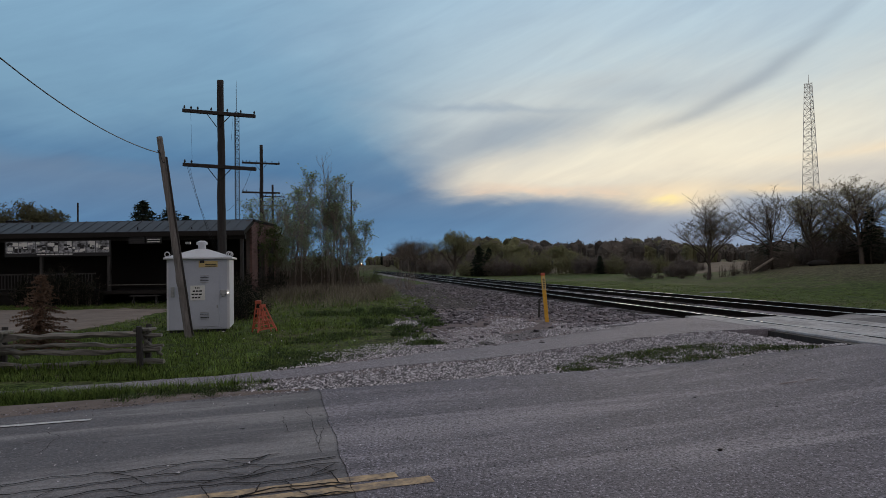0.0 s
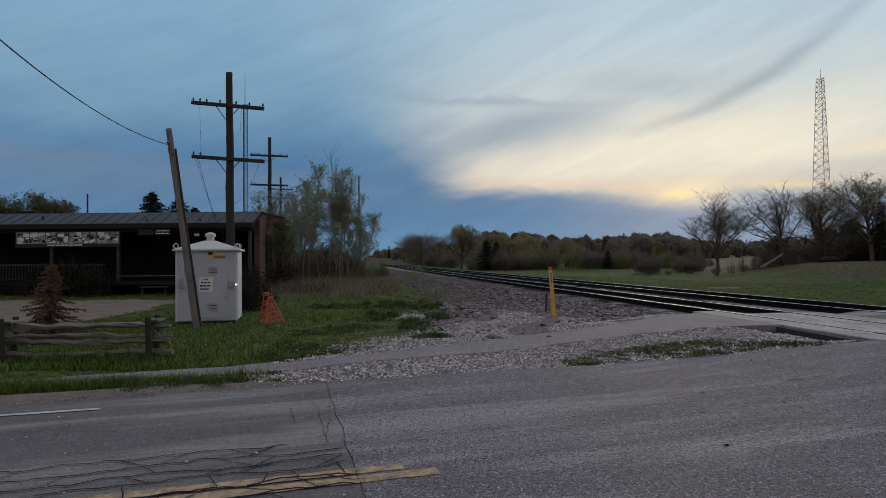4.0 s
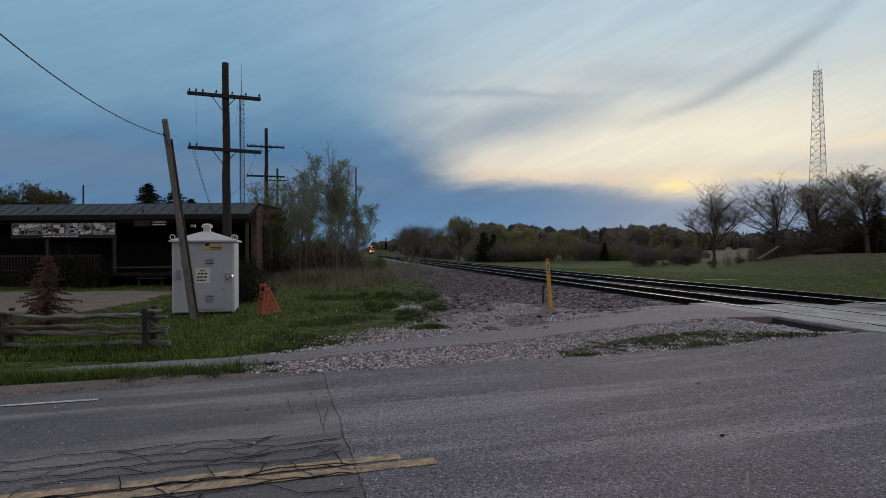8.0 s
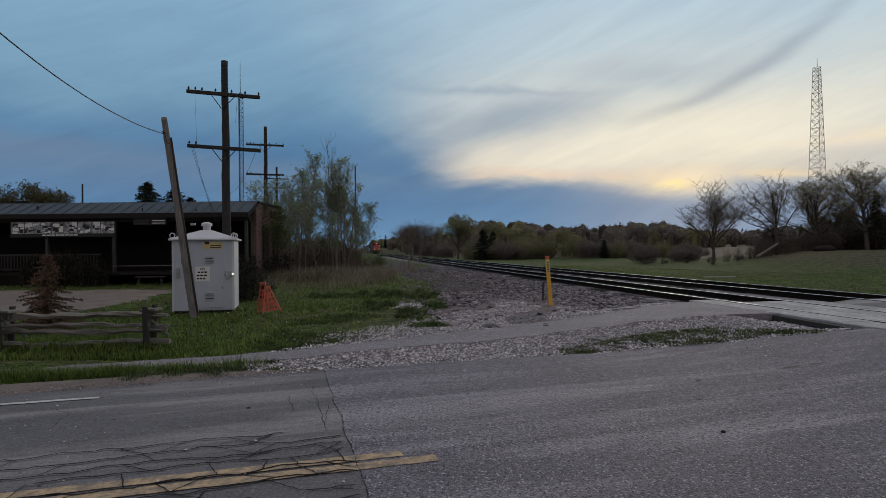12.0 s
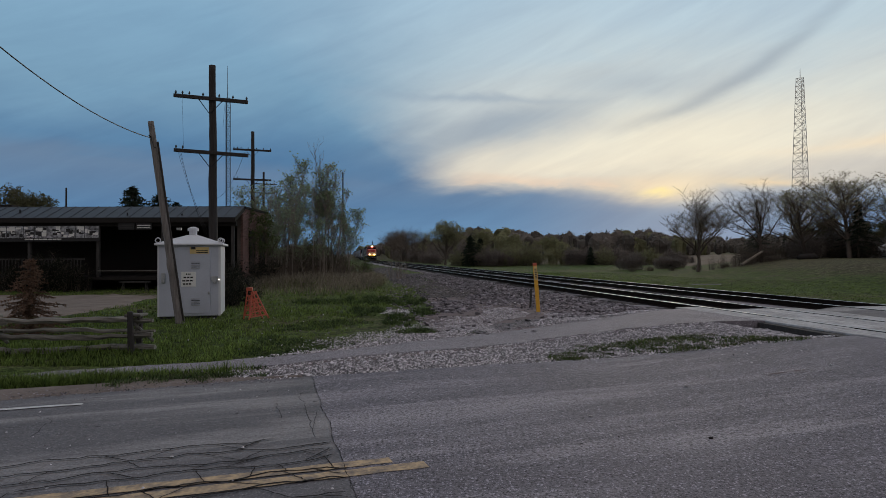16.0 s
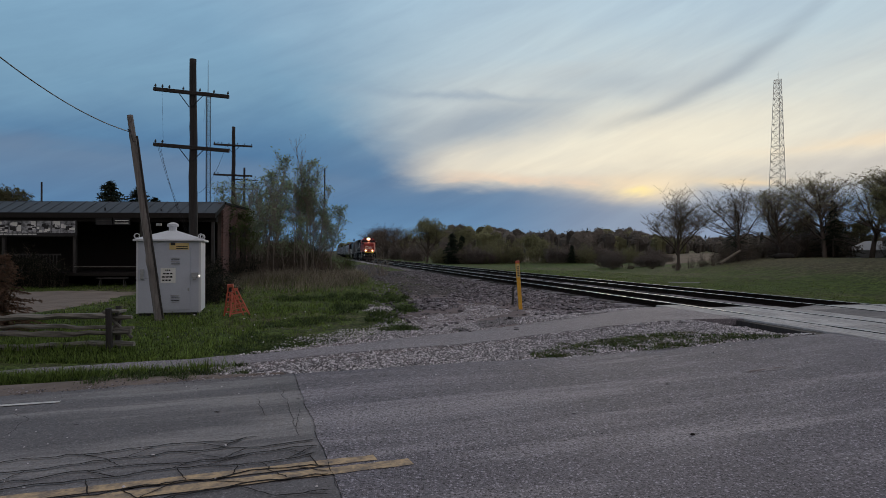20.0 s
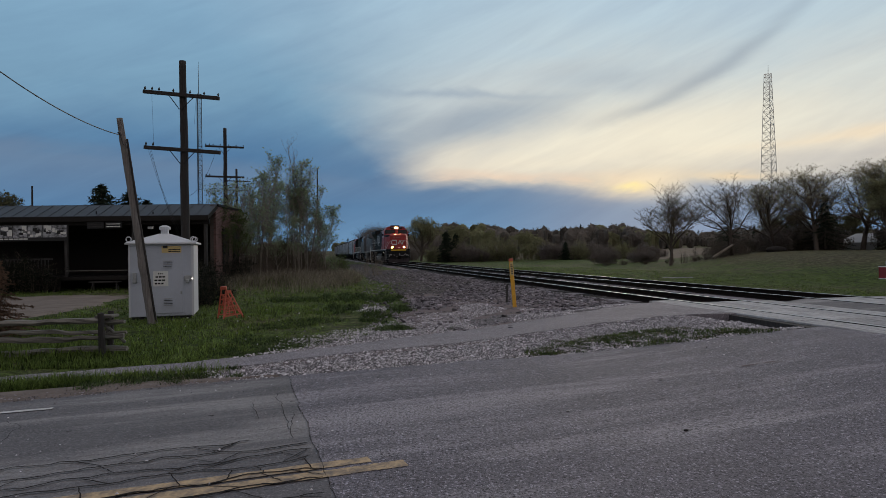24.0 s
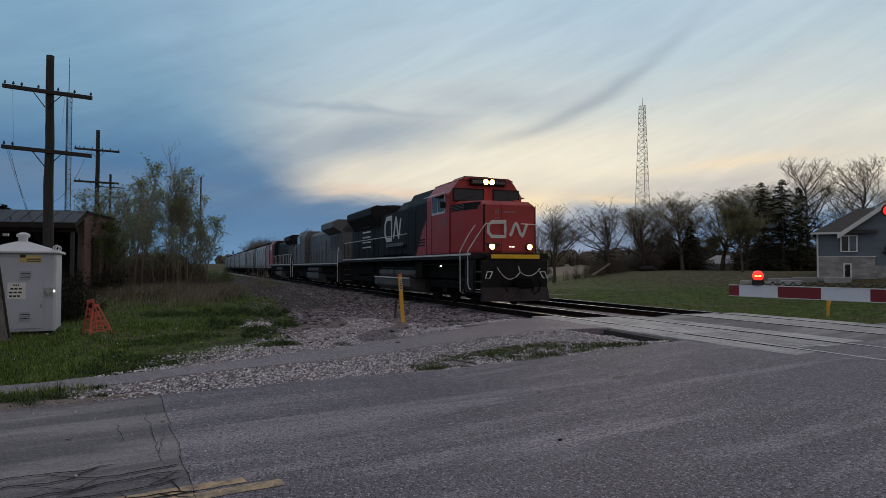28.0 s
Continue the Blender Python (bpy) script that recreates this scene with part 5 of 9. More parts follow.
    # end wall: windows and door
    for yy, wd in ((36.75, 0.95), (38.9, 0.95)):
        win = part("window", Mesh().box(x1 - 0.16, x1 + 0.005, yy - wd / 2, yy + wd / 2, 1.0, 3.1), DARK_WOOD, t, "dark boarded tall window")
        part("frame", Mesh().box(x1 - 0.02, x1 + 0.04, yy - wd / 2 - 0.08, yy - wd / 2, 0.95, 3.2).box(x1 - 0.02, x1 + 0.04, yy + wd / 2, yy + wd / 2 + 0.08, 0.95, 3.2).box(x1 - 0.02, x1 + 0.04, yy - wd / 2 - 0.08, yy + wd / 2 + 0.08, 3.1, 3.2), DARK_WOOD, win)
        part("sill", Mesh().box(x1 - 0.02, x1 + 0.10, yy - wd / 2 - 0.1, yy + wd / 2 + 0.1, 0.86, 0.95), POST_GREY, win)
    # bricks of the end wall, the nearest courses one by one and the rest joined
    rows, bl, bh = 56, 0.235, 0.078
    one = Mesh().box(-0.01, 0.105, -bl / 2 + 0.005, bl / 2 - 0.005, 0.004, bh - 0.006).data("brick", BRICK)
    rest, count = Mesh(), 0
    for j in range(rows):
        for i in range(42):
            yy = yb + 0.05 + bl * (i + 0.5 * (j % 2))
            z = 0.02 + bh * j
            if yy > yw - 0.1 or any(abs(yy - c) < 0.62 and 0.8 < z < 3.2 for c in (36.75, 38.9)):
                continue
            if 34 <= j and yy < yb + 3.4 and count < 290:
                part("brick", one, BRICK, t, at=pose(x1 - 0.10 + random.uniform(-0.006, 0.006), yy, z))
                count += 1
            else:
                d = random.uniform(-0.006, 0.006)
                rest.box(x1 - 0.11, x1 + 0.005 + d, yy - bl / 2 + 0.005, yy + bl / 2 - 0.005, z + 0.004, z + bh - 0.006)
    part("bricks", rest, BRICK, t)["kind"] = "stuff"
    return t


old_station()


def porch_bench():
    x, y = -15.3, 34.5
    t = thing("pale_trestle", "pale trestle bench standing under the loading ledge", "bench", pose(x, y - 1.6, land_z(x, y)))
    part("seat", Mesh().box(-0.75, 0.75, -0.16, 0.16, 0.42, 0.47), POST_GREY, t)
    for sx in (-0.62, 0.62):
        part("leg", Mesh().tube((sx, -0.14, 0), (sx * 0.9, -0.05, 0.43), 0.03).tube((sx, 0.14, 0), (sx * 0.9, 0.05, 0.43), 0.03), POST_GREY, t)


porch_bench()


def lattice_mast(x, y, height, w0, w1, label, mat, bays, sides=3, whip=0.0, r=0.02, name="lattice_mast", cat="mast", swap=0.0):
    t = thing(name, label, cat, pose(x, y, land_z(x, y) - 0.1, 0, 0, swap))
    cs = [(math.cos(2 * math.pi * k / sides + 0.5), math.sin(2 * math.pi * k / sides + 0.5)) for k in range(sides)]
    rad = lambda z: (w0 + (w1 - w0) * z / height) / (1.73 if sides == 3 else 1.414)
    for k in range(sides):
        part("leg", Mesh().tube((cs[k][0] * rad(0), cs[k][1] * rad(0), 0), (cs[k][0] * rad(height), cs[k][1] * rad(height), height), r, r, 5), mat, t)
    zs = [0.0]
    for k in range(bays):
        zs.append(height * (1 - (1 - (k + 1) / bays) ** (1.0 if w0 == w1 else 1.25)))
    for j, (a, b) in enumerate(zip(zs, zs[1:])):
        for k in range(sides):
            l = (k + 1) % sides
            A = lambda i, z: (cs[i][0] * rad(z), cs[i][1] * rad(z), z)
            part("strut", Mesh().tube(A(k, b), A(l, b), r * 0.6, r * 0.6, 4), mat, t)
            part("diagonal", Mesh().tube(A(k, a), A(l, b), r * 0.6, r * 0.6, 4), mat, t)
            if w0 != w1:
                part("diagonal", Mesh().tube(A(l, a), A(k, b), r * 0.6, r * 0.6, 4), mat, t)
    if whip:
        part("antenna", Mesh().tube((0, 0, height), (0, 0, height + whip), r * 1.2, r * 0.6, 5), mat, t)
    return t


lattice_mast(-19.3, 60.0, 16.65, 0.42, 0.42, "slim dark lattice radio mast behind the building", IRON, 38, 3, 3.0, 0.028)


def slim_pole(x, y, h, r, label, arm=False):
    t = thing("slim_pole", label, "pole", pose(x, y, land_z(x, y) - 0.05))
    part("pole", Mesh().tube((0, 0, 0), (0, 0, h), r, r * 0.75, 8), POLE_WOOD, t)
    if arm:
        part("arm", Mesh().tube((0, 0, h * 0.62), (0.9, 0, h * 0.70), 0.03), IRON, t)
        part("arm", Mesh().tube((0, 0, h * 0.60), (0.8, 0, h * 0.52), 0.03), IRON, t)


slim_pole(-8.15, 57.0, 9.3, 0.075, "slim dark wooden pole among the saplings")
slim_pole(-44.5, 78.0, 10.2, 0.13, "far wooden pole behind the building", True)

# ---------------------------------------------------------------- the train
def bogie(t, yc, wheels, base, rad=0.51):
    """A truck under a car: frame, axle boxes and wheels, all along y."""
    half = base / 2
    b = part("bogie", Mesh().box(-1.12, -0.95, yc - half - 0.5, yc + half + 0.5, 0.55, 0.86).box(0.95, 1.12, yc - half - 0.5, yc + half + 0.5, 0.55, 0.86).box(-0.95, 0.95, yc - 0.3, yc + 0.3, 0.5, 0.8), UNDER, t, bevel=0.03)
    for k in range(wheels):
        y = yc - half + base * k / (wheels - 1)
        for sx in (-1, 1):
            part("wheel", Mesh().tube((sx * 0.69, y, rad), (sx * 0.82, y, rad), rad, rad, 20).tube((sx * 0.82, y, rad), (sx * 0.93, y, rad), 0.16, 0.14, 10), UNDER, b)
            part("axle_box", Mesh().box(sx * 1.0 - 0.16, sx * 1.0 + 0.16, y - 0.17, y + 0.17, 0.36, 0.70), UNDER, b, bevel=0.03)
            part("spring", Mesh().tube((sx * 1.05, y + 0.30, 0.42), (sx * 1.05, y + 0.30, 0.66), 0.09, 0.09, 8), UNDER, b)
    return b


def handrail_run(t, x, y0, y1, z0, n, mat, h=1.0, posts=None):
    rail = part("handrail", Mesh().tube((x, y0, z0 + h), (x, y1, z0 + h), 0.02, 0.02, 6), mat, t)
    for k in range(n + 1):
        y = y0 + (y1 - y0) * k / n
        part("stanchion", Mesh().tube((x, y, z0), (x, y, z0 + h), 0.016, 0.016, 5), posts or mat, rail)


def stroke(m, pts, wd, x, flip=1):
    """A flat band of constant width through points (y, z), laid on a plane of constant x."""
    ring = math.dist(pts[0], pts[-1]) < 1e-6
    if ring:
        pts = pts[:-1]
    n, edge = len(pts), []
    for i in range(n):
        a = pts[i - 1] if ring or i else pts[0]
        c = pts[(i + 1) % n] if ring or i < n - 1 else pts[-1]
        t = Vector((c[0] - a[0], c[1] - a[1])).normalized()
        e = Vector((pts[i][0] - a[0], pts[i][1] - a[1]))
        k = min(1.5, 1 / max(0.5, abs(e.normalized().dot(t)))) if e.length else 1.0
        for s in (-0.5, 0.5):
            edge.append((pts[i][0] - t.y * wd * s * k, pts[i][1] + t.x * wd * s * k))
    top = len(edge)
    vs = [(x, u, v) for u, v in edge] + [(x + 0.004 * flip, u, v) for u, v in edge]
    fs = []
    for i in range(n if ring else n - 1):
        p, q = 2 * i, 2 * ((i + 1) % n)
        fs += [(p, p + 1, q + 1, q), (top + q, top + q + 1, top + p + 1, top + p), (p, q, top + q, top + p), (p + 1, top + p + 1, top + q + 1, q + 1)]
    return m.add(vs, fs)


def emblem(parent, u0, z0, w, h, wd, place, mat):
    """The painted mark, as a plain closed loop and a wavy band."""
    r = h * 0.28
    loop = [(u0 + w * 0.44, z0 + h), (u0 + r, z0 + h), (u0, z0 + h - r), (u0, z0 + r), (u0 + r, z0), (u0 + w * 0.44, z0), (u0 + w * 0.44, z0 + h * 0.42), (u0 + w * 0.44, z0 + h)]
    fold = [(u0 + w * (0.56 + 0.46 * k / 14), z0 + h * (0.5 - 0.42 * math.cos(k * 0.64))) for k in range(15)]
    for pts in (loop, fold):
        m = stroke(Mesh(), pts, wd, 0.0, 1)
        ob = part("painted_band", m, mat, parent, "pale grey painted band")
        ob.matrix_basis = place
    return


def lead_locomotive():
    t = thing("locomotive", "red-nosed black freight locomotive with lit headlights", "locomotive", pose(0, 0, 0), "train")
    L = 22.4
    deck = 1.88
    part("sill", Mesh().box(-1.53, 1.53, 1.0, L - 0.9, deck - 0.22, deck), LOCO_BLACK, t, bevel=0.02)
    part("sill_stripe", Mesh().box(-1.545, -1.532, 1.0, L - 0.9, deck - 0.085, deck - 0.02), LOCO_STRIPE, t, "pale stripe along the sill")
    part("sill_stripe", Mesh().box(1.532, 1.545, 1.0, L - 0.9, deck - 0.085, deck - 0.02), LOCO_STRIPE, t, "pale stripe along the sill")
    part("underframe", Mesh().box(-1.15, 1.15, 1.2, L - 1.2, 0.95, deck - 0.20), UNDER, t)
    part("anticlimber", Mesh().box(-1.0, 1.0, 0.62, 1.0, deck - 0.26, deck - 0.06), LOCO_BLACK, t, bevel=0.02)
    part("yellow_band", Mesh().box(-0.94, 0.94, 0.595, 0.62, deck - 0.20, deck - 0.06), LOCO_YELLOW, t, "bright yellow band under the nose")
    part("pilot", Mesh().box(-1.27, 1.27, 0.62, 0.80, 0.62, deck - 0.26), LOCO_BLACK, t, bevel=0.02)
    plow = Mesh().add([(-1.28, 0.62, 0.68), (0, 0.28, 0.68), (1.28, 0.62, 0.68), (-1.28, 0.48, 0.22), (0, 0.10, 0.22), (1.28, 0.48, 0.22), (-1.28, 0.75, 0.68), (1.28, 0.75, 0.68), (-1.28, 0.75, 0.22), (1.28, 0.75, 0.22)],
                      [(0, 1, 4, 3), (1, 2, 5, 4), (0, 6, 8, 3), (2, 7, 9, 5), (6, 7, 9, 8), (0, 1, 2, 7, 6), (3, 4, 5, 9, 8)])
    part("snow_plough", plow, PLOUGH, t, "dull black plough plate")
    part("coupler", Mesh().box(-0.16, 0.16, -0.05, 0.65, 0.72, 1.02).box(-0.24, 0.24, -0.22, 0.0, 0.66, 1.06), UNDER, t, bevel=0.05)
    for sx in (-0.55, 0.62, 0.9):
        part("air_hose", Mesh().path([(sx, 0.62, 0.98), (sx * 0.97, 0.42, 0.80), (sx * 0.85, 0.36, 0.55), (sx * 0.6, 0.34, 0.44)], 0.028, 6), UNDER, t)
    part("jumper_cable", Mesh().path(sagging((-0.72, 0.58, 1.36), (0.12, 0.50, 1.22), 0.32, 10) + sagging((0.12, 0.50, 1.22), (0.95, 0.58, 1.34), 0.20, 8), 0.014, 5), LOCO_STRIPE, t, "pale looped jumper cable")
    part("cable_hanger", Mesh().tube((0.08, 0.56, 1.42), (0.12, 0.50, 1.20), 0.015), LOCO_STRIPE, t)
    # nose: flat front face, chamfered corners, full height
    nose = [(-1.02, 1.05), (1.02, 1.05), (1.36, 2.0), (1.50, 3.0), (-1.50, 3.0), (-1.36, 2.0)]
    part("nose", Mesh().prism(nose, deck, 3.60), LOCO_RED, t, "orange-red painted nose", bevel=0.05, segs=2)
    top = Mesh().add([(-0.98, 1.10, 3.60), (0.98, 1.10, 3.60), (1.32, 2.02, 3.60), (1.46, 2.9, 3.60), (-1.46, 2.9, 3.60), (-1.32, 2.02, 3.60),
                      (-0.85, 1.25, 3.74), (0.85, 1.25, 3.74), (1.05, 2.1, 3.80), (1.22, 2.9, 3.86), (-1.22, 2.9, 3.86), (-1.05, 2.1, 3.80)],
                     [(i, (i + 1) % 6, 6 + (i + 1) % 6, 6 + i) for i in range(6)] + [(6, 7, 8, 9, 10, 11)])
    part("nose_top", top, LOCO_RED, t)
    recess = part("nose_recess", Mesh().prism([(-1.12, 1.32), (-1.368, 2.0), (-1.508, 2.95), (-1.0, 2.95), (-1.0, 1.32)], 3.44, 3.70), LOCO_BLACK, t, "dark louvred recess on the shoulder of the nose")
    for k in range(4):
        part("slat", Mesh().prism([(-1.374, 2.0), (-1.512, 2.94), (-1.49, 2.94), (-1.35, 2.0)], 3.48 + 0.055 * k, 3.495 + 0.055 * k), LOCO_GREY, recess)
    for sx in (-1, 1):
        part("corner_seam", Mesh().box(sx * 1.02 - 0.012, sx * 1.02 + 0.012, 1.035, 1.06, deck + 0.02, 3.58), LOCO_BLACK, t)
        part("sand_filler", Mesh().tube((sx * 0.55, 1.6, 3.76), (sx * 0.55, 1.6, 3.84), 0.09, 0.08, 10), LOCO_RED, t)
    part("roof_cooler", Mesh().box(-0.55, 0.55, 3.9, 5.1, 4.78, 4.98), LOCO_BLACK, t, bevel=0.04)
    for sx in (-0.95, 0.95):
        part("roof_rib", Mesh().box(sx - 0.02, sx + 0.02, 3.05, 5.6, 4.66, 4.74), LOCO_RED, t)
    door = part("nose_door", Mesh().box(-0.98, -0.35, 1.025, 1.045, deck + 0.06, 3.58), LOCO_RED, t, bevel=0.01)
    part("door_seam", Mesh().box(-1.0, -0.98, 1.035, 1.047, deck + 0.05, 3.6).box(-0.35, -0.335, 1.035, 1.047, deck + 0.05, 3.6), LOCO_BLACK, door)
    part("door_plate", Mesh().box(-0.62, -0.40, 1.018, 1.024, 3.10, 3.13).box(-0.60, -0.44, 1.016, 1.024, 3.25, 3.42), FADED_MARK, door)
    emblem(t, -0.86, 2.46, 1.50, 0.52, 0.105, Matrix(((0, 1, 0, 0), (-1, 0, 0, 1.018), (0, 0, 1, 0), (0, 0, 0, 1))), LOCO_STRIPE)
    for sx in (-0.74, 0.74):
        d = part("ditch_light", Mesh().tube((sx, 1.05, 2.10), (sx, 0.96, 2.10), 0.13, 0.14, 18), LOCO_BLACK, t, "lit ditch light")
        part("lens", Mesh().tube((sx, 0.962, 2.10), (sx, 0.935, 2.10), 0.062, 0.058, 16), BEAM_DITCH, d)
        # added glowing disc for the halo round the lens
        part("glow_spot", Mesh().tube((sx, 0.965, 2.10), (sx, 0.945, 2.10), 0.098, 0.106, 18), LAMP_HALO, d)
    part("marker_lamp", Mesh().box(-0.02, 0.05, 1.03, 1.046, 2.09, 2.115).box(0.09, 0.16, 1.03, 1.046, 2.09, 2.115), LAMP_SMALL, t)
    # cab
    cab = [(-1.52, deck), (1.52, deck), (1.52, 4.15), (1.12, 4.70), (-1.12, 4.70), (-1.52, 4.15)]
    part("cab", Mesh().prism(cab, 3.0, 5.6, "y"), LOCO_RED, t, "orange-red cab with two windshields", bevel=0.04, segs=2)
    part("cab_roof", Mesh().prism([(-1.14, 4.69), (1.14, 4.69), (0.9, 4.80), (-0.9, 4.80)], 2.95, 5.7, "y"), LOCO_RED, t)
    for a, b in ((-1.36, -0.16), (0.30, 1.34)):
        wsh = part("windshield", Mesh().box(a, b, 2.97, 2.995, 3.90, 4.32), PANE, t, "dark windshield")
        part("frame", Mesh().box(a - 0.05, b + 0.05, 2.975, 2.99, 3.85, 3.90).box(a - 0.05, b + 0.05, 2.975, 2.99, 4.32, 4.37).box(a - 0.05, a, 2.975, 2.99, 3.9, 4.32).box(b, b + 0.05, 2.975, 2.99, 3.9, 4.32), LOCO_BLACK, wsh)
        part("wiper", Mesh().tube((a + 0.3, 2.95, 3.9), (b - 0.35, 2.95, 4.1), 0.012, 0.012, 4), LOCO_BLACK, wsh)
    hb = part("headlight_box", Mesh().box(-0.74, 0.74, 2.78, 3.02, 4.49, 4.75), LOCO_BLACK, t, "black number-board box over the windshields", bevel=0.03)
    for sx in (-0.13, 0.13):
        part("headlight", Mesh().tube((sx, 2.79, 4.615), (sx, 2.76, 4.615), 0.070, 0.068, 16), BEAM_WARM, hb, "lit headlight")
        # the same painted halo round each headlight
        part("glow_spot", Mesh().tube((sx, 2.79, 4.615), (sx, 2.772, 4.615), 0.098, 0.106, 18), LAMP_HALO, hb)
    for sx in (-0.49, 0.49):
        nb = part("number_board", Mesh().box(sx - 0.22, sx + 0.22, 2.768, 2.782, 4.53, 4.71), INK, hb)
        for k in range(4):
            part("number_bar", Mesh().box(sx - 0.18 + 0.095 * k, sx - 0.11 + 0.095 * k, 2.762, 2.7675, 4.56, 4.66), FADED_GREY, nb)
    for sx in (-1, 1):
        X = sx * 1.53
        w = part("side_window", Mesh().box(min(X, X - sx * 0.03), max(X, X - sx * 0.03), 3.55, 4.85, 3.52, 4.16), PANE, t, "cab side window")
        part("frame", Mesh().box(X - 0.012, X + 0.012, 3.48, 3.55, 3.46, 4.2).box(X - 0.012, X + 0.012, 4.85, 4.92, 3.46, 4.2).box(X - 0.012, X + 0.012, 4.17, 4.23, 3.52, 4.16).box(X - 0.012, X + 0.012, 3.5, 4.9, 3.44, 3.52), LOCO_STRIPE, w)
        part("sun_visor", Mesh().add([(X, 3.45, 4.24), (X, 4.95, 4.24), (X + sx * 0.34, 4.95, 4.12), (X + sx * 0.34, 3.45, 4.12), (X, 3.45, 4.26), (X, 4.95, 4.26), (X + sx * 0.34, 4.95, 4.14), (X + sx * 0.34, 3.45, 4.14)], [(0, 1, 2, 3), (7, 6, 5, 4), (0, 3, 7, 4), (1, 2, 6, 5), (2, 3, 7, 6), (0, 1, 5, 4)]), LOCO_STRIPE, t, "pale window visor")
        part("mirror", Mesh().box(X + sx * 0.04, X + sx * 0.26, 3.30, 3.34, 3.62, 3.86), LOCO_BLACK, t)
        for k in range(4):
            part("number_bar", Mesh().box(X - 0.004, X + 0.006, 3.25 + 0.22 * k, 3.40 + 0.22 * k, 2.95, 3.25), FADED_MARK, t)
        part("door_seam", Mesh().box(X - 0.004, X + 0.005, 4.95, 4.97, deck, 3.9).box(X - 0.004, X + 0.005, 2.98, 3.0, deck, 3.6), LOCO_BLACK, t)
        # front steps with white grab rails
        st = part("step_well", Mesh().box(sx * 1.40 - 0.06, sx * 1.40 + 0.06, 1.0, 1.7, 0.5, deck - 0.24), LOCO_BLACK, t)
        for z in (0.5, 0.86, 1.2):
            part("step", Mesh().box(sx * 1.15 - 0.22, sx * 1.15 + 0.22, 0.66, 1.0, z, z + 0.04), TANK, st)
        part("grab_rail", Mesh().path([(sx * 1.18, 0.86, 0.60), (sx * 1.50, 1.22, 0.62), (sx * 1.52, 1.28, 0.80), (sx * 1.52, 1.28, 1.95), (sx * 1.27, 1.02, 2.48), (sx * 1.00, 0.92, 2.90), (sx * 0.38, 0.92, 2.92)], 0.019, 6), HAND_WHITE, t, "white front grab rail")
        part("grab_rail", Mesh().path([(sx * 1.57, 1.86, 0.50), (sx * 1.58, 1.86, 1.95), (sx * 1.41, 1.52, 2.50), (sx * 1.26, 1.24, 2.86)], 0.019, 6), HAND_WHITE, t, "white front grab rail")
        part("corner_bracket", Mesh().path([(sx * 0.92, 0.55, 1.22), (sx * 1.04, 0.52, 1.0), (sx * 1.20, 0.52, 1.0), (sx * 1.12, 0.55, 1.22), (sx * 0.92, 0.55, 1.22)], 0.02, 5), HAND_WHITE, t)
        # long hood
        part("door_band", Mesh().box(X * 0.86 - 0.01, X * 0.86 + 0.01, 7.2, 14.0, deck + 0.1, 3.3), LOCO_BLACK, t)
        for k in range(14):
            y = 7.3 + 0.92 * k
            part("hood_door", Mesh().box(sx * 1.06 - 0.015, sx * 1.06 + 0.015, y, y + 0.84, deck + 0.08, 3.55), LOCO_BLACK, t, bevel=0.006)
        handrail_run(t, sx * 1.50, 5.9, L - 1.2, deck, 15, LOCO_STRIPE, 1.0, LOCO_BLACK)
        for k in range(5):
            part("louvre", Mesh().box(sx * 1.53 - 0.02, sx * 1.53 + 0.02, 14.6, 16.3, deck + 0.55 + 0.28 * k, deck + 0.62 + 0.28 * k), LOCO_STRIPE if k < 4 else LOCO_BLACK, t)
        em = part("emblem_panel", Mesh().box(X * 0.985 - 0.004, X * 0.985 + 0.004, 8.3, 11.9, 2.4, 4.0), LOCO_BLACK, t)
        if sx < 0:
            for k in range(11):
                part("text_bar", Mesh().box(-1.5245, -1.520, 8.8 + 0.26 * k, 8.99 + 0.26 * k, 2.36, 2.52), FADED_GREY, em)
            emblem(em, -3.2, 2.72, 2.6, 1.05, 0.20, Matrix(((1, 0, 0, -1.52), (0, -1, 0, 8.6), (0, 0, 1, 0), (0, 0, 0, 1))), LOCO_STRIPE)
        part("step_lamp", Mesh().ball((sx * 1.5, 4.0, 1.42), 0.036, 8, 6), LAMP_SMALL, t)
        part("air_tank", Mesh().tube((sx * 1.18, 7.0, 1.12), (sx * 1.18, 10.5, 1.12), 0.24, 0.24, 12).tube((sx * 1.18, 10.7, 1.12), (sx * 1.18, 13.2, 1.12), 0.24, 0.24, 12), TANK, t)
        part("tank_edge", Mesh().box(sx * 1.50 - 0.03, sx * 1.50 + 0.03, 8.0, 13.8, 0.86, 0.91), HAND_WHITE, t, "pale strip along the fuel tank's edge")
    # doors, latches, steps and piping along the side walk
    for sx in (-1, 1):
        for k in range(5):
            part("cabinet_door", Mesh().box(sx * 1.528 - 0.012, sx * 1.528 + 0.012, 6.95 + 0.25 * k, 7.17 + 0.25 * k, deck + 0.15, 3.9), LOCO_BLACK, t, bevel=0.006)
        for k in range(9):
            part("latch", Mesh().box(sx * 1.08 - 0.02, sx * 1.08 + 0.02, 7.75 + 1.38 * k, 7.85 + 1.38 * k, 2.9, 2.98), LOCO_GREY, t)
        for k in range(3):
            part("rear_step", Mesh().box(sx * 1.3 - 0.2, sx * 1.3 + 0.2, L - 1.3, L - 1.0, 0.5 + 0.36 * k, 0.54 + 0.36 * k), TANK, t)
        part("brake_pipe", Mesh().path([(sx * 1.42, 1.6, 1.48), (sx * 1.42, 6.6, 1.48), (sx * 1.42, 7.0, 1.30), (sx * 1.42, 14.4, 1.30)], 0.03, 6), UNDER, t)
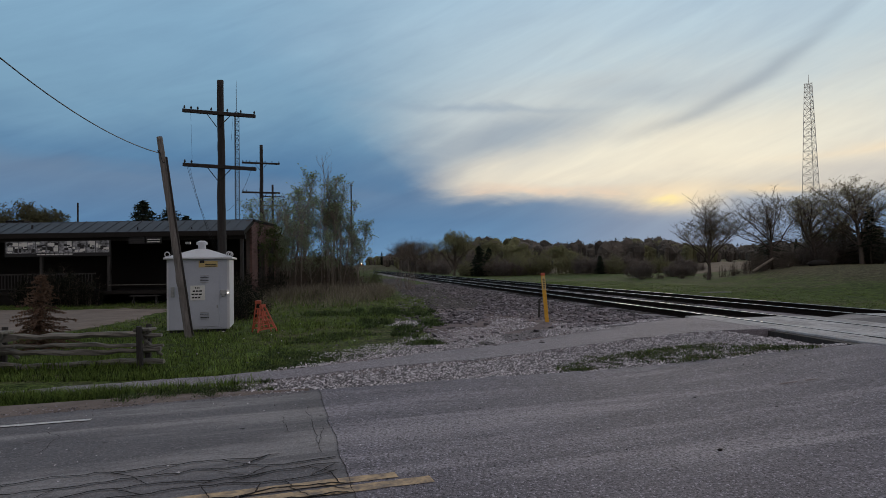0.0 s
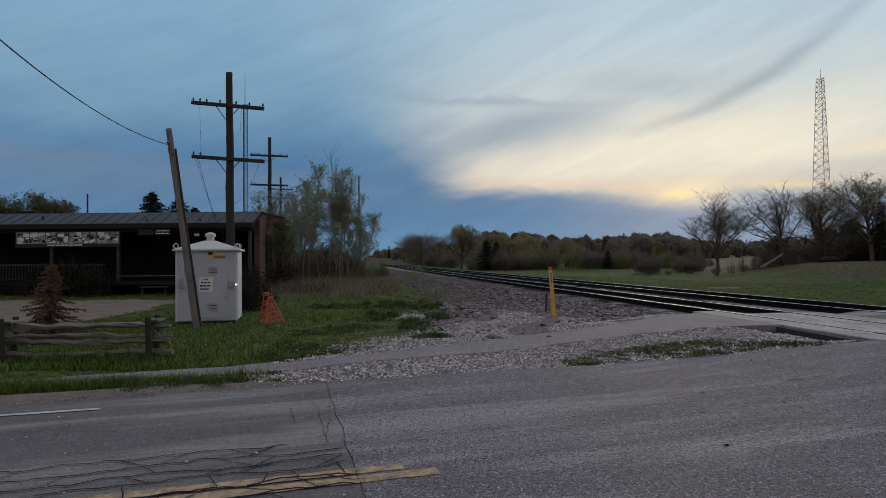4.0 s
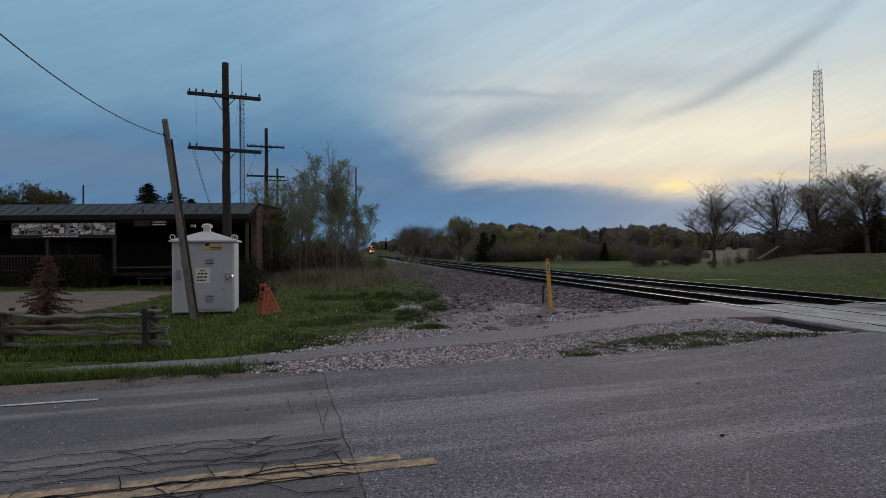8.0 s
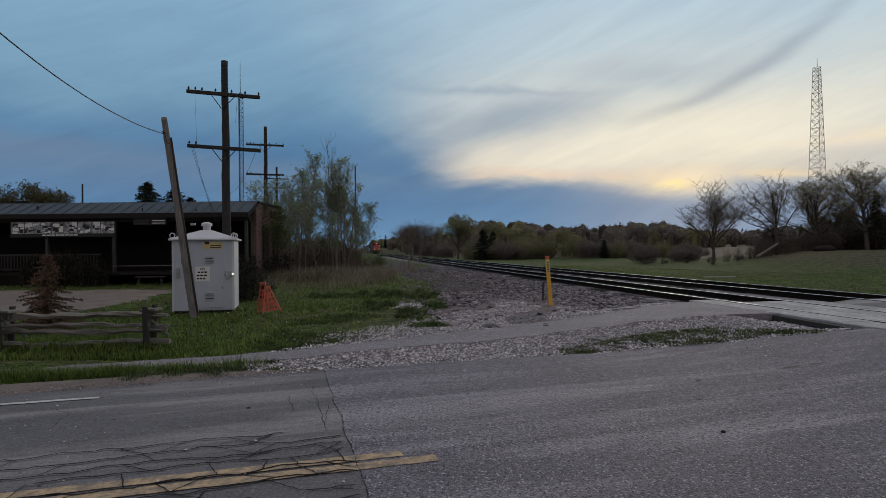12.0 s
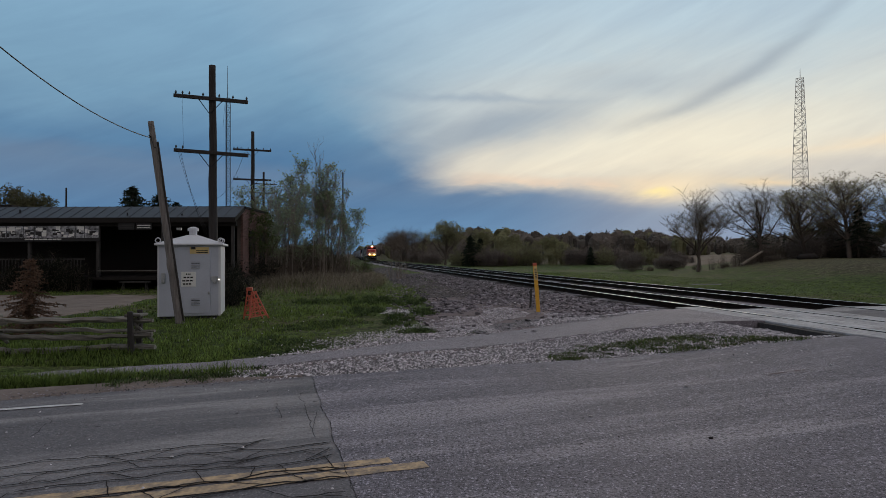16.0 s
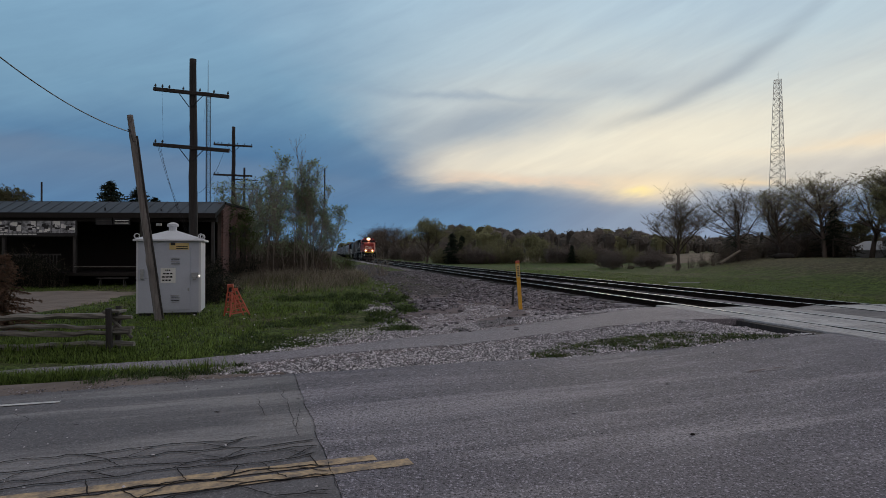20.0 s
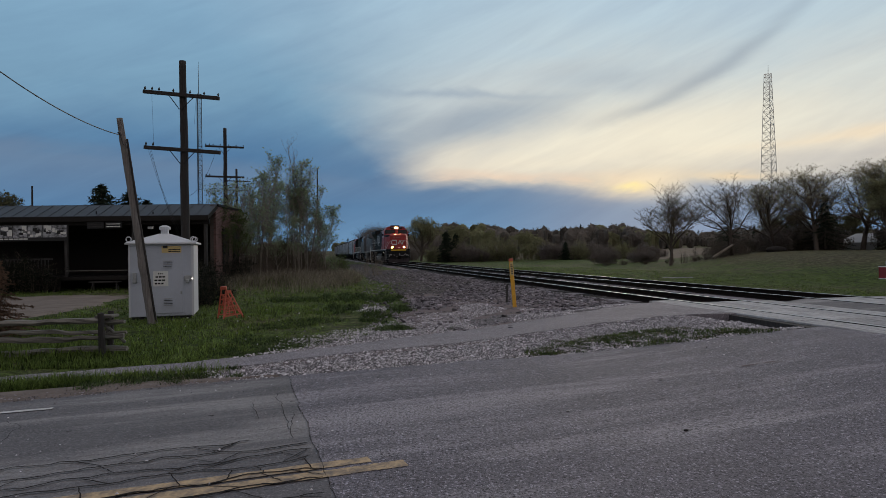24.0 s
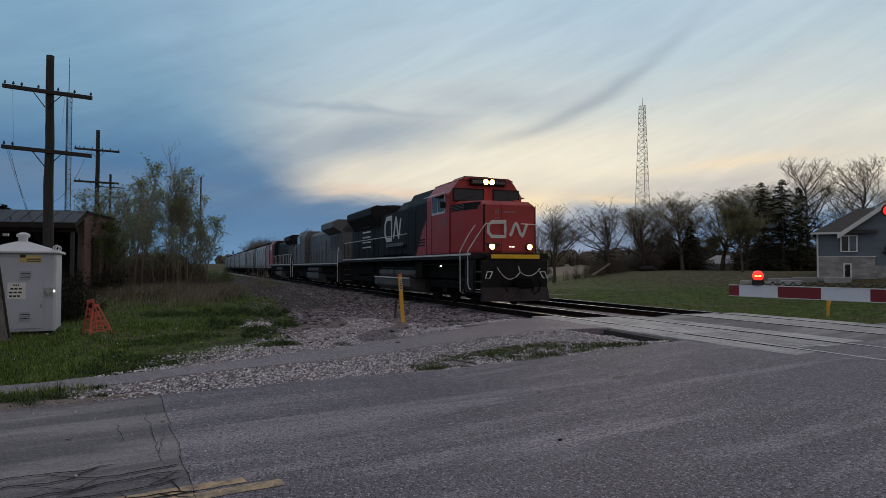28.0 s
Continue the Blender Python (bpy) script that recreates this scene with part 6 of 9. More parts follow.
        part("sand_box", Mesh().box(sx * 1.30 - 0.16, sx * 1.30 + 0.16, 6.3, 7.2, 0.95, 1.6), UNDER, t, bevel=0.02)
        part("bell_bracket", Mesh().box(sx * 1.2 - 0.08, sx * 1.2 + 0.08, 14.9, 15.2, 1.1, 1.6), UNDER, t)
    for k in range(3):
        part("radiator_fan", Mesh().tube((0, 15.4 + 1.7 * k, 4.70), (0, 15.4 + 1.7 * k, 4.80), 0.72, 0.70, 20), LOCO_BLACK, t)
    part("nose_step", Mesh().box(-0.95, -0.40, 0.86, 1.05, deck + 0.30, deck + 0.34), TANK, t)
    part("nose_lamp_bar", Mesh().box(-0.25, 0.25, 1.03, 1.048, 3.30, 3.36), FADED_MARK, t)
    # electrical cabinet behind the cab, hood and radiator
    part("cab_rear", Mesh().prism([(-1.52, deck), (1.52, deck), (1.52, 4.05), (1.2, 4.62), (-1.2, 4.62), (-1.52, 4.05)], 5.6, 8.2, "y"), LOCO_BLACK, t, bevel=0.04)
    part("red_flash", Mesh().add([(-1.528, 5.6, deck), (-1.528, 6.9, deck), (-1.528, 6.1, 2.9), (-1.528, 5.6, 3.3), (-1.522, 5.6, deck), (-1.522, 6.9, deck), (-1.522, 6.1, 2.9), (-1.522, 5.6, 3.3)], [(0, 1, 2, 3), (7, 6, 5, 4), (0, 1, 5, 4), (1, 2, 6, 5), (2, 3, 7, 6), (3, 0, 4, 7)]), LOCO_RED, t)
    for k in range(3):
        part("vent_slot", Mesh().box(-1.535, -1.527, 5.75, 6.75, 2.25 + 0.12 * k, 2.31 + 0.12 * k), LOCO_BLACK, t)
    part("hood", Mesh().prism([(-1.05, deck), (1.05, deck), (1.05, 3.95), (0.8, 4.2), (-0.8, 4.2), (-1.05, 3.95)], 8.2, 14.2, "y"), LOCO_BLACK, t, bevel=0.03)
    part("blower_box", Mesh().prism([(-1.5, 3.1), (1.5, 3.1), (1.5, 3.95), (1.1, 4.45), (-1.1, 4.45), (-1.5, 3.95)], 8.2, 10.0, "y"), LOCO_BLACK, t, bevel=0.03)
    part("exhaust_stack", Mesh().box(-0.4, 0.4, 11.2, 12.2, 4.2, 4.45), LOCO_BLACK, t)
    part("rear_hood", Mesh().prism([(-1.05, deck), (1.05, deck), (1.05, 4.2), (-1.05, 4.2)], 14.2, 21.0, "y"), LOCO_BLACK, t, bevel=0.03)
    rad = Mesh().prism([(-1.05, 3.5), (1.05, 3.5), (1.58, 4.22), (1.58, 4.58), (1.3, 4.72), (-1.3, 4.72), (-1.58, 4.58), (-1.58, 4.22)], 14.3, 20.2, "y")
    part("radiator", rad, LOCO_BLACK, t, "flared black radiator housing", bevel=0.03)
    part("fuel_tank", Mesh().prism([(-1.48, 0.86), (1.48, 0.86), (1.48, 0.5), (1.1, 0.26), (-1.1, 0.26), (-1.48, 0.5)], 7.9, 13.9, "y"), TANK, t, "grey fuel tank", bevel=0.03)
    part("horn", Mesh().tube((0.3, 6.3, 4.9), (0.3, 5.9, 4.92), 0.03, 0.08, 8).tube((0.45, 6.3, 4.9), (0.45, 5.95, 4.92), 0.03, 0.07, 8).box(0.25, 0.5, 6.2, 6.35, 4.6, 4.9), LOCO_BLACK, t)
    part("antenna", Mesh().box(-0.35, 0.35, 4.2, 4.9, 4.80, 4.90), LOCO_BLACK, t)
    bogie(t, 4.3, 3, 4.1)
    bogie(t, L - 4.3, 3, 4.1)
    return t


def trailing_locomotive(body, nose, label, flare, cab_first=True):
    t = thing("locomotive", label, "locomotive", pose(0, 0, 0), "train")
    L, deck = 22.3, 1.68
    part("sill", Mesh().box(-1.53, 1.53, 0.6, L - 0.6, deck - 0.24, deck), LOCO_BLACK, t, bevel=0.02)
    part("sill_stripe", Mesh().box(-1.545, -1.532, 0.6, L - 0.6, deck - 0.10, deck - 0.02), LOCO_STRIPE, t)
    part("coupler", Mesh().box(-0.2, 0.2, -0.3, 0.7, 0.7, 1.02), UNDER, t, bevel=0.04)
    part("underframe", Mesh().box(-1.15, 1.15, 0.9, L - 0.9, 0.95, deck - 0.22), UNDER, t)
    part("pilot", Mesh().box(-1.4, 1.4, 0.55, 0.7, 0.3, deck - 0.24), LOCO_BLACK, t)
    c0, c1 = L - 5.6, L - 3.2
    if cab_first:
        c0, c1 = 3.0, 5.4
    part("cab", Mesh().prism([(-1.53, deck), (1.53, deck), (1.53, 4.1), (1.15, 4.62), (-1.15, 4.62), (-1.53, 4.1)], c0, c1, "y"), nose, t, bevel=0.04)
    n0, n1 = (1.1, c0) if cab_first else (c1, L - 1.1)
    part("nose", Mesh().prism([(-1.5, deck), (1.5, deck), (1.5, 3.3), (1.1, 3.6), (-1.1, 3.6), (-1.5, 3.3)], n0, n1, "y"), nose, t, bevel=0.05)
    for sx in (-1, 1):
        X = sx * 1.535
        part("side_window", Mesh().box(X - 0.02, X + 0.02, c0 + 0.35, c0 + 1.75, 3.45, 4.05), PANE, t)
        handrail_run(t, sx * 1.5, 6.0 if cab_first else 1.2, L - 1.2 if cab_first else c0 - 0.4, deck, 12, HAND_WHITE if nose is LOCO_RED else LOCO_GREY)
        part("grab_rail", Mesh().path([(sx * 1.54, 0.62, 0.4), (sx * 1.54, 0.62, 2.0), (sx * 1.4, 1.0, 2.7)], 0.024, 6), HAND_WHITE, t)
        part("grab_rail", Mesh().path([(sx * 1.54, L - 0.62, 0.4), (sx * 1.54, L - 0.62, 2.0), (sx * 1.4, L - 1.0, 2.7)], 0.024, 6), HAND_WHITE, t)
        for k in range(10):
            y = 7.0 + 0.95 * k
            part("hood_door", Mesh().box(sx * 1.06 - 0.015, sx * 1.06 + 0.015, y, y + 0.86, deck + 0.08, 3.4), body, t, bevel=0.006)
    h0, h1 = (c1, L - 1.4) if cab_first else (1.4, c0)
    part("hood", Mesh().prism([(-1.05, deck), (1.05, deck), (1.05, 3.95), (0.8, 4.25), (-0.8, 4.25), (-1.05, 3.95)], h0, h1, "y"), body, t, bevel=0.03)
    part("cabinet", Mesh().prism([(-1.5, deck), (1.5, deck), (1.5, 4.0), (1.2, 4.5), (-1.2, 4.5), (-1.5, 4.0)], c1 if cab_first else c0 - 2.0, c1 + 2.0 if cab_first else c0, "y"), body, t, bevel=0.03)
    r0, r1 = (h1 - 4.6, h1) if cab_first else (h0, h0 + 4.6)
    part("radiator", Mesh().prism([(-1.05, 3.72), (1.05, 3.72), (flare, 4.08), (flare, 4.48), (flare - 0.3, 4.64), (0.3 - flare, 4.64), (-flare, 4.48), (-flare, 4.08)], r0, r1, "y"), body, t, "flared radiator housing", bevel=0.03)
    part("cab_door", Mesh().box(-1.552, -1.53, L - 2.9 if not cab_first else 5.5, L - 2.2 if not cab_first else 6.2, deck + 0.05, 3.5), body, t, bevel=0.01)
    for k in range(8):
        part("radiator_grille", Mesh().box(-1.075, -1.05, r0 + 0.2 + 0.5 * k, r0 + 0.6 + 0.5 * k, 2.6, 3.6), TANK, t)
    part("air_tank", Mesh().tube((-1.22, 8.2, 1.2), (-1.22, 13.4, 1.2), 0.2, 0.2, 12), TANK, t)
    part("fuel_tank", Mesh().prism([(-1.48, 0.92), (1.48, 0.92), (1.48, 0.5), (1.1, 0.26), (-1.1, 0.26), (-1.48, 0.5)], 8.0, 13.6, "y"), TANK, t, bevel=0.03)
    bogie(t, 4.2, 3, 4.1)
    bogie(t, L - 4.2, 3, 4.1)
    return t


def hopper_car():
    t = thing("hopper_wagon", "pale grey cylindrical-sided covered hopper wagon", "hopper wagon", pose(0, 0, 0), "train")
    L = 18.2
    prof = [(-0.9, 1.05), (0.9, 1.05), (1.46, 1.25), (1.58, 1.7), (1.60, 2.8), (1.55, 3.9), (1.30, 4.32), (0.7, 4.5), (-0.7, 4.5), (-1.30, 4.32), (-1.55, 3.9), (-1.60, 2.8), (-1.58, 1.7), (-1.46, 1.25)]
    part("body", Mesh().prism(prof, 1.7, L - 1.7, "y"), HOPPER_GREY, t, bevel=0.04)
    part("end_slope", Mesh().add([(-1.4, 1.7, 4.2), (1.4, 1.7, 4.2), (1.2, 3.4, 1.4), (-1.2, 3.4, 1.4), (-1.4, 1.72, 4.2), (1.4, 1.72, 4.2), (1.2, 3.42, 1.4), (-1.2, 3.42, 1.4)], [(0, 1, 2, 3), (7, 6, 5, 4)]), HOPPER_GREY, t)
    for k in range(6):
        y = 1.72 + (L - 3.5) * k / 5
        part("rib", Mesh().prism([(a * 1.025, 1.0 + (b - 1.0) * 1.006) for a, b in prof], y, y + 0.10, "y"), UNDER if k in (0, 5) else LOCO_GREY, t)
    part("walkway", Mesh().box(-0.95, 0.95, 0.6, L - 0.6, 4.52, 4.66), UNDER, t)
    part("sill", Mesh().box(-1.45, -1.3, 0.4, L - 0.4, 0.95, 1.2).box(1.3, 1.45, 0.4, L - 0.4, 0.95, 1.2).box(-1.45, 1.45, 0.4, 0.6, 0.95, 1.2).box(-1.45, 1.45, L - 0.6, L - 0.4, 0.95, 1.2), UNDER, t)
    for k in range(3):
        y = 5.0 + 4.1 * k
        part("outlet", Mesh().add([(-1.1, y - 1.3, 1.1), (1.1, y - 1.3, 1.1), (1.1, y + 1.3, 1.1), (-1.1, y + 1.3, 1.1), (-0.4, y - 0.35, 0.4), (0.4, y - 0.35, 0.4), (0.4, y + 0.35, 0.4), (-0.4, y + 0.35, 0.4)], [(0, 1, 5, 4), (1, 2, 6, 5), (2, 3, 7, 6), (3, 0, 4, 7), (4, 5, 6, 7)]), UNDER, t)
    part("ladder", Mesh().path([(-1.5, 0.7, 1.0), (-1.5, 0.7, 4.4)], 0.02).path([(-1.2, 0.7, 1.0), (-1.2, 0.7, 4.4)], 0.02), UNDER, t)
    part("coupler", Mesh().box(-0.2, 0.2, -0.2, L + 0.2, 0.75, 0.95), UNDER, t)
    bogie(t, 2.2, 2, 1.75, 0.46)
    bogie(t, L - 2.2, 2, 1.75, 0.46)
    return t


CONSIST = [(0.0, lead_locomotive()),
           (22.6, trailing_locomotive(LOCO_GREY, LOCO_GREY, "dirty grey trailing locomotive running long hood first, with an overhanging radiator", 1.66, False)),
           (45.3, trailing_locomotive(LOCO_BLACK, LOCO_RED, "black trailing locomotive with a red cab end", 1.50, False))]
_h = hopper_car()
CONSIST.append((68.2, _h))
for _k in range(1, 7):
    CONSIST.append((68.2 + 18.6 * _k, copy_thing(_h, pose(0, 0, 0))))

# distance of the leading coupler along the railway, by time
RUN = ((0.0, 481.5), (3.0, 428.6), (6.0, 374.5), (9.0, 321.5), (12.0, 269.5), (15.0, 218.5), (17.0, 184.6), (19.0, 152.5), (20.0, 137.2), (21.5, 116.0), (23.5, 86.9),
       (24.5, 71.4), (25.0, 64.2), (25.5, 56.7), (26.0, 49.3), (27.0, 34.3), (28.0, 19.3))


def motions():
    for back, car in CONSIST:
        rows = []
        for t, u in RUN:
            x, y = track_xy(TRACKS[0], u + back)
            rows.append((t, pose(x, y, RAIL_Z, 0, 0, TURN)))
        walk(car, rows)

# ---------------------------------------------------------------- trees and woods
def grow(seed, height, trunk_r, limbs, spread, start, twigs, leaves, leaf, lean=0.0, droop=0.0, sub=6, upright=0.6, reach=0.40, leader=0.82, cling=0.35, least=0.005):
    """Limbs, twigs and leaves of one tree: returns meshes for wood, twigs and crown."""
    rnd = random.Random(seed)
    wood, fine, crown = Mesh(), Mesh(), Mesh()

    def leafy(p, k, r):
        for _ in range(k):
            c = p + Vector([max(-1.25 * e, min(1.25 * e, rnd.gauss(0, e))) for e in (r, r, r * 0.8)])
            a = Vector((rnd.gauss(0, 1), rnd.gauss(0, 1), rnd.gauss(0, 1))).normalized()
            b = a.orthogonal().normalized()
            s = leaf * rnd.uniform(0.6, 1.4)
            crown.add([c, c + a * s + b * s * 0.42, c + a * s * 1.9, c + a * s - b * s * 0.42], [(0, 1, 2, 3)])

    def branch(p, d, length, r, level):
        n = 4 if level < 2 else (2 if level == 2 else 1)
        pts = [p]
        for k in range(n):
            j = 0.07 if level == 0 else 0.22
            d = (d + Vector((rnd.gauss(0, j), rnd.gauss(0, j), rnd.gauss(0, j * 0.7) + (0.035 if level else 0.0) * upright - droop * 0.08 * level))).normalized()
            q = pts[-1] + d * length / n
            m = wood if level < 2 else fine
            m.tube(pts[-1], q, r * (1 - 0.75 * k / n), r * (1 - 0.75 * (k + 1) / n), 7 if level == 0 else (5 if level == 1 else 3), False)
            pts.append(q)
        if level >= 3:
            leafy(pts[-1], leaves, length * cling)
            return
        kids = limbs if level == 0 else (sub if level == 1 else twigs)
        for k in range(kids):
            f = start + (1 - start) * (k + rnd.random() * 0.8) / kids if level == 0 else 0.25 + 0.75 * (k + rnd.random()) / kids
            i = min(n - 1, int(f * n))
            base = pts[i].lerp(pts[i + 1], f * n - i)
            ang = 2.4 * k + rnd.random() * 1.2
            out = Vector((math.cos(ang), math.sin(ang), 0))
            up = upright + rnd.uniform(-0.2, 0.3) + (0.5 * f if level == 0 else 0.1)
            dd = (out * spread + Vector((0, 0, up)) + d * 0.35).normalized()
            if level == 0:
                ln = height * reach * rnd.uniform(0.75, 1.2) * (1.15 - 0.65 * f)
            else:
                ln = length * rnd.uniform(0.38, 0.62) * (1.1 - 0.4 * f)
            branch(base, dd, ln, max(r * (0.46 if level == 0 else 0.42) * (1.1 - 0.6 * f), least), level + 1)
        if level == 1:
            leafy(pts[-1], leaves, 0.15)

    branch(Vector((0, 0, -0.15)), Vector((lean, 0, 1)).normalized(), height * leader, trunk_r, 0)
    return wood, fine, crown


def thicket(seed, height, width, stems, twigs, leaves, leaf, thick=0.02, bare=0.0):
    """A bush of many stems that fan out from the ground."""
    rnd = random.Random(seed)
    wood, fine, crown = Mesh(), Mesh(), Mesh()
    for k in range(stems):
        a, rr = rnd.uniform(0, 6.283), rnd.random() ** 0.7
        root = Vector((math.cos(a) * rr * width * 0.40, math.sin(a) * rr * width * 0.40, -0.1))
        h = height * rnd.uniform(0.35, 1.0) * (1 - 0.45 * rr * rr)
        tip = Vector((math.cos(a) * rr * width * 0.5, math.sin(a) * rr * width * 0.5, h))
        mid = root.lerp(tip, 0.5) + Vector((rnd.gauss(0, 0.06), rnd.gauss(0, 0.06), 0.08)) * height
        wood.tube(root, mid, thick, thick * 0.7, 4, False)
        wood.tube(mid, tip, thick * 0.7, thick * 0.25, 4, False)
        for j in range(twigs):
            f = 0.06 + 0.94 * (j + rnd.random()) / twigs
            p = root.lerp(mid, f * 2) if f < 0.5 else mid.lerp(tip, f * 2 - 1)
            b, L = rnd.uniform(0, 6.283), height * rnd.uniform(0.10, 0.24)
            d = Vector((math.cos(b) * 0.8, math.sin(b) * 0.8, rnd.uniform(0.1, 1.0))).normalized()
            q = p + d * L
            fine.tube(p, q, thick * 0.35, thick * 0.12, 3, False)
            for i in range(1):
                e = (d + Vector((rnd.gauss(0, 0.6), rnd.gauss(0, 0.6), rnd.gauss(0.2, 0.4)))).normalized()
                p2 = p.lerp(q, rnd.uniform(0.3, 0.9))
                fine.tube(p2, p2 + e * L * 0.5, thick * 0.2, thick * 0.08, 3, False)
            if f < bare:
                continue
            for i in range(leaves):
                c = p.lerp(q, rnd.uniform(0.2, 1.15)) + Vector((rnd.gauss(0, 0.25), rnd.gauss(0, 0.25), rnd.gauss(0, 0.25))) * L
                u = Vector((rnd.gauss(0, 1), rnd.gauss(0, 1), rnd.gauss(0, 1))).normalized()
                v = u.orthogonal().normalized()
                s = leaf * rnd.uniform(0.6, 1.4)
                crown.add([c, c + u * s + v * s * 0.42, c + u * s * 1.9, c + u * s - v * s * 0.42], [(0, 1, 2, 3)])
    return wood, fine, crown


def tree(name, label, x, y, rz, meshes, bark, leafmat, scale=1.0, group="", category="tree"):
    t = thing(name, label, category, pose(x, y, land_z(x, y), 0, 0, rz) @ Matrix.Scale(scale, 4), group)
    part("trunk", meshes[0], bark, t, smooth=True)
    part("branchwork", meshes[1], TWIG if bark is BARK else bark, t)["kind"] = "stuff"
    if meshes[2].v:
        part("crown", meshes[2], leafmat, t)
    return t


def again(t, x, y, rz, scale=1.0, label=""):
    c = copy_thing(t, pose(x, y, land_z(x, y), 0, 0, rz) @ Matrix.Scale(scale / t.scale[0], 4))
    if label:
        tagged(c, label)
    return c


def conifer(seed, height, width, tiers, leaf=0.12, start=0.06, dense=5, gap=0.0):
    rnd = random.Random(seed)
    wood, fine, crown = Mesh(), Mesh(), Mesh()
    wood.tube((0, 0, -0.1), (0, 0, height), 0.02 * height, 0.006, 7)
    for k in range(tiers):
        f = start + (1 - start) * k / tiers
        z = height * f
        n = 9
        for j in range(n):
            if rnd.random() < gap:
                continue
            a = 2 * math.pi * (j + rnd.random() * 0.7) / n + k
            L = width / 2 * (1 - f) ** 0.8 * rnd.uniform(0.5, 1.2) + 0.04
            z = height * f + rnd.uniform(-0.5, 0.5) * height / tiers
            tip = Vector((math.cos(a) * L, math.sin(a) * L, z - L * rnd.uniform(0.05, 0.3)))
            root = Vector((0, 0, z + 0.05 * L))
            fine.tube(root, tip, 0.012 * L + 0.004, 0.004, 3, False)
            m = max(3, int(L / leaf * 1.1))
            for i in range(m):
                c = root.lerp(tip, (i + 0.8) / m)
                for _ in range(dense):
                    d = Vector((rnd.gauss(0, 0.8), rnd.gauss(0, 0.8), rnd.gauss(-0.2, 0.5))).normalized()
                    e = d.orthogonal().normalized() * leaf * 0.22
                    s = leaf * rnd.uniform(0.7, 1.5) * (1.2 - 0.5 * i / m)
                    crown.add([c - e, c + e, c + d * s], [(0, 1, 2)])
    return wood, fine, crown


# saplings beside the building
sap_a = grow(3, 8.4, 0.066, 19, 0.70, 0.30, 3, 3, 0.074, upright=0.75, sub=6, reach=0.25, cling=0.5, least=0.011)
sap_b = grow(8, 7.4, 0.060, 18, 0.75, 0.28, 3, 3, 0.074, upright=0.7, sub=6, reach=0.26, cling=0.5, least=0.011)
sap_c = grow(12, 5.6, 0.048, 18, 0.8, 0.30, 3, 4, 0.068, upright=0.65, sub=6, reach=0.27, cling=0.5, least=0.010)
sap_e = grow(18, 7.3, 0.070, 22, 0.90, 0.52, 4, 4, 0.066, upright=0.60, sub=6, reach=0.24, cling=0.5, least=0.011)
sap_d = grow(15, 9.9, 0.050, 12, 0.40, 0.50, 2, 0, 0.05, upright=0.95, sub=4, reach=0.22, leader=0.9)
LBL = "slender spring sapling with small fresh green leaves"
GRP = "saplings beside the building"
S1 = tree("sapling", LBL, -9.5, 41.0, 0, sap_a, BARK_PALE, LEAF_SPRING, 1.06, GRP)
S2 = tree("sapling", LBL, -10.7, 41.3, 40, sap_b, BARK_PALE, LEAF_SPRING, 0.95, GRP)
S3 = tree("sapling", LBL, -5.75, 43.7, 90, sap_c, BARK_PALE, LEAF_SPRING, 0.95, GRP)
S4 = tree("sapling", "tall bare sapling with no leaves yet", -7.6, 42.4, 0, sap_d, BARK_PALE, LEAF_SPRING, 1.0, GRP)
S5 = tree("sapling", "sapling with a dense rounded crown of fresh leaves", -7.35, 42.3, 30, sap_e, BARK_PALE, LEAF_SPRING, 1.21, GRP)
S6 = tree("sapling", "bushy dark green sapling close to the brick wall", -9.95, 36.2, 30, sap_c, BARK, LEAF_GREEN, 0.88, GRP)
again(S6, -12.9, 44.6, 200, 1.0)
again(S6, -9.9, 38.2, 120, 0.84)
for _t, _x, _y, _r, _s in ((S5, -7.0, 43.2, 200, 0.93), (S1, -10.3, 42.5, 300, 0.93), (S2, -11.3, 42.0, 200, 0.92), (S5, -7.7, 43.4, 120, 0.96), (S2, -6.75, 42.6, 250, 0.90), (S2, -9.5, 42.6, 10, 0.98), (S3, -6.5, 45.2, 30, 0.80), (S3, -6.1, 44.4, 210, 1.0), (S2, -11.6, 45, 10, 0.95),
                          (S1, -10.2, 46.5, 15, 0.95), (S3, -11.2, 40.0, 20, 0.9), (S3, -9.9, 39.6, 300, 0.75), (S2, -9.9, 44.5, 170, 1.0), (S3, -12.2, 48.0, 50, 1.1), (S4, -8.0, 43.0, 77, 0.86), (S4, -6.9, 43.0, 150, 0.80), (S3, -7.0, 41.0, 99, 0.8), (S3, -8.2, 40.4, 33, 0.72),
                          (S4, -9.9, 40.6, 20, 0.62), (S4, -8.9, 40.2, 160, 0.58), (S4, -7.7, 40.6, 250, 0.66), (S4, -6.6, 41.2, 310, 0.55), (S4, -10.5, 41.0, 80, 0.60), (S4, -7.1, 41.9, 120, 0.62), (S4, -9.3, 41.9, 215, 0.66), (S1, -12.2, 44.0, 60, 0.84), (S2, -12.6, 46.0, 150, 0.98)):
    again(_t, _x, _y, _r, _s)

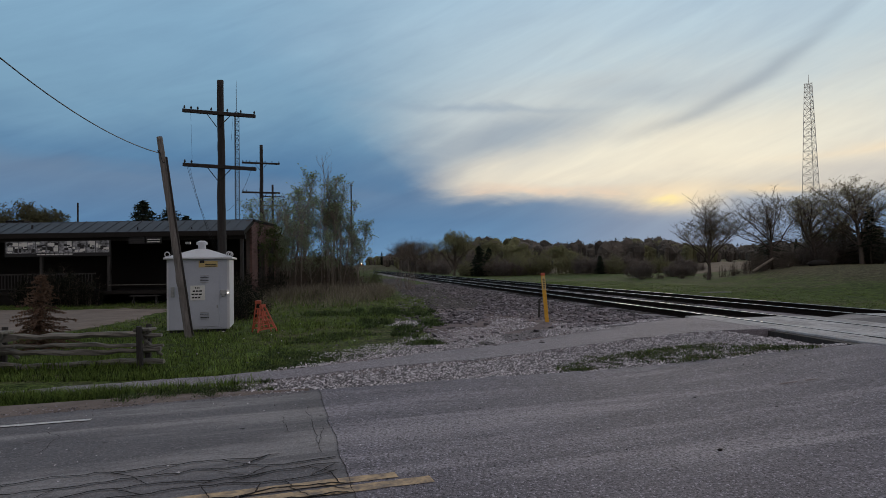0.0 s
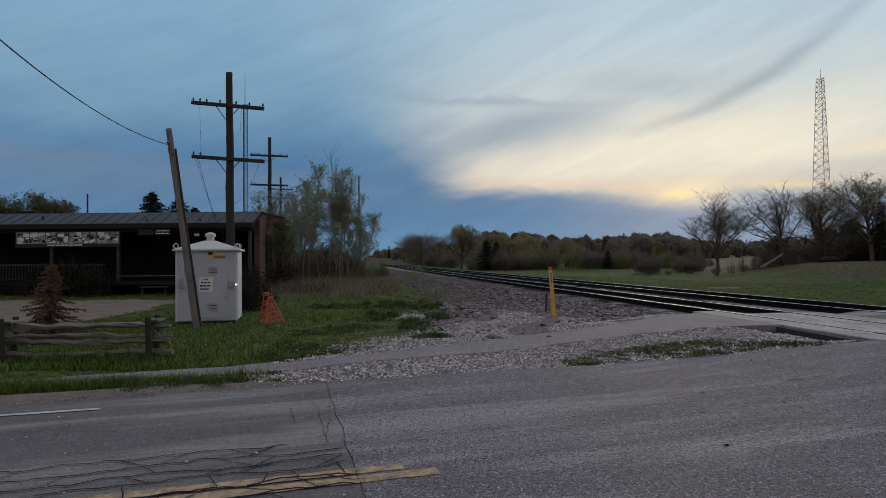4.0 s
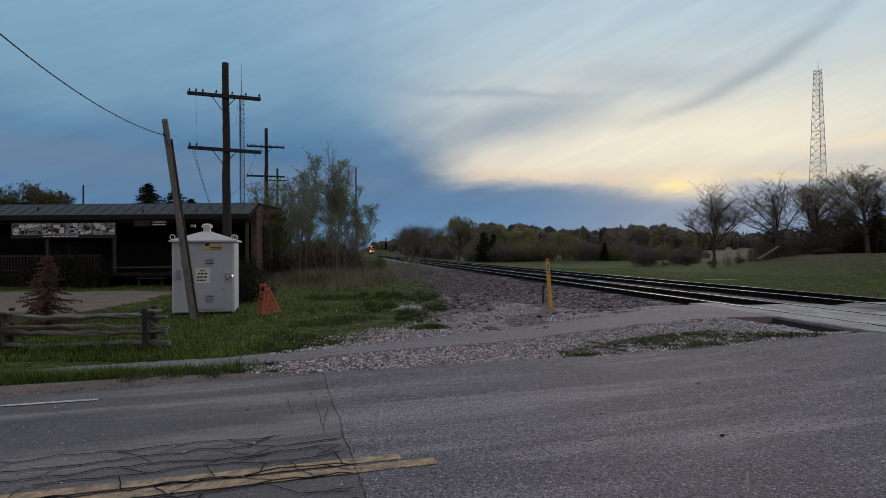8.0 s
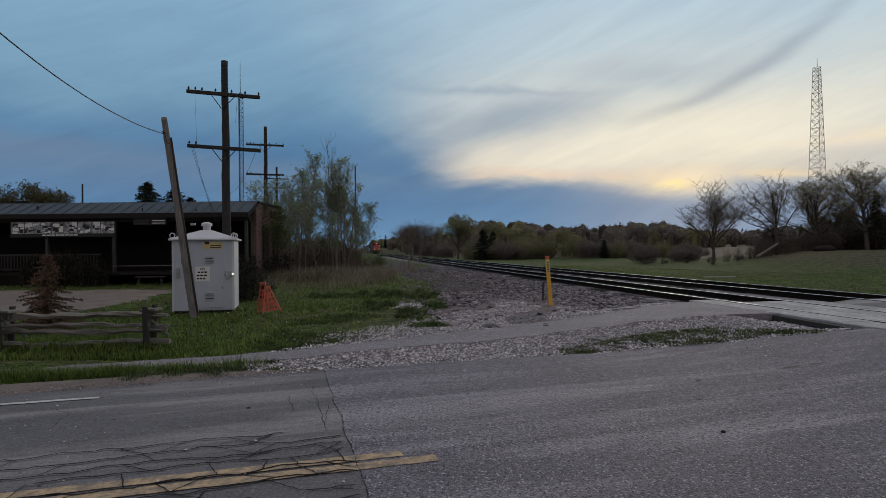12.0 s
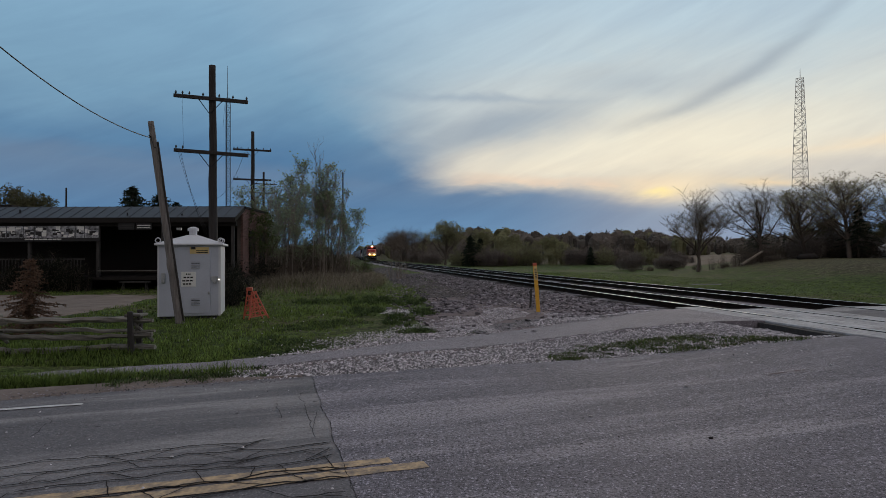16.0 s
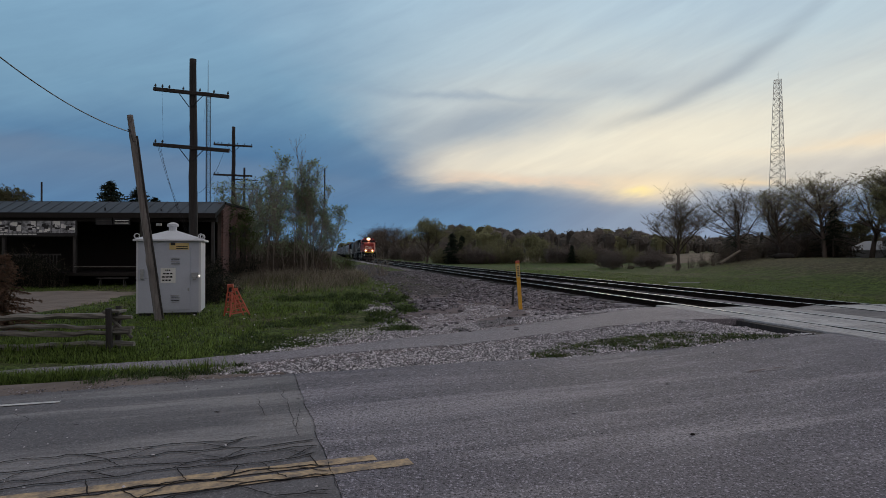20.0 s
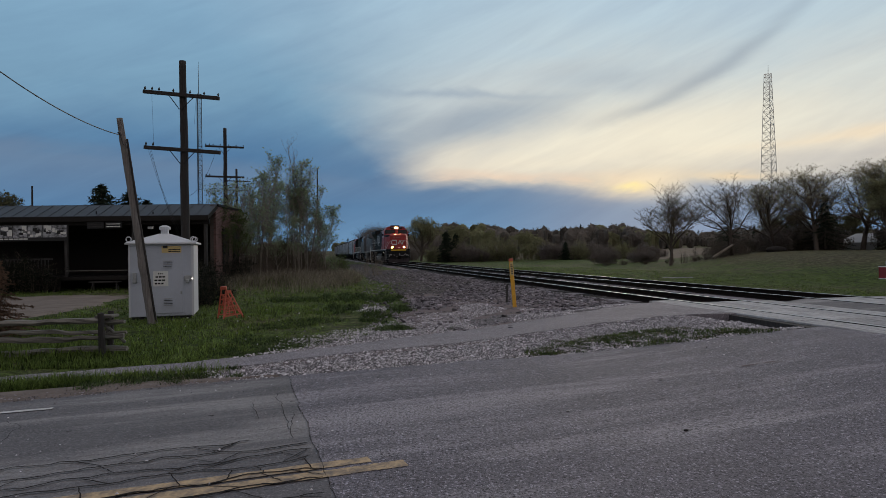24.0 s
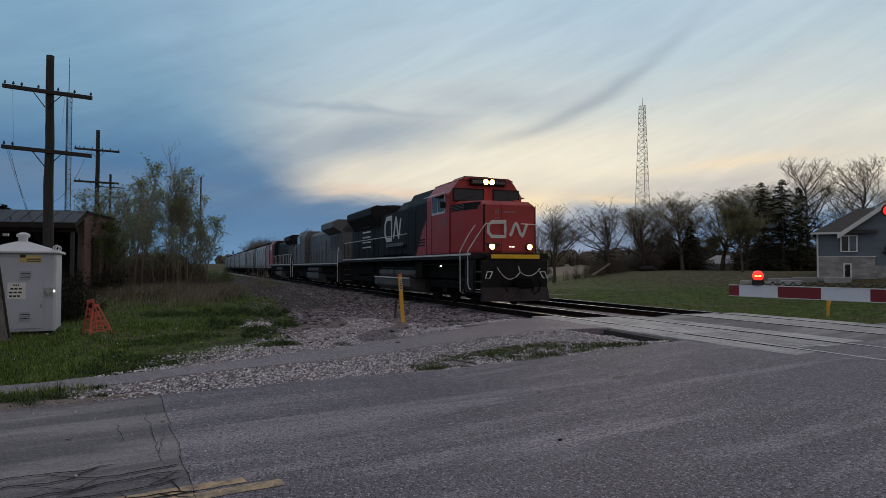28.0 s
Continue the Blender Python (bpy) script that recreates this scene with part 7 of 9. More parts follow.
# low scrub and the bare bush by the track
scr = thicket(21, 3.1, 2.4, 22, 8, 1, 0.03, 0.024)
tree("bush", "bare twiggy pale bush beside the railway", -2.75, 47.5, 0, scr, BARK_PALE, SCRUB, 0.72, "", "bush")
B1 = tree("bush", "bare brown scrub in front of the saplings", -5.6, 40.4, 0, scr, BARK, SCRUB, 0.6, "", "bush")
grn = thicket(22, 2.8, 2.8, 30, 9, 12, 0.055, 0.016)
B2 = tree("bush", "green leafy bush at the edge of the saplings", -6.25, 56.5, 0, grn, BARK, LEAF_GREEN, 0.66, "", "bush")
for _x, _y, _r, _s in ((-8.2, 56, 80, 0.75), (-13.2, 70, 10, 1.5), (-18.0, 92, 10, 1.9), (-9.6, 60, 130, 0.95), (-7.9, 52.5, 200, 0.55)):
    again(B2, _x, _y, _r, _s)
for _x, _y, _r, _s in ((-6.0, 39.5, 80, 0.7), (-7.2, 38.6, 10, 0.75), (-8.6, 38.0, 50, 0.8), (-9.8, 37.8, 150, 0.8), (-5.0, 41.5, 200, 0.6), (-10.6, 36.5, 90, 0.7)):
    again(B1, _x, _y, _r, _s, "bare brown scrub in front of the saplings")

BRN = thicket(26, 3.3, 4.2, 40, 7, 4, 0.055, 0.030)
B3 = tree("bush", "dense brown underbrush among the saplings", -8.5, 44.5, 0, BRN, BARK, LEAF_OLIVE, 1.1, "underbrush", "bush")
for _x, _y, _r, _s in ((-10.3, 45.0, 40, 0.9), (-9.5, 43.0, 90, 0.95), (-7.4, 43.2, 140, 1.0), (-8.2, 45.5, 200, 1.0), (-10.4, 47.0, 250, 1.2), (-8.6, 47.5, 300, 1.15), (-9.2, 48.0, 20, 0.9), (-11.8, 49.5, 70, 1.0), (-9.0, 41.2, 130, 0.7)):
    again(B3, _x, _y, _r, _s)
DRK = thicket(28, 1.9, 2.2, 34, 9, 12, 0.05, 0.014)
B4 = tree("bush", "dark evergreen shrub against the building", -12.0, 33.0, 0, DRK, BARK, LEAF_SHRUB, 0.95, "shrubs by the building", "bush")
for _x, _y, _r, _s in ((-10.7, 34.5, 40, 0.95), (-10.4, 36.5, 70, 1.0), (-10.3, 38.5, 99, 1.05), (-19.8, 33.0, 10, 1.15), (-18.6, 32.8, 100, 0.95), (-21.2, 33.0, 200, 0.9), (-24.0, 33.1, 50, 0.7), (-26.5, 33.1, 150, 0.75), (-11.3, 32.0, 160, 0.8), (-7.15, 21.9, 20, 0.62), (-6.95, 22.9, 80, 0.66), (-7.6, 22.6, 140, 0.85)):
    again(B4, _x, _y, _r, _s)

# rust-brown young spruce behind the fence
tree("young_spruce", "small half-dead young spruce with rust-brown needles", -8.75, 13.95, 0, conifer(5, 1.72, 1.60, 17, 0.060, 0.06, 9, 0.14), BARK, LEAF_RUST, 1.0, "", "spruce")

# trees beyond the building
ROUND = grow(31, 7.5, 0.2, 20, 1.0, 0.25, 6, 13, 0.085, upright=0.45, sub=8, reach=0.48, leader=0.60, least=0.014)
T1 = tree("tree", "round-crowned tree in early leaf behind the building", -43.4, 67.2, 0, ROUND, BARK, LEAF_EARLY, 1.42)
again(T1, -46.5, 66, 120, 1.38)
again(T1, -50.5, 70, 220, 1.4)
again(T1, -56, 72, 20, 1.2)
SPR = conifer(9, 9.2, 11.5, 34, 0.34, 0.06, 6, 0.12)
C1 = tree("spruce", "dark spruce behind the building", -31.4, 67.0, 0, SPR, BARK, LEAF_DARK, 1.0, "", "spruce")
again(C1, -29.0, 68.1, 100, 0.95)
again(C1, -27.9, 69.5, 200, 0.84)

# field trees and the row at the field's edge
BARE1 = grow(41, 7.6, 0.17, 17, 1.12, 0.34, 8, 3, 0.040, lean=-0.12, droop=0.14, upright=0.56, sub=12, reach=0.60, leader=0.44, cling=0.14, least=0.013)
BARE2 = grow(47, 8.6, 0.19, 15, 1.2, 0.34, 7, 2, 0.045, droop=0.2, upright=0.46, sub=10, reach=0.54, leader=0.50, cling=0.14, least=0.014)
BARE3 = grow(53, 13.6, 0.24, 21, 1.08, 0.28, 6, 5, 0.055, upright=0.58, sub=9, reach=0.44, leader=0.66, cling=0.14, least=0.017)
LEAFY = grow(59, 10.9, 0.24, 16, 1.1, 0.24, 6, 7, 0.060, droop=0.2, upright=0.48, sub=8, reach=0.50, leader=0.54, cling=0.18, least=0.014)
DENSE = grow(61, 5.1, 0.10, 24, 0.85, 0.30, 6, 12, 0.055, upright=0.55, sub=7, reach=0.46, leader=0.74)
WILLOW = grow(67, 8.6, 0.22, 18, 0.9, 0.16, 5, 11, 0.12, upright=0.55, sub=8, reach=0.50, leader=0.55)
tree("tree", "bare-branched field tree with opening buds", 24.6, 59.8, 200, BARE1, BARK, LEAF_BUD, 1.16)
F2 = tree("tree", "dark bare tree at the edge of the field", 31.9, 62.3, 30, BARE2, BARK, LEAF_BUD, 1.10)
F3 = tree("tree", "tall bare tree behind the blue house", 50.4, 55.4, 0, BARE3, BARK, LEAF_BUD, 0.98)
F4 = tree("tree", "early-leafing tree in the row at the field's edge", 39.3, 60.3, 0, LEAFY, BARK, LEAF_BUD, 1.0)
tree("tree", "dense round green tree on the lawn", 32.1, 41.6, 0, DENSE, BARK, LEAF_FAR_GREEN, 1.06)
for _t, _x, _y, _r, _s in ((F3, 53.4, 52.6, 140, 0.95), (F3, 47.0, 58.5, 70, 0.76), (F4, 36.3, 62.5, 120, 0.88), (F4, 44.2, 60.7, 210, 1.08),
                           (F4, 42.0, 64.0, 20, 1.06), (F4, 45.6, 58.4, 140, 1.08), (F2, 38.0, 66.5, 260, 1.05), (F2, 48.5, 62.0, 33, 1.1), (F4, 47.6, 55.0, 70, 0.95)):
    again(_t, _x, _y, _r, _s)
for _x, _y, _r, _s in ((41.0, 71.0, 30, 0.64), (43.4, 69.6, 150, 0.70), (45.6, 68.4, 260, 0.66), (49.0, 68.5, 80, 0.66)):
    again(T1, _x, _y, _r, _s, "dark tree in early leaf behind the row of bare trees")
PINE = conifer(15, 9.0, 8.2, 24, 0.26, 0.10, 5, 0.52)
C2 = tree("spruce", "dark shaggy spruce among the bare trees", 44.1, 54.4, 0, PINE, BARK, LEAF_DARK, 0.98, "", "spruce")
for _x, _y, _r, _s in ((45.6, 53.4, 200, 1.0), (47.8, 53.6, 80, 0.92), (33.4, 66.0, 10, 0.60), (40.2, 60.4, 130, 0.62)):
    again(C2, _x, _y, _r, _s)

# trees and scrub in the middle distance beyond the second track
M1 = tree("tree", "yellow-green willow in early leaf beside the railway", 1.9, 120.0, 0, WILLOW, BARK, LEAF_FAR_GREEN, 1.14)
M2 = tree("tree", "bare purple-grey tree beside the railway", -10.4, 200.0, 60, BARE2, BARK, SCRUB, 1.5)
again(M2, -15.4, 240, 10, 1.6)
again(M2, -6.2, 178, 100, 1.35)
again(M2, -12.6, 222, 140, 1.6)
again(M2, -8.4, 190, 300, 1.35)
again(M2, -13.0, 232, 20, 1.5)
again(M2, -18.4, 268, 250, 1.5)
again(M2, -3.0, 160, 190, 1.2)
again(M1, 9.0, 122, 90, 0.92, "yellow-green tree among the scrub")
JUN = conifer(19, 5.2, 4.6, 13, 0.34, 0.02, 9)
M3 = tree("juniper", "dark dense juniper beside the railway", 6.0, 108.0, 0, JUN, BARK, LEAF_DARK, 1.0, "", "juniper")
BUSH = thicket(71, 3.6, 4.4, 40, 9, 16, 0.09, 0.03)
M4 = tree("bush", "green leafing bush beside the railway", 12.5, 109.0, 0, BUSH, BARK, LEAF_FAR_GREEN, 1.05, "", "bush")
again(M4, 3.6, 110.0, 60, 0.85)
for _x, _y, _r, _s in ((26.0, 99, 40, 0.9), (33.5, 99, 140, 0.8), (17.0, 108, 200, 1.15), (21.0, 106, 300, 1.2), (13.5, 114, 90, 1.3), (8.0, 109, 20, 1.1)):
    again(M4, _x, _y, _r, _s)
again(M1, 15.5, 126, 200, 0.80, "yellow-green tree among the scrub")
again(M1, 23.0, 130, 300, 0.75, "yellow-green tree among the scrub")
again(M3, 24.0, 98.5, 50, 0.55)
again(M3, 7.7, 109.5, 120, 0.92)
GREYB = thicket(73, 3.1, 5.2, 50, 9, 14, 0.10, 0.02)
M5 = tree("bush", "grey-brown bare scrub at the field's edge", 22.5, 101.0, 0, GREYB, BARK, SCRUB, 1.1, "scrub", "bush")
for _x, _y, _r, _s in ((25.0, 102, 50, 1.0), (27.6, 103, 100, 1.15), (30.0, 102, 10, 1.0), (32.3, 101, 200, 0.8), (37.0, 100, 90, 0.85), (38.6, 99.5, 20, 0.7), (9.0, 107, 77, 1.1), (11.0, 108, 10, 1.0), (15.5, 112, 30, 0.95),
                       (17.5, 116, 30, 0.8), (5.6, 114, 130, 1.4), (-4.6, 176, 30, 1.6), (-9.5, 204, 80, 1.8), (-0.4, 140, 99, 1.2), (35.5, 70.0, 230, 0.7), (38.0, 66.5, 20, 0.9), (41.0, 66, 120, 1.0), (48.5, 59, 30, 1.1), (51.5, 58, 77, 1.2), (54, 54.5, 20, 1.2), (57, 51, 20, 1.2), (39.5, 63.5, 200, 1.0), (52.0, 62.0, 250, 1.1), (37.0, 63.0, 70, 0.8), (42.0, 63.0, 130, 0.9), (48.6, 60.0, 210, 1.2)):
    again(M5, _x, _y, _r, _s)

for _x, _y, _r, _s in ((22.1, 72.0, 160, 0.70), (26.0, 72.5, 40, 0.56), (27.4, 72.8, 240, 0.48)):
    again(M5, _x, _y, _r, _s, "grey-brown rounded bush standing in the meadow")
HEDGE = thicket(81, 2.5, 4.4, 40, 10, 6, 0.07, 0.024)
H1 = tree("bush", "dark tangled undergrowth below the row of trees", 30.6, 62.6, 0, HEDGE, BARK, LEAF_HEDGE, 0.8, "undergrowth", "bush")
for _k, (_x, _y, _s) in enumerate(((34.8, 64.8, 0.7), (37.2, 64.6, 0.9), (39.6, 63.2, 0.9), (41.6, 62.0, 0.95), (46.9, 59.6, 1.0), (48.6, 57.6, 1.1), (50.6, 56.4, 1.15), (52.6, 55.0, 1.2), (54.4, 52.6, 1.2), (45.6, 68.0, 1.3), (40.8, 66.0, 1.3), (56.4, 50.0, 1.2), (50.8, 59.6, 1.35), (53.6, 57.0, 1.35))):
    again(H1, _x, _y, 67 * _k, _s)
for _k, (_x, _y, _s) in enumerate(((20.4, 66.4, 0.22), (22.4, 66.8, 0.27), (24.3, 65.6, 0.20), (26.6, 64.8, 0.26), (28.8, 63.0, 0.22))):
    again(H1, _x, _y, 40 * _k, _s, "low tangle of dead brush at the lawn's edge")


def woods():
    """The distant wooded rise, as one mass of uneven crowns, in two colours."""
    rnd = random.Random(77)
    spots = []
    for k in range(1100):
        a = radians(rnd.uniform(-26, 68))
        d = 225 + 210 * rnd.random() ** 0.8
        spots.append((a, d, rnd.random()))
    # along the right of way, where it dwindles into the distance
    for k in range(80):
        a = radians(rnd.uniform(-7.3, -2.8))
        spots.append((a, min(760, 27 / (0.15 + math.tan(a)) * rnd.uniform(1.02, 1.45)), rnd.random() * 0.8))
    for lo, hi, mat, label in ((0.0, 0.72, LEAF_FAR, "distant bare brown woods on a low rise"), (0.72, 0.93, LEAF_FAR_GREEN, "distant trees in early green leaf"), (0.93, 1.0, LEAF_DARK, "distant dark conifers among the woods")):
        m = Mesh()
        for a, d, kind in spots:
            if not lo <= kind < hi:
                continue
            x, y = d * math.sin(a), d * math.cos(a)
            s, u = tc(x, y)
            if -6 < s < 21:
                continue
            swell = 0.82 + 0.22 * noise.noise(Vector((a * 7, 0, 0))) + 0.10 * noise.noise(Vector((a * 30, 2, 0)))
            h = rnd.uniform(7.0, 11.2) * swell * (0.60 if a < radians(-9) else 0.95 if a < radians(-2.8) and d > 240 else (0.60 + 0.85 * smoothstep(math.degrees(a), -6.0, 6.0)) * (1 - 0.45 * smoothstep(math.degrees(a), 17, 23))) * (d / 300) ** 0.5
            conical = mat is LEAF_DARK
            w = h * (rnd.uniform(0.36, 0.52) if not conical else 0.22)
            z0 = land_z(x, y)
            lobes = [(0.0, 0.0, 0.52, 1.0)] + [(rnd.uniform(-0.6, 0.6), rnd.uniform(-0.6, 0.6), rnd.uniform(0.35, 0.80), rnd.uniform(0.40, 0.60)) for _ in range(4)]
            if conical:
                lobes = [(0.0, 0.0, 0.40, 0.7)]
            # solid uneven heart of each lobe, down to the ground
            for lx, ly, lz, lr in lobes:
                cx, cy, cz, n0 = x + w * lx, y + w * ly, z0 + h * lz, len(m.v)
                for j in range(5):
                    th = math.pi * (j + 0.5) / 5
                    for i in range(8):
                        g = lr * 0.74 * (1 + 0.35 * noise.noise(Vector((cx + i * 1.3, cy + j * 1.7, lz * 9))))
                        zz = cz + h * 0.47 * g * math.cos(th)
                        m.v.append((cx + w * g * math.sin(th) * math.cos(i * 0.785), cy + w * g * math.sin(th) * math.sin(i * 0.785), zz if j < 3 else z0 + (zz - z0) * 0.3 - 0.6 * (j == 4)))
                m.f += [(n0 + j * 8 + i, n0 + j * 8 + (i + 1) % 8, n0 + j * 8 + 8 + (i + 1) % 8, n0 + j * 8 + 8 + i) for j in range(4) for i in range(8)] + [tuple(range(n0, n0 + 8))]
            for j in range(160 if d < 330 else 100):
                d1 = Vector((rnd.gauss(0, 1), rnd.gauss(0, 1), abs(rnd.gauss(0, 1)) - 0.3)).normalized()
                if conical:
                    f = rnd.random()
                    c = Vector((x + d1.x * w * (1.03 - f), y + d1.y * w * (1.03 - f), z0 + h * f))
                else:
                    lx, ly, lz, lr = lobes[j % 5]
                    k = lr * rnd.uniform(0.70, 1.05)
                    c = Vector((x + w * (lx + d1.x * k), y + w * (ly + d1.y * k), z0 + h * max(0.02, lz + 0.45 * d1.z * k)))
                d2 = Vector((rnd.gauss(0, 1), rnd.gauss(0, 1), rnd.gauss(0, 1))).normalized()
                e1 = d2.orthogonal().normalized()
                sc = rnd.uniform(0.22, 0.52)
                m.add([c - d2 * sc, c + e1 * sc * 0.6, c + d2 * sc, c - e1 * sc * 0.6], [(0, 1, 2, 3)])
        single("far_woods", m, mat, label, "woods", kind="stuff")


woods()

# ---------------------------------------------------------------- beyond the second track
FIELD = material("dry_ploughed_field", (0.170, 0.135, 0.105), (0.105, 0.083, 0.065), 0.15, 6, 0.95, bump=0.3, dist=0.1, spec=0.1)
patch("field", [(16, 128), (60, 118), (120, 150), (140, 225), (40, 225), (20, 180)], FIELD, 0.08, "pale brown ploughed field beyond the scrub", "field", 2.0, 3, step=8.0)
patch("field", [(31, 86), (42, 82), (58, 84), (66, 112), (40, 114)], FIELD, 0.10, "pale brown ploughed field beyond the scrub", "field", 1.5, 3, step=5.0)

BX, BY = Vector((0.722, -0.692)), Vector((0.692, 0.722))


def blue_house():
    x, y, z0 = 27.25, 29.30, 0.72
    rz = math.degrees(math.atan2(BX.y, BX.x))
    t = thing("house", "slate-blue sided house on a pale stone base", "house", pose(x, y, z0, 0, 0, rz))
    eave, stone = 3.45 - z0, 2.14 - z0
    L, Dp = 11.0, 8.5
    wall = part("wall", Mesh().box(0, L, 0.02, Dp, 0, eave), SIDING, t)
    gable = part("gable", Mesh().prism([(1.2, eave - 0.01), (9.8, eave - 0.01), (5.5, eave + 3.2)], 0.0, 0.3, "y"), SIDING, t)
    gable.matrix_basis = pose(0, 0.02, 0)
    for k in range(21):
        z = stone + 0.115 * k
        half = 5.5
        if z < eave - 0.05:
            part("siding_board", Mesh().prism([(0.0, z), (-0.016, z), (0.0, z + 0.113)], 0.0 if z > stone else 2.5, L, "x"), SIDING, wall, at=pose(0, 0.019, 0))
    for k in range(26):
        z = eave + 0.115 * k
        d = (z - eave) / 3.2 * 4.3
        if 1.35 + d < 9.65 - d:
            part("siding_board", Mesh().prism([(0.0, z), (-0.016, z), (0.0, z + 0.113)], 1.35 + d, 9.65 - d, "x"), SIDING, gable, at=pose(0, -0.001, 0))
    rnd = random.Random(9)
    base = part("stone_base", Mesh().box(-0.02, 2.55, -0.03, Dp, 0, stone).box(2.55, L, -0.03, Dp, 0, stone - 0.45), VENEER, t, "pale stone veneer")
    for j in range(12):
        z, xx = 0.02 + 0.115 * j, 0.0
        while xx < 9.0:
            w = rnd.uniform(0.22, 0.6)
            lim = 2.55 if z > stone - 0.56 else 9.0
            if xx + w > lim:
                w = lim - xx
            if w > 0.05 and not (1.05 < xx + w / 2 < 1.6 and z < 1.15):
                part("stone", Mesh().box(xx + 0.006, xx + w - 0.006, -0.05 - rnd.uniform(0, 0.02), -0.028, z + 0.005, z + 0.108), VENEER, base)
            xx += w
            if xx >= lim - 0.02:
                break
    part("ledge", Mesh().box(-0.03, 2.6, -0.075, 0.0, stone, stone + 0.045), TRIM, t)
    # windows
    for a, b, lo, hi in ((1.02, 1.80, 2.40 - z0, 3.30 - z0), (1.14, 1.52, 1.02 - z0, 1.82 - z0), (4.9, 6.1, 2.3 - z0, 3.3 - z0)):
        win = part("window", Mesh().box(a + 0.06, b - 0.06, -0.052, -0.04, lo + 0.06, hi - 0.06), PANE, t, "white-framed window")
        part("frame", Mesh().box(a, a + 0.07, -0.085, 0.0, lo, hi).box(b - 0.07, b, -0.085, 0.0, lo, hi).box(a + 0.07, b - 0.07, -0.085, 0.0, lo, lo + 0.07).box(a + 0.07, b - 0.07, -0.085, 0.0, hi - 0.07, hi), TRIM, win)
        if b - a > 0.5:
            part("mullion", Mesh().box((a + b) / 2 - 0.03, (a + b) / 2 + 0.03, -0.08, -0.03, lo + 0.07, hi - 0.07), TRIM, win)
            part("blind", Mesh().box((a + b) / 2 + 0.04, b - 0.08, -0.0655, -0.0535, lo + 0.12, hi - 0.1), SIDING, win)
    # roofs
    ov = 0.28
    part("roof", Mesh().add([(-ov, -ov, eave), (2.6, -ov, eave), (-ov, Dp + ov, eave), (1.9, 3.4, eave + 1.5), (4.2, 3.4, eave + 1.5), (1.9, Dp - 3, eave + 1.5),
                             (-ov, -ov, eave - 0.08), (2.6, -ov, eave - 0.08), (-ov, Dp + ov, eave - 0.08)],
                            [(0, 1, 4, 3), (0, 3, 5, 2), (6, 7, 1, 0), (8, 6, 0, 2)]), SHINGLE, t, "grey-brown shingled roof")
    for sx in (-1, 1):
        a, b = (1.2 - 0.3, 5.5) if sx < 0 else (9.8 + 0.3, 5.5)
        za = eave - 0.22
        part("roof", Mesh().add([(a, -0.35, za), (b, -0.35, eave + 3.2), (b, Dp, eave + 3.2), (a, Dp, za), (a, -0.35, za + 0.1), (b, -0.35, eave + 3.3), (b, Dp, eave + 3.3), (a, Dp, za + 0.1)],
                                [(0, 1, 2, 3), (7, 6, 5, 4), (0, 1, 5, 4), (2, 3, 7, 6), (3, 0, 4, 7)]), SHINGLE, t, "grey-brown shingled roof")
        part("barge_board", Mesh().add([(a, -0.38, za - 0.14), (b, -0.38, eave + 3.06), (b, -0.38, eave + 3.32), (a, -0.38, za + 0.12), (a, -0.352, za - 0.14), (b, -0.352, eave + 3.06), (b, -0.352, eave + 3.32), (a, -0.352, za + 0.12)],
                                       [(0, 1, 2, 3), (7, 6, 5, 4), (0, 1, 5, 4), (2, 3, 7, 6), (3, 0, 4, 7)]), TRIM, t)
    part("gutter", Mesh().box(-ov, 1.1, -ov - 0.07, -ov, eave - 0.09, eave + 0.01), TRIM, t)
    part("gutter", Mesh().box(-ov - 0.07, -ov, -ov, Dp, eave - 0.09, eave + 0.01), TRIM, t)
    part("downpipe", Mesh().box(-0.06, 0.02, -0.07, 0.0, 0.1, eave - 0.08), TRIM, t)
    part("frieze", Mesh().box(4.0, 7.0, -0.04, -0.012, eave + 1.35, eave + 1.45), TRIM, t)
    part("wall_lamp", Mesh().box(2.95, 3.0, -0.1, 0.0, 1.5, 1.95).box(2.85, 3.1, -0.06, -0.03, 1.62, 1.68), IRON, t)
    part("chimney", Mesh().box(3.4, 3.9, 3.2, 3.7, eave + 1.2, eave + 2.0), BRICK, t)


blue_house()


def garden_stones():
    rnd = random.Random(4)
    for k, (dx, dy, w) in enumerate(((-2.6, -0.6, 1.1), (-1.7, 0.2, 1.4), (-0.6, -0.3, 1.2), (-3.4, 0.4, 0.9), (-1.2, -1.2, 1.0), (0.9, -1.0, 1.2))):
        x, y = 27.25 + BX.x * dx + BY.x * dy, 29.3 + BX.y * dx + BY.y * dy
        single("stone_slab", Mesh().box(-w / 2, w / 2, -0.3, 0.3, -0.1, 0.16 + 0.05 * (k % 3)), VENEER, "flat pale stone slab beside the blue house", "stone", pose(x, y, land_z(x, y), 0, 0, -44 + rnd.uniform(-12, 12)), "stone slabs", bevel=0.04)


garden_stones()


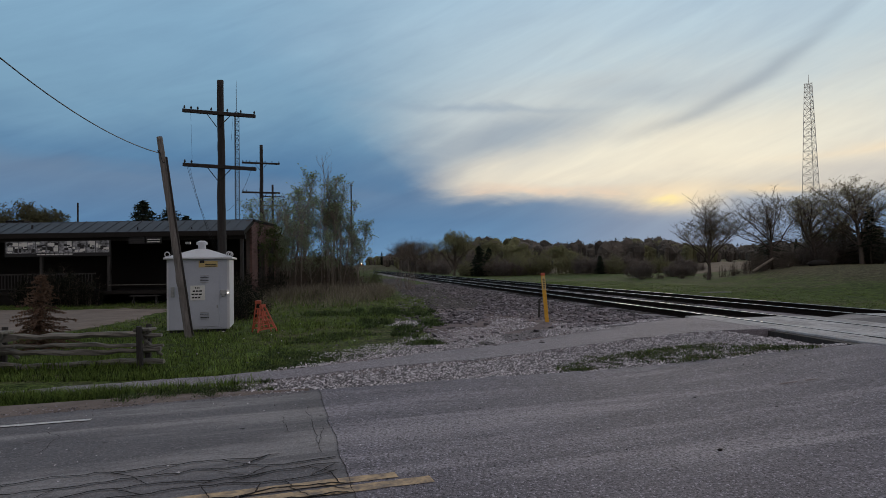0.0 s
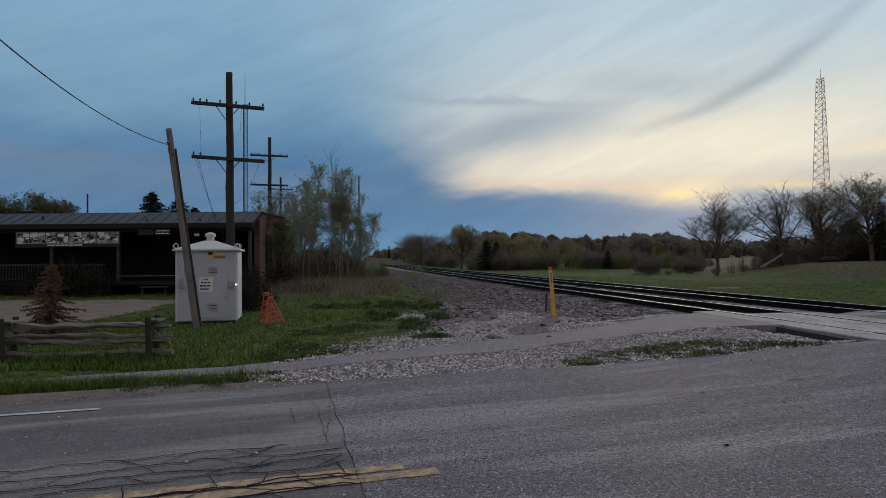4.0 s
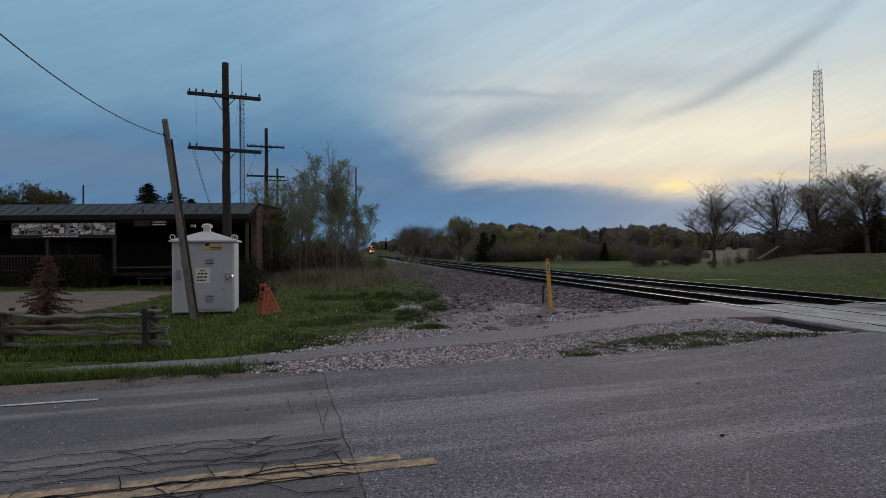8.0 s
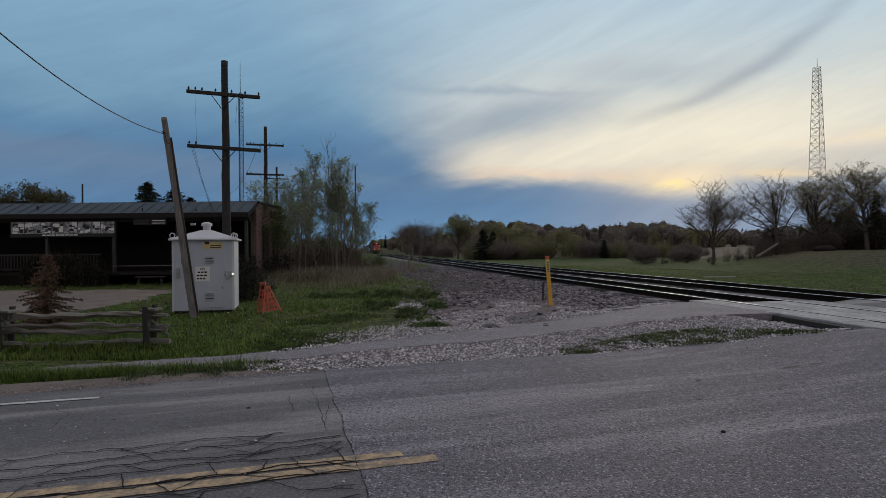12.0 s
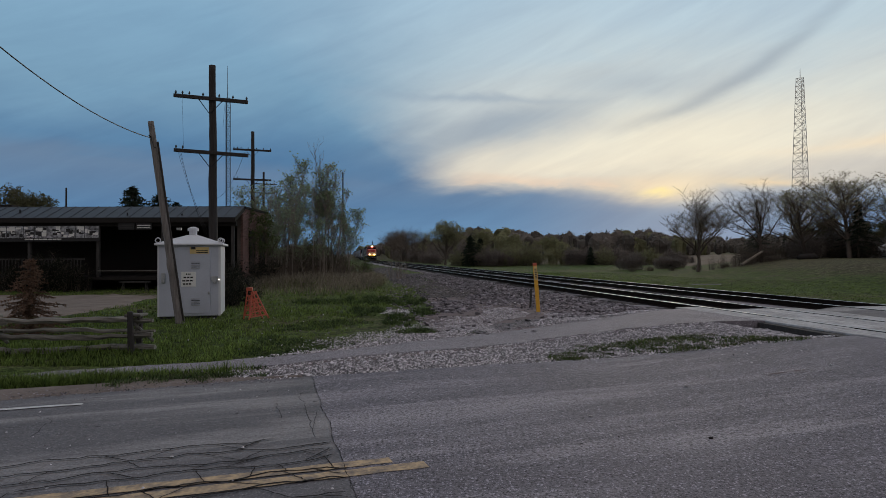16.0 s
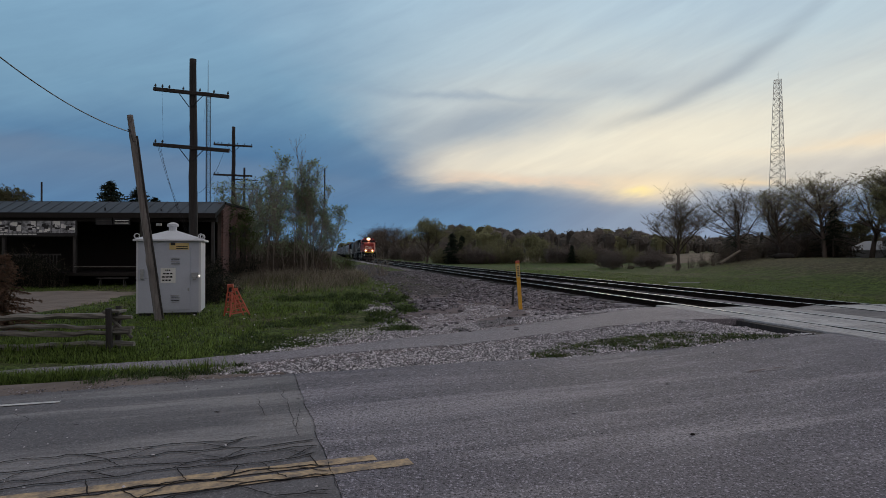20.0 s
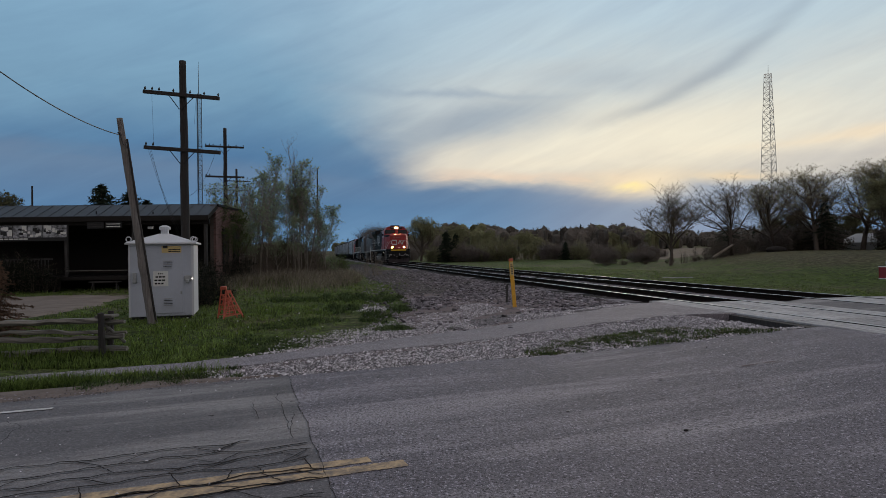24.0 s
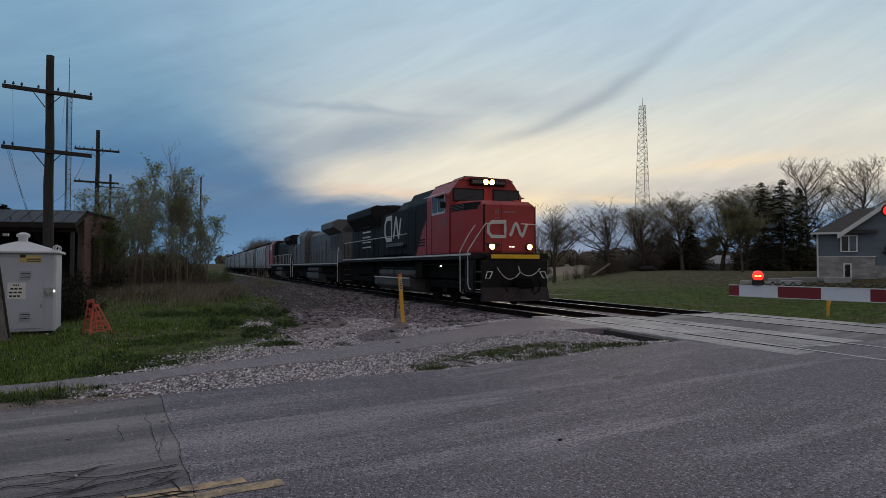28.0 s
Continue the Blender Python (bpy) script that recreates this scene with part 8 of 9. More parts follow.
def shed():
    t = thing("shed", "low pale shed with a grey hipped metal roof", "shed", pose(43.4, 63.2, land_z(45, 62) - 0.35, 0, 0, -35))
    part("wall", Mesh().box(0, 4.6, 0, 4, 0, 1.15), SHED, t)
    part("roof", Mesh().add([(-0.2, -0.3, 1.12), (4.8, -0.3, 1.12), (4.8, 4.3, 1.12), (-0.2, 4.3, 1.12), (1.6, 2, 2.05), (3.0, 2, 2.05)], [(0, 1, 5, 4), (1, 2, 5), (2, 3, 4, 5), (3, 0, 4), (3, 2, 1, 0)]), BOX_ROOF, t, "pale metal roof")
    part("door", Mesh().box(3.3, 4.2, -0.03, 0.0, 0.05, 1.05), DARK_WOOD, t)
    for k in range(4):
        part("wall_rib", Mesh().box(0.2 + 0.75 * k, 0.26 + 0.75 * k, -0.02, 0.0, 0.03, 1.12), GALV, t)


shed()


def crossing_gate():
    tip, back = Vector((4.20, 5.61)), Vector((0.267, -0.964))
    rz = math.degrees(math.atan2(back.y, back.x))
    t = thing("crossing_gate", "lowered railway crossing gate with red and white striped arm", "crossing gate", pose(tip.x, tip.y, 0, 0, 0, rz))
    x, n, k = 0.0, 0, 0
    z0, z1 = 1.307, 1.420
    while x < 6.4:
        w = 0.115 if n == 0 else 0.405
        part("stripe", Mesh().box(x, x + w - 0.001, -0.014, 0.014, z0 + 0.006, z1 - 0.006), ARM_RED if n % 2 == 0 else ARM_WHITE, t, "dark red stripe" if n % 2 == 0 else "white stripe")
        x += w
        n += 1
    part("edge_strip", Mesh().box(0, x, -0.018, 0.018, z1 - 0.006, z1).box(0, x, -0.018, 0.018, z0, z0 + 0.006), TRIM, t)
    for lx in (0.31, 2.6, 5.0):
        lamp = part("arm_lamp", Mesh().box(lx - 0.045, lx + 0.045, -0.03, 0.03, z1, z1 + 0.05), IRON, t, "red arm lamp")
        part("lens", Mesh().ball((lx, 0, z1 + 0.09), 0.052, 14, 10, 1.0, 0.9, 0.95), LAMP_RED if lx < 1 else ARM_RED, lamp)
        if lx < 1:
            part("bulb", Mesh().ball((lx + 0.014, -0.046, z1 + 0.088), 0.014, 8, 6, 1.2, 1.0, 0.55).ball((lx + 0.040, -0.027, z1 + 0.088), 0.014, 8, 6, 1.2, 1.0, 0.55), LAMP_RED_CORE, lamp)
    coil = Mesh()
    pts = []
    for i in range(300):
        f = i / 300
        pts.append((0.34 + f * 5.2, 0.016 * math.cos(i * 1.1), z1 + 0.022 + 0.016 * math.sin(i * 1.1)))
    part("coiled_cable", coil.path(pts, 0.006, 4), CABLE, t)
    part("mast", Mesh().tube((6.6, 0.28, -0.1), (6.6, 0.28, 3.4), 0.06, 0.06, 12), GALV, t)
    part("mechanism", Mesh().box(6.35, 6.85, -0.05, 0.45, 0.95, 1.75), GALV, t, bevel=0.02)
    part("arm_bracket", Mesh().box(6.2, 6.7, -0.04, 0.04, 1.25, 1.48), GALV, t)
    # far mast with its red flashers
    f = thing("crossing_signal", "railway crossing mast with a lit red flasher", "crossing signal", pose(18.18, 15.64, land_z(18.1, 15.7) - 0.05, 0, 0, -47))
    part("mast", Mesh().tube((0, 0, 0), (0, 0, 4.3), 0.06, 0.06, 12), GALV, f)
    part("lamp_arm", Mesh().tube((-0.8, 0, 3.5), (0.8, 0, 3.5), 0.03), GALV, f)
    for sx in (-0.75, 0.75):
        d = part("flasher", Mesh().tube((sx, -0.05, 3.45), (sx, 0.02, 3.45), 0.21, 0.21, 20), IRON, f, "red flasher")
        part("lens", Mesh().ball((sx, -0.07, 3.45), 0.16, 14, 8, 1, 0.4, 1), LAMP_RED, d)
        part("hood", Mesh().tube((sx, -0.05, 3.45), (sx, -0.3, 3.45), 0.19, 0.19, 16, False), IRON, d)
    b = thing("yellow_bracket", "small yellow steel gate rest standing in grass", "gate rest", pose(17.3, 18.2, land_z(17.3, 18.2) - 0.05, 0, 0, 30))
    part("upright", Mesh().box(-0.06, 0.06, -0.03, 0.03, 0, 0.75), POST_YELLOW, b, bevel=0.008)
    part("strut", Mesh().tube((-0.02, 0, 0.2), (0.42, 0, 0.85), 0.03, 0.03, 6), POST_YELLOW, b)


crossing_gate()

lattice_mast(94.9, 164.6, 46.2, 5.3, 1.75, "tall pale lattice communications tower behind the trees", TOWER_STEEL, 24, 3, 2.4, 0.075, "lattice_tower", "tower", 20)


def fallen_log():
    a, b = Vector((28.6, 59.4, 0.75)), Vector((30.2, 58.8, 1.95))
    single("fallen_trunk", Mesh().tube(a, b, 0.13, 0.09, 8), BARK_PALE, "pale broken trunk leaning at the field's edge", "log")
    rnd = random.Random(3)
    for k in range(7):
        x, y = 27.0 + 0.9 * k + rnd.uniform(-0.5, 0.5), 61.5 + rnd.uniform(-1, 1)
        again(B1, x, y, 50 * k, 0.45 + 0.1 * (k % 3), "tangled dead brush at the field's edge")
    single("brush_pile", Mesh().ball((0, 0, 0.15), 0.8, 12, 8, 1.3, 0.7, 0.45), DARK_WOOD, "dark low brush pile at the field's edge", "brush", pose(34.2, 58.5, land_z(34.2, 58.5)))
    single("puddle_board", Mesh().box(-0.85, 0.85, -0.10, 0.10, 0, 0.035), VENEER, "pale board lying in the grass beyond the track", "board", pose(14.9, 35.3, land_z(14.9, 35.3) + 0.01, 0, 0, -2))


fallen_log()

# ---------------------------------------------------------------- loose ground: stones, grass, cracks
def stones(name, mat, label, count, place, size, seed, blocky=False):
    """Crushed stone, each a rough lump, as one heap that nobody could count."""
    rnd = random.Random(seed)
    m = Mesh()
    base = [Vector(p) for p in ((1, 0, 0), (-1, 0, 0), (0, 1, 0), (0, -1, 0), (0, 0, 1), (0, 0, -0.6))]
    tri = [(0, 2, 4), (2, 1, 4), (1, 3, 4), (3, 0, 4), (2, 0, 5), (1, 2, 5), (3, 1, 5), (0, 3, 5)]
    if blocky:
        base = [Vector((a, b, c)) * 0.72 for c in (-0.7, 0.9) for a, b in ((-1, -1), (1, -1), (1, 1), (-1, 1))]
        tri = [(4, 5, 6, 7), (0, 1, 5, 4), (1, 2, 6, 5), (2, 3, 7, 6), (3, 0, 4, 7)]
    for k in range(count):
        p = place(rnd)
        if p is None:
            continue
        x, y, z = p
        s = size * math.exp(rnd.gauss(0, 0.35))
        c, sn = math.cos(k * 2.4), math.sin(k * 2.4)
        vs = []
        for b in base:
            j = Vector((b.x * rnd.uniform(0.5, 1.3), b.y * rnd.uniform(0.5, 1.3), b.z * rnd.uniform(0.4, 1.3))) * s
            vs.append((x + j.x * c - j.y * sn, y + j.x * sn + j.y * c, z + j.z * 0.75 + s * 0.15))
        m.add(vs, tri)
    return single(name, m, mat, label, "gravel", kind="stuff")


WEEDS = ((-2.1, 19.3, 0.5, 1.5), (-0.35, 19.0, 0.4, 1.4), (-0.95, 17.0, 0.42, 1.2), (-0.45, 14.4, 0.5, 0.5), (-2.9, 24.2, 2.2, 1.7), (-1.0, 24.0, 0.6, 2.0), (0.9, 13.9, 0.2, 0.45))


def within(zones, x, y, wob=0.35):
    n = wob * noise.noise(Vector((x * 1.6, y * 1.1, 40)))
    return any(((x - cx) / rx) ** 2 + ((y - cy) / ry) ** 2 < (1 + n) ** 2 for cx, cy, rx, ry in zones)


def verge_gravel(rnd):
    q, r = rnd.uniform(-1.6, 10.8), 8.4 + rnd.random() ** 1.15 * 11.0
    near, far = walk_line(q)
    if near - 0.02 < r < far + 0.02 or r < road_far(q) - 0.05 + 0.12 * noise.noise(Vector((q * 2, 0, 0))):
        return None
    x, y = road_xy(q, r)
    s, u = tc(x, y)
    if s > 8.62 or (s > 5.2 and y > 18):
        return None
    if r < near:
        if noise.noise(Vector((x * 0.7, y * 0.7, 2))) < -0.5 or (q < 0.4 and rnd.random() < 0.60 - q):
            return None
    else:
        back = within(((-1.35, 20.2, 0.95, 1.9),), x, y)
        beside = r < far + 0.16 + 0.30 * smoothstep(q, 0.2, 2.0) + 0.25 * noise.noise(Vector((q * 2.3, 4, 4)))
        inside = x - (-2.9 + 0.42 * (y - 11) + 0.9 * noise.noise(Vector((y * 0.5, x * 0.5, 5))) + 0.5 * noise.noise(Vector((y * 2.1, x * 2.1, 6))))
        if rnd.random() > 0.04 + inside / 1.3 and not back and not (beside and q > 0.35 + 0.5 * rnd.random()):
            return None
        if within(WEEDS, x, y) or (y > 14 and noise.noise(Vector((x * 0.8, y * 0.45, 2))) < -0.22 + 0.03 * (y - 14)) and not back:
            return None
    return x, y, verge_z(x, y) + 0.004


def cinder(rnd):
    u = 13 + 45 * rnd.random() ** 1.4
    s = rnd.uniform(1.2, 9.0)
    x, y = track_xy(s, u)
    if x < -1.6 - 0.055 * max(0, y - 20) + 1.0 * noise.noise(Vector((y * 0.4, 0, 5))) or y < 13:
        return None
    thick = smoothstep(s, 5.2, 6.8) * smoothstep(y, 14, 18)
    if within(((0.6, 21.6, 0.8, 2.6), (2.0, 24.0, 1.0, 3.0)), x, y):
        thick = 1.0
    if rnd.random() > 0.07 + thick * (0.75 + 0.6 * noise.noise(Vector((x * 0.5, y * 0.5, 9)))):
        return None
    return x, y, max(land_z(x, y) + 0.03, bed_z(s, u) if s > 6.6 else -9)


def track_stone(rnd):
    u = 15.5 + 70 * rnd.random() ** 1.6
    s = rnd.uniform(7.6, 16.8)
    if min(abs(s - TRACKS[0]), abs(s - TRACKS[1])) < 1.44:
        return None
    x, y = track_xy(s, u)
    return x, y, bed_z(s, u) + 0.005


def rnd_keep(p):
    return p[1] < 30 and noise.noise(Vector((p[0] * 0.6, p[1] * 0.6, 21))) > 0.1


stones("verge_gravel", STONE, "pale crushed limestone along the road and footpath", 95000, verge_gravel, 0.0138, 1)
stones("cinder_gravel", BALLAST, "dark loose cinder stone beside the railway", 44000, cinder, 0.036, 2, True)
stones("pale_gravel", STONE, "pale gravel scattered over the cinder ground", 5200, lambda r: (lambda p: p if p and rnd_keep(p) else None)(cinder(r)), 0.028, 3, True)
stones("track_ballast", BALLAST, "grey-brown ballast stones between the ties", 20000, track_stone, 0.036, 4, True)


def blades(name, mat, label, count, place, height, width, per=5, seed=1, spread=0.05, droop=0.5):
    rnd = random.Random(seed)
    m = Mesh()
    for k in range(count):
        p = place(rnd)
        if p is None:
            continue
        x, y, z, f = p
        for j in range(per):
            a, h = rnd.uniform(0, 6.283), height * f * rnd.uniform(0.5, 1.3)
            bx, by = x + rnd.gauss(0, spread), y + rnd.gauss(0, spread)
            lean = h * droop * rnd.random()
            w = width * rnd.uniform(0.7, 1.3)
            cx, cy = math.cos(a), math.sin(a)
            mx, my = bx + cx * lean * 0.35, by + cy * lean * 0.35
            m.add([(bx - cy * w, by + cx * w, z), (bx + cy * w, by - cx * w, z), (mx + cy * w * 0.7, my - cx * w * 0.7, z + h * 0.6), (mx - cy * w * 0.7, my + cx * w * 0.7, z + h * 0.6), (bx + cx * lean, by + cy * lean, z + h)],
                  [(0, 1, 2, 3), (3, 2, 4)])
    return single(name, m, mat, label, "grass", kind="stuff")


def strip_grass(rnd):
    """Between the road and the footpath."""
    q = rnd.uniform(-9, 1.3)
    r = rnd.uniform(9.20 + 0.10 * noise.noise(Vector((q * 1.5, 3, 0))), 9.92)
    if q > -1.4 and rnd.random() < (q + 1.4) / 1.9:
        return None
    x, y = road_xy(q, r)
    if rnd.random() < 0.25 + 0.6 * noise.noise(Vector((x * 1.5, y * 1.5, 0))):
        return None
    f = 0.5 + 0.8 * smoothstep(r, 9.2, 9.6) + 0.6 * noise.noise(Vector((x * 1.1, y * 1.1, 6)))
    return x, y, land_z(x, y) - 0.01, max(0.25, f)


def in_drive(x, y):
    return y > 17.6 and x < -10.7 - 0.12 * (y - 22) + 0.4 * noise.noise(Vector((x * 0.6, y * 0.6, 0))) and y < 29.3


def lawn(rnd):
    y = 10.2 + 26 * rnd.random() ** 1.7
    x = rnd.uniform(-0.92 * y - 1.5, 0.3)
    q, r = rc(x, y)
    near, far = walk_line(q)
    if r < far + 0.03 or in_drive(x, y):
        return None
    edge = -2.4 + 0.5 * noise.noise(Vector((x * 0.4, y * 0.55, 5)))
    over = x - (edge - max(0, 13.5 - y) * 0.4 + 0.10 * max(0, y - 14))
    if over > 0 and rnd.random() < 0.35 + over / 1.1:
        return None
    if rnd.random() < 0.15 - 0.5 * noise.noise(Vector((x * 0.9, y * 0.9, 12))) + 0.15 * smoothstep(x, -4.0, -2.0) * (y < 15):
        return None
    f = (0.5 if rnd.random() < 0.5 else 0.9) + 0.9 * max(0, noise.noise(Vector((x * 0.8, y * 0.8, 4)))) + 0.9 * smoothstep(-abs(y - 11.15), -0.5, -0.1) * (x < -5.0)
    return x, y, land_z(x, y) - 0.01, f * (1 - 0.45 * smoothstep(x, -4.2, -2.4) * smoothstep(-y, -18, -15))


def tufts(rnd):
    """Dark weeds where lawn and gravel meet, and on the islands in the gravel."""
    for _ in range(12):
        x, y = rnd.uniform(-6, 8.5), 9.6 + 22 * rnd.random() ** 1.2
        q, r = rc(x, y)
        near, far = walk_line(q)
        s, u = tc(x, y)
        if s > 8.0 or near < r < far or r < road_far(q) + 0.05:
            continue
        n = noise.noise(Vector((x * 0.55, y * 0.55, 31)))
        clump = 0.5 + noise.noise(Vector((x * 2.2, y * 2.2, 3)))
        fringe = r > far and -3.6 < x < -1.0 and y < 17 and n > 0.05 and rnd.random() < 0.5
        if (within(WEEDS, x, y) and clump > 0.60) or fringe:
            return x, y, land_z(x, y) + 0.005, max(0.3, (0.7 if fringe else 1.6) * (clump - 0.2) * 1.2)
    return None


def straw_place(rnd):
    y = 27 + 15 * rnd.random() ** 0.6
    x = rnd.uniform(-10.9, -2.6 - 0.06 * (y - 25))
    if rnd.random() < 0.75 - smoothstep(y, 30, 37) * 0.65 - 0.9 * noise.noise(Vector((x * 0.5, y * 0.5, 2))):
        return None
    return x, y, land_z(x, y) - 0.02, max(0.2, 0.35 + 0.55 * smoothstep(y, 29, 37) + 0.5 * noise.noise(Vector((x * 0.7, y * 0.7, 8))))


def meadow_grass(rnd):
    s, u = 17.4 + 9 * rnd.random() ** 1.4, 12 + 50 * rnd.random()
    x, y = track_xy(s, u)
    return x, y, land_z(x, y) - 0.01, rnd.uniform(0.5, 1.2)


blades("verge_grass", BLADE, "lush green grass between road and footpath", 5200, strip_grass, 0.125, 0.0055, 9, 1, 0.05, 1.2)
blades("lawn_grass", BLADE, "uneven green grass round the signal case and fence", 13000, lawn, 0.115, 0.007, 9, 2, 0.055, 1.3)
blades("weed_tufts", WEED, "dark green weeds in the gravel", 5200, tufts, 0.10, 0.011, 7, 3, 0.08, 1.7)
def island(rnd):
    """Low weeds between the road's edge and the gravel."""
    q = rnd.uniform(3.6, 9.5)
    r = road_far(q) + 0.02 + 1.35 * rnd.random() ** 1.1
    x, y = road_xy(q, r)
    n = noise.noise(Vector((q * 0.9, r * 1.3, 61))) + 1.0 * noise.noise(Vector((q * 4.5, r * 6, 11)))
    lim = 0.24 + 1.45 * smoothstep(q, 4.5, 6.5) * (1 - smoothstep(q, 8.2, 9.4))
    if r - road_far(q) > lim * (0.65 + 0.9 * n) or n < 0.05 or rnd.random() < 0.25:
        return None
    return x, y, verge_z(x, y) - 0.005, rnd.uniform(0.4, 1.2)


def pebble(rnd):
    x, y = rnd.uniform(-7, -1.5), rnd.uniform(11.3, 20)
    q, r = rc(x, y)
    return (x, y, land_z(x, y) + 0.035) if r > walk_line(q)[1] + 0.05 else None


blades("weed_strip", WEED, "low brown-green weeds along the road's edge", 7600, island, 0.040, 0.009, 6, 13, 0.06, 1.6)
blades("weed_strip", BLADE, "short green weeds in the gravel along the road", 700, island, 0.06, 0.006, 6, 14, 0.05, 1.5)
blades("weed_strip", STRAW, "dry brown weeds in the gravel along the road", 2000, island, 0.045, 0.006, 5, 16, 0.05, 1.8)
def fringe(rnd):
    """Low weeds where the grass strip runs out into the gravel."""
    q = rnd.uniform(-1.7, 0.5)
    a, b = road_far(q) + 0.05, walk_line(q)[0] - 0.03
    r = a + (b - a) * rnd.random()
    x, y = road_xy(q, r)
    if noise.noise(Vector((x * 3.1, y * 3.1, 77))) < -0.05 + 0.35 * smoothstep(q, -0.6, 0.5):
        return None
    return x, y, verge_z(x, y) - 0.004, rnd.uniform(0.5, 1.2)


blades("weed_strip", WEED, "low dark weeds where the grass strip ends", 1500, fringe, 0.055, 0.008, 6, 18, 0.05, 1.6)
blades("weed_strip", STRAW, "dry brown stalks where the grass strip ends", 500, fringe, 0.045, 0.006, 5, 19, 0.05, 1.8)
stones("lawn_pebbles", STONE, "pale pebbles scattered in the grass", 45, pebble, 0.022, 15)
blades("dry_grass", STRAW, "tall dry straw-coloured grass in front of the saplings", 3600, straw_place, 0.80, 0.008, 6, 4, 0.26, 2.0)
blades("tall_grass", BLADE, "taller green grass among the dry stalks", 1700, straw_place, 0.50, 0.008, 6, 17, 0.24, 1.6)
blades("meadow_grass", BLADE, "short green grass beyond the tracks", 9000, meadow_grass, 0.040, 0.012, 5, 5, 0.14, 1.6)


def cracks():
    """Long wandering cracks in the older asphalt that part and meet again, with links between them."""
    rnd = random.Random(12)
    lines = []

    def crack(qa, ra, qb, rb, wander=0.085, wd=0.0074):
        n = max(5, int(math.hypot(qb - qa, rb - ra) / 0.05))
        k = len(lines) * 1.7
        lines.append(([(qa + (qb - qa) * i / n + wander * 0.5 * noise.noise(Vector((i * 0.23, k, 1))) * math.sin(math.pi * i / n),
                        ra + (rb - ra) * i / n + wander * (2.2 * noise.noise(Vector((i * 0.09, k, 2))) + noise.noise(Vector((i * 0.35, k, 5)))) * abs(math.sin(math.pi * i / n)) ** 0.5) for i in range(n + 1)], wd))

    # strands nearly parallel to the centre line, that wander, break off and are tied by slanting links
    strands = (5.74, 5.50, 5.27, 5.09, 4.795, 4.55, 4.34, 4.10, 3.86)

    def strand(j, q):
        return strands[j] + 0.125 * noise.noise(Vector((q * 1.3, j * 3.7, 1))) + 0.055 * noise.noise(Vector((q * 4.1, j * 3.7, 4))) + 0.032 * noise.noise(Vector((q * 8.3, j * 2.1, 6))) + 0.016 * noise.noise(Vector((q * 19, j, 8))) + 0.03 * (q + 1)

    def draw(pts, wd):
        lines.append((pts, wd))

    for j in range(len(strands)):
        run, q = [], -5.5
        while q < seam_q(strands[j]) - 0.02:
            if noise.noise(Vector((q * 0.55, j * 5.1, 7))) > (-0.22 if j != 4 else 0.02) - 0.10 * smoothstep(q, -1.5, 0.9):
                run.append((q, strand(j, q)))
            elif len(run) > 4:
                draw(run, 0.0100)
                run = []
            else:
                run = []
            q += 0.045
        if len(run) > 4:
            draw(run, 0.0100)
    for j in range(len(strands) - 1):
        q = -5.2 + 0.3 * rnd.random()
        while q < 0.88:
            across = strands[j] - strands[j + 1]
            dq = rnd.uniform(0.08, 0.32) * rnd.choice((-1, 1, 1))
            slim = 0.0042 if across > 0.25 else rnd.uniform(0.0040, 0.0068)
            if across > 0.25:
                dq *= 0.25
            n = 7
            draw([(q + dq * i / n + 0.014 * noise.noise(Vector((i * 0.9, q * 3, 2))), strand(j, q) + (strand(j + 1, q + dq) - strand(j, q)) * i / n + 0.010 * noise.noise(Vector((i * 0.9, q * 3, 6)))) for i in range(n + 1)], slim)
            q += rnd.uniform(0.22, 0.75) * (0.75 if q > -0.6 else 1.0)
    # thin ones higher up the lane
    for qa, ra, qb, rb in ((0.74, 5.7, 0.80, 6.9), (0.80, 6.9, 0.83, 7.7), (0.83, 7.7, 1.03, 7.63), (0.88, 6.66, 0.74, 5.9), (0.52, 6.5, 0.52, 7.3), (-1.64, 6.6, -1.6, 7.2), (-1.6, 7.2, -1.8, 7.5), (-2.6, 7.0, -1.62, 7.1), (0.55, 6.05, 0.89, 6.0)):
        crack(qa, ra, qb, rb, 0.10, 0.0026)
    m = Mesh()
    for pts, wide in lines:
        pts = [p for p in pts if p[0] < seam_q(p[1])]
        k = len(m.v)
        for i, (q, r) in enumerate(pts):
            a, b = pts[max(0, i - 1)], pts[min(len(pts) - 1, i + 1)]
            dx, dy = b[0] - a[0], b[1] - a[1]
            d = math.hypot(dx, dy) or 1
            w = wide + 0.4 * wide * noise.noise(Vector((q * 5, r * 5, 0)))
            w *= 0.35 if i in (0, len(pts) - 1) else 1
            for sgn in (-1, 1):
                x, y = road_xy(q - dy / d * w * sgn, r + dx / d * w * sgn)
                m.v.append((x, y, surf_z(x, y) + 0.0115))
        m.f += [(k + 2 * i, k + 2 * i + 1, k + 2 * i + 3, k + 2 * i + 2) for i in range(len(pts) - 1)]
    single("road_cracks", m, CRACK, "dark branching cracks in the old asphalt", "crack", kind="stuff")
